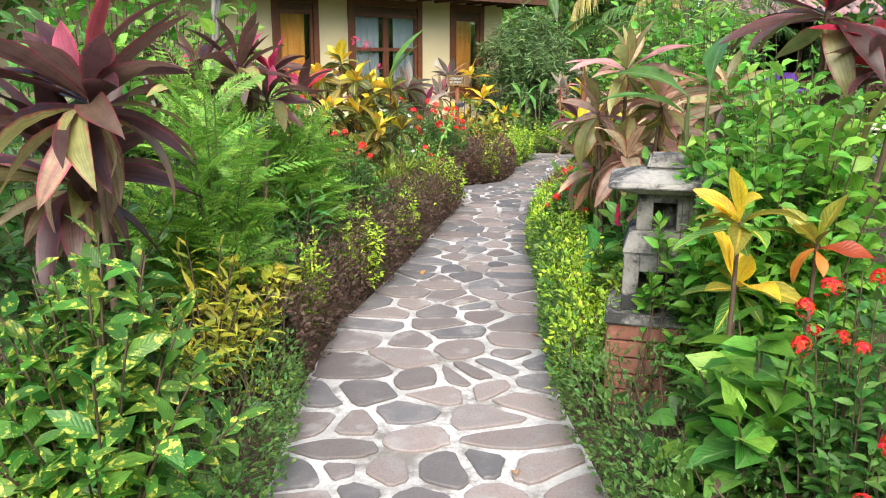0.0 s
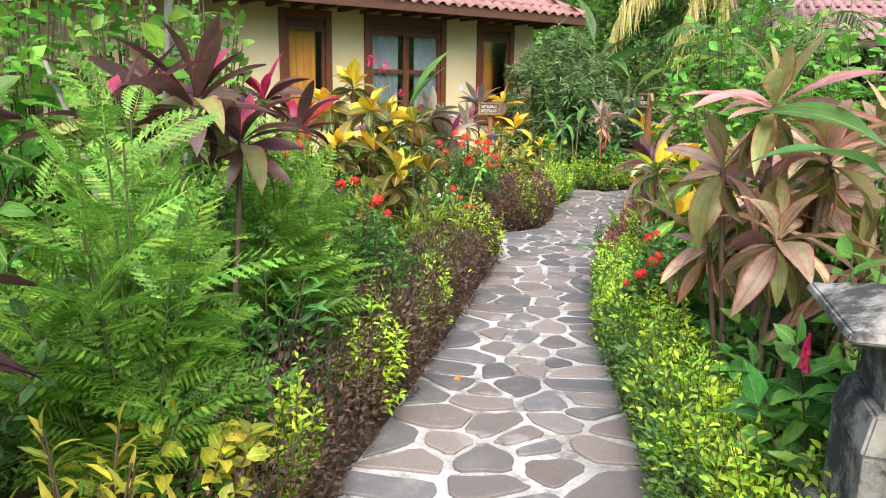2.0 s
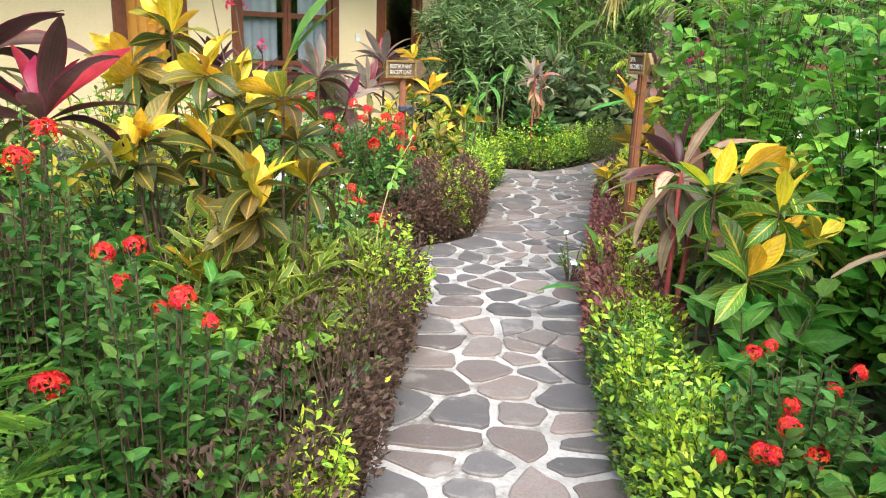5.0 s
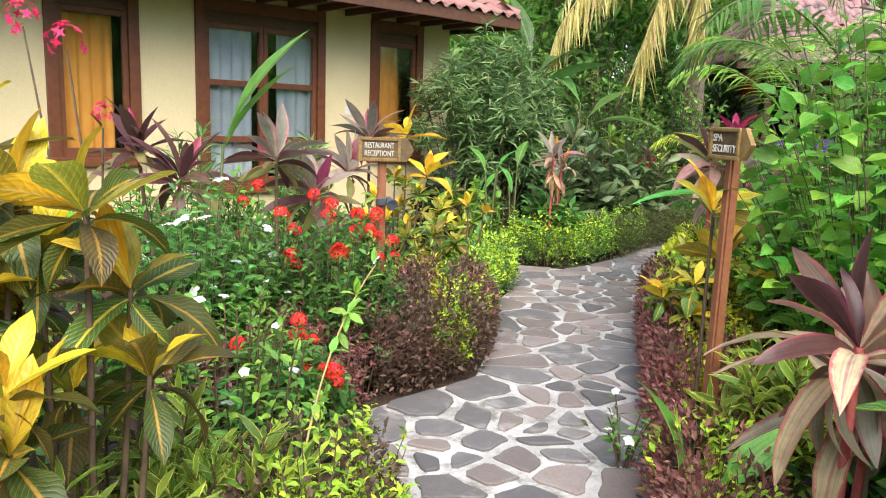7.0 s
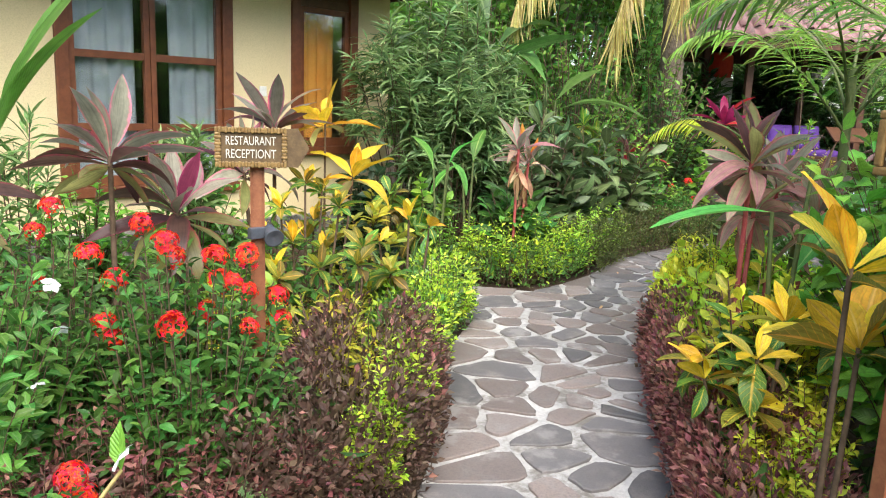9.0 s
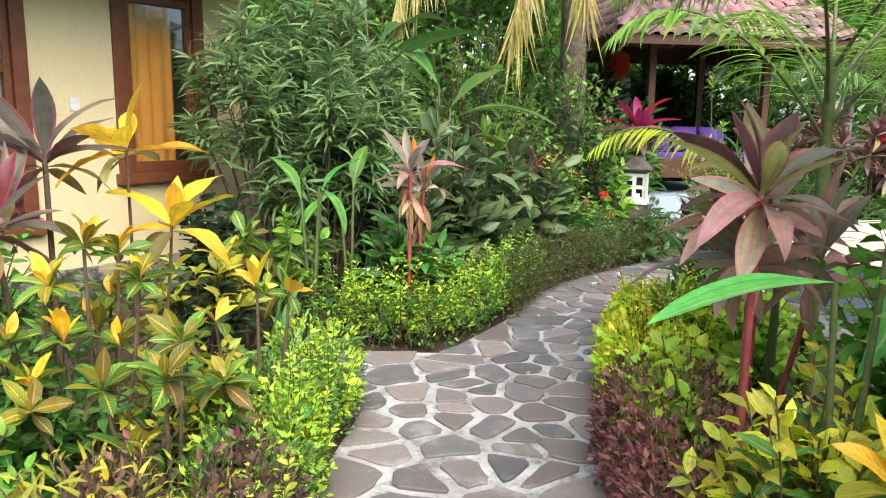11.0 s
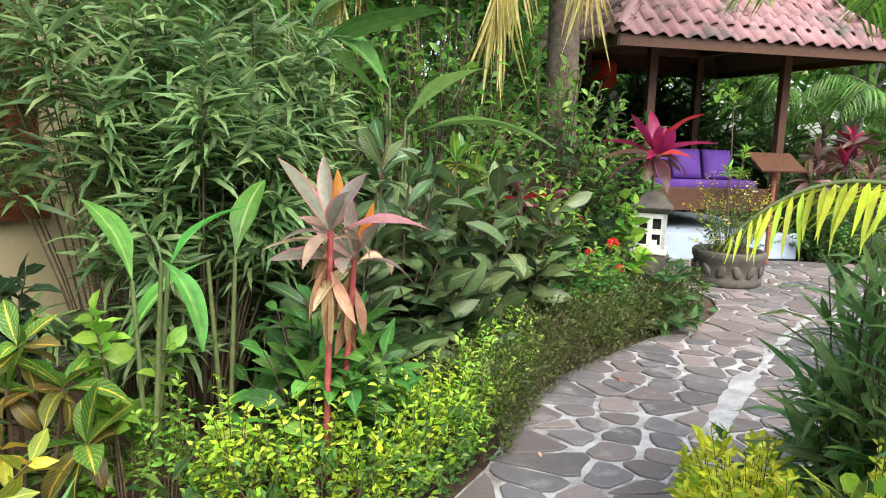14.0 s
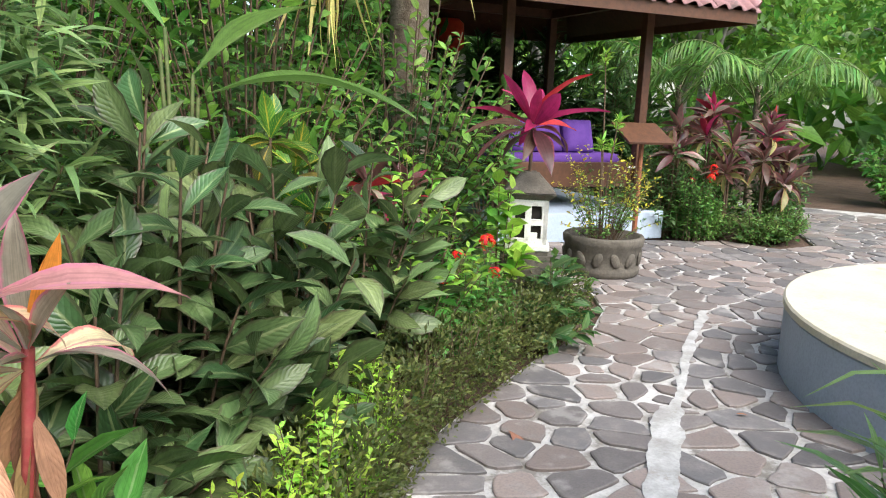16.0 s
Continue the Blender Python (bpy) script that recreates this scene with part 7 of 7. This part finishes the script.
for x, y, h, s in ((6.5, 23.2, 3.0, 0.9), (9.3, 22.3, 3.1, 0.8), (10.0, 21.9, 3.0, 0.8), (10.8, 21.0, 2.6, 0.9), (6.2, 20.6, 2.0, 0.6), (8.4, 24.0, 3.4, 1.2), (7.35, 20.9, 2.5, 0.6), (8.4, 22.6, 2.9, 0.7), (9.6, 22.4, 2.9, 0.8)):
    twig_plant("philodendron", x, y, "dark glossy long-leaved thicket behind the pavilion", "shrub", RT, 90, h, (s, s), 18, 0.4, LANCE, "broad_dark", low=0.3, group="thicket behind the pavilion", stem_r=0.01)
for x, y, h, s in ((3.9, 19.2, 4.2, 1.2), (5.7, 20.6, 4.2, 1.1), (2.6, 19.0, 4.0, 1.1), (6.6, 21.6, 3.8, 0.9)):
    twig_plant("shrub", x, y, "tall leafy green thicket far behind the bed", "shrub", RT, 120, h, (s, s), 24, 0.22, OVAL, "broad", low=0.2, group="tall thicket behind the garden", stem_r=0.012)
for x, y in ((12.0, 19.3), (11.6, 20.4)):
    p3 = thing("areca_palm", x, y, 0, "areca palm with fine green fronds by the plaza", "palm")
    for k in range(10):
        a = k * 2.4
        frond(p3, (0, 0, 1.5 + 0.04 * k), (math.cos(a), math.sin(a)), 1.9, 0.8, "frond_green", RT, 34, 0.5, 0.75, 0.6)
    V, F = tubes([(np.array([[0.03, 0, 0], [0, 0, 1.95]]), 0.06, 0.04)], 8)
    link_mesh("stem", raw_mesh("stem", V, F), M["bark"], p3)
# far wood all round
P, ang = [], RT.uniform(0, 2 * np.pi, 42000)
rad = RT.uniform(24, 38, 42000)
zz = RT.uniform(0, 1, 42000) ** 0.8 * (6.5 + 2.5 * np.sin(ang * 9) + 1.5 * np.sin(ang * 23 + 1))
wood = scatter("woodland", WIDE2, np.stack([2 + rad * np.cos(ang), 10 + rad * np.sin(ang), zz], 1), RT.normal(0, 1, (42000, 3)) + [0, 0, 0.2], RT.uniform(0.5, 1.2, 42000), RT, M["tree"], None)
tagged(wood, "green woodland closing the view around the garden", "woodland", kind="stuff")

# leafy ground cover between the plants
n = 52000
q = np.stack([RT.uniform(-3.2, 13.5, n), RT.uniform(0.3, 21.5, n)], 1)
keep = []
for i in range(n):
    p = q[i]
    if not inside(p, PAVED):
        g = edge_gap(p, PAVED)[0]
        hx = (p[0] + 2.94) * -0.592 + (p[1] - 13.47) * 0.806
        if 0.08 < g < 3.0 and hx < -0.05 and math.hypot(p[0] - FOUNT[0], p[1] - FOUNT[1]) > FOUNT[2] + 0.1:
            keep.append(i)
q = q[keep]
n = len(q)
P = np.concatenate([q, (RT.rand(n, 1) ** 1.5) * 0.3], 1)
for nm, sel, mt in (("ground_cover", RT.rand(n) < 0.6, "hedge_green"), ("ground_cover", None, "broad_dark")):
    if sel is not None:
        first = sel
    use = first if sel is not None else ~first
    gc = scatter(nm, WIDE2, P[use], RT.normal(0, 1, (int(use.sum()), 3)) * [1, 1, 0.5] + [0, 0, 0.4], RT.uniform(0.06, 0.14, int(use.sum())), RT, M[mt], None, 0.5)
    tagged(gc, "low green leaves covering the soil between plants", "ground cover", kind="stuff")
for x, y, h in ((12.6, 21.2, 1.3), (14.0, 22.3, 1.5), (15.6, 22.8, 1.4), (16.8, 19.5, 1.5), (15.5, 17.6, 1.2)):
    twig_plant("shrub", x, y, "green shrub beyond the plaza", "shrub", RT, 70, h, (1.0, 0.9), 16, 0.18, OVAL, "broad", low=0.15, group="shrubs beyond the plaza")

# ---- flagstones ----
cells = flagstones()
cells.sort(key=lambda c: abs(c[0][1] - 8.0) + (4 if c[0][0] > 6 else 0))
rest_v, rest_f = [], []
for k, (c, P, top, tilt) in enumerate(cells):
    if k < 300:
        V, F = stone_mesh(P, top, tilt)
        me = bpy.data.meshes.new("stone")
        me.from_pydata([tuple(v) for v in V], [], F)
        me.materials.append(M["stone"])
        ob = new("stone", me)
        ob.parent = pavement
        ob.location = (c[0], c[1], 0)
    else:
        V, F = stone_mesh(P, top, tilt, c)
        b = len(rest_v)
        rest_v += [tuple(v) for v in V]
        rest_f += [tuple(i + b for i in f) for f in F]
me = bpy.data.meshes.new("stones")
me.from_pydata(rest_v, [], rest_f)
rest = link_mesh("stones", me, M["stone"], pavement)
rest["kind"] = "stuff"
# white cement strip across the plaza
line = along([(4.08, 13.94), (4.35, 14.15), (4.67, 14.42), (5.1, 14.75), (5.4, 14.95), (5.75, 15.22), (6.3, 15.6), (7.0, 16.05)], 0.03)
T = unit(np.gradient(line, axis=0))
Nn = np.stack([-T[:, 1], T[:, 0]], 1)
V, F = [], []
for i, (p, q) in enumerate(zip(line, Nn)):
    w = 0.05 + 0.035 * noise.noise((p[0] * 5, p[1] * 5, 0)) + 0.012 * noise.noise((p[0] * 17, p[1] * 17, 3)) + (0.03 if i < 48 else -0.02)
    w2 = 0.05 + 0.035 * noise.noise((p[0] * 5, p[1] * 5, 7)) + 0.012 * noise.noise((p[0] * 17, p[1] * 17, 5)) - (0 if i < 48 else 0.02)
    V += [(*(p + q * w), 0.011), (*(p - q * w2), 0.011)]
    if i:
        F.append((2 * i - 2, 2 * i - 1, 2 * i + 1, 2 * i))
st = link_mesh("cement_patch", raw_mesh("cement_patch", V, F), M["white_cement"], None)
tagged(st, "white cement patch running along the paving", "cement patch", kind="structure")

# fallen leaves on the stones
RF = np.random.RandomState(9)
for x, y, mt, s in ((0.28, 2.55, "dead", 0.11), (-0.13, 5.47, "cord_orange", 0.09), (4.24, 15.0, "dead", 0.16), (0.5, 4.1, "dead", 0.06), (1.2, 9.4, "croton_low", 0.07), (2.6, 12.9, "dead", 0.07), (5.4, 14.6, "dead", 0.06), (6.3, 15.9, "croton_gold", 0.06), (3.2, 14.1, "dead", 0.05)):
    shp = "croton%d" % RF.randint(0, 3)
    V, F, U = LEAF_MESH[shp]
    me = raw_mesh("fallen_leaf", V * s, F, U)
    me.materials.append(M[mt])
    ob = new("fallen_leaf", me)
    ob.matrix_world = pose(x, y, 0.019, RF.normal(0, 4), RF.normal(0, 6), RF.uniform(0, 360))
    tagged(ob, "curled fallen leaf lying on the flagstones", "leaf", "fallen leaves on the path")
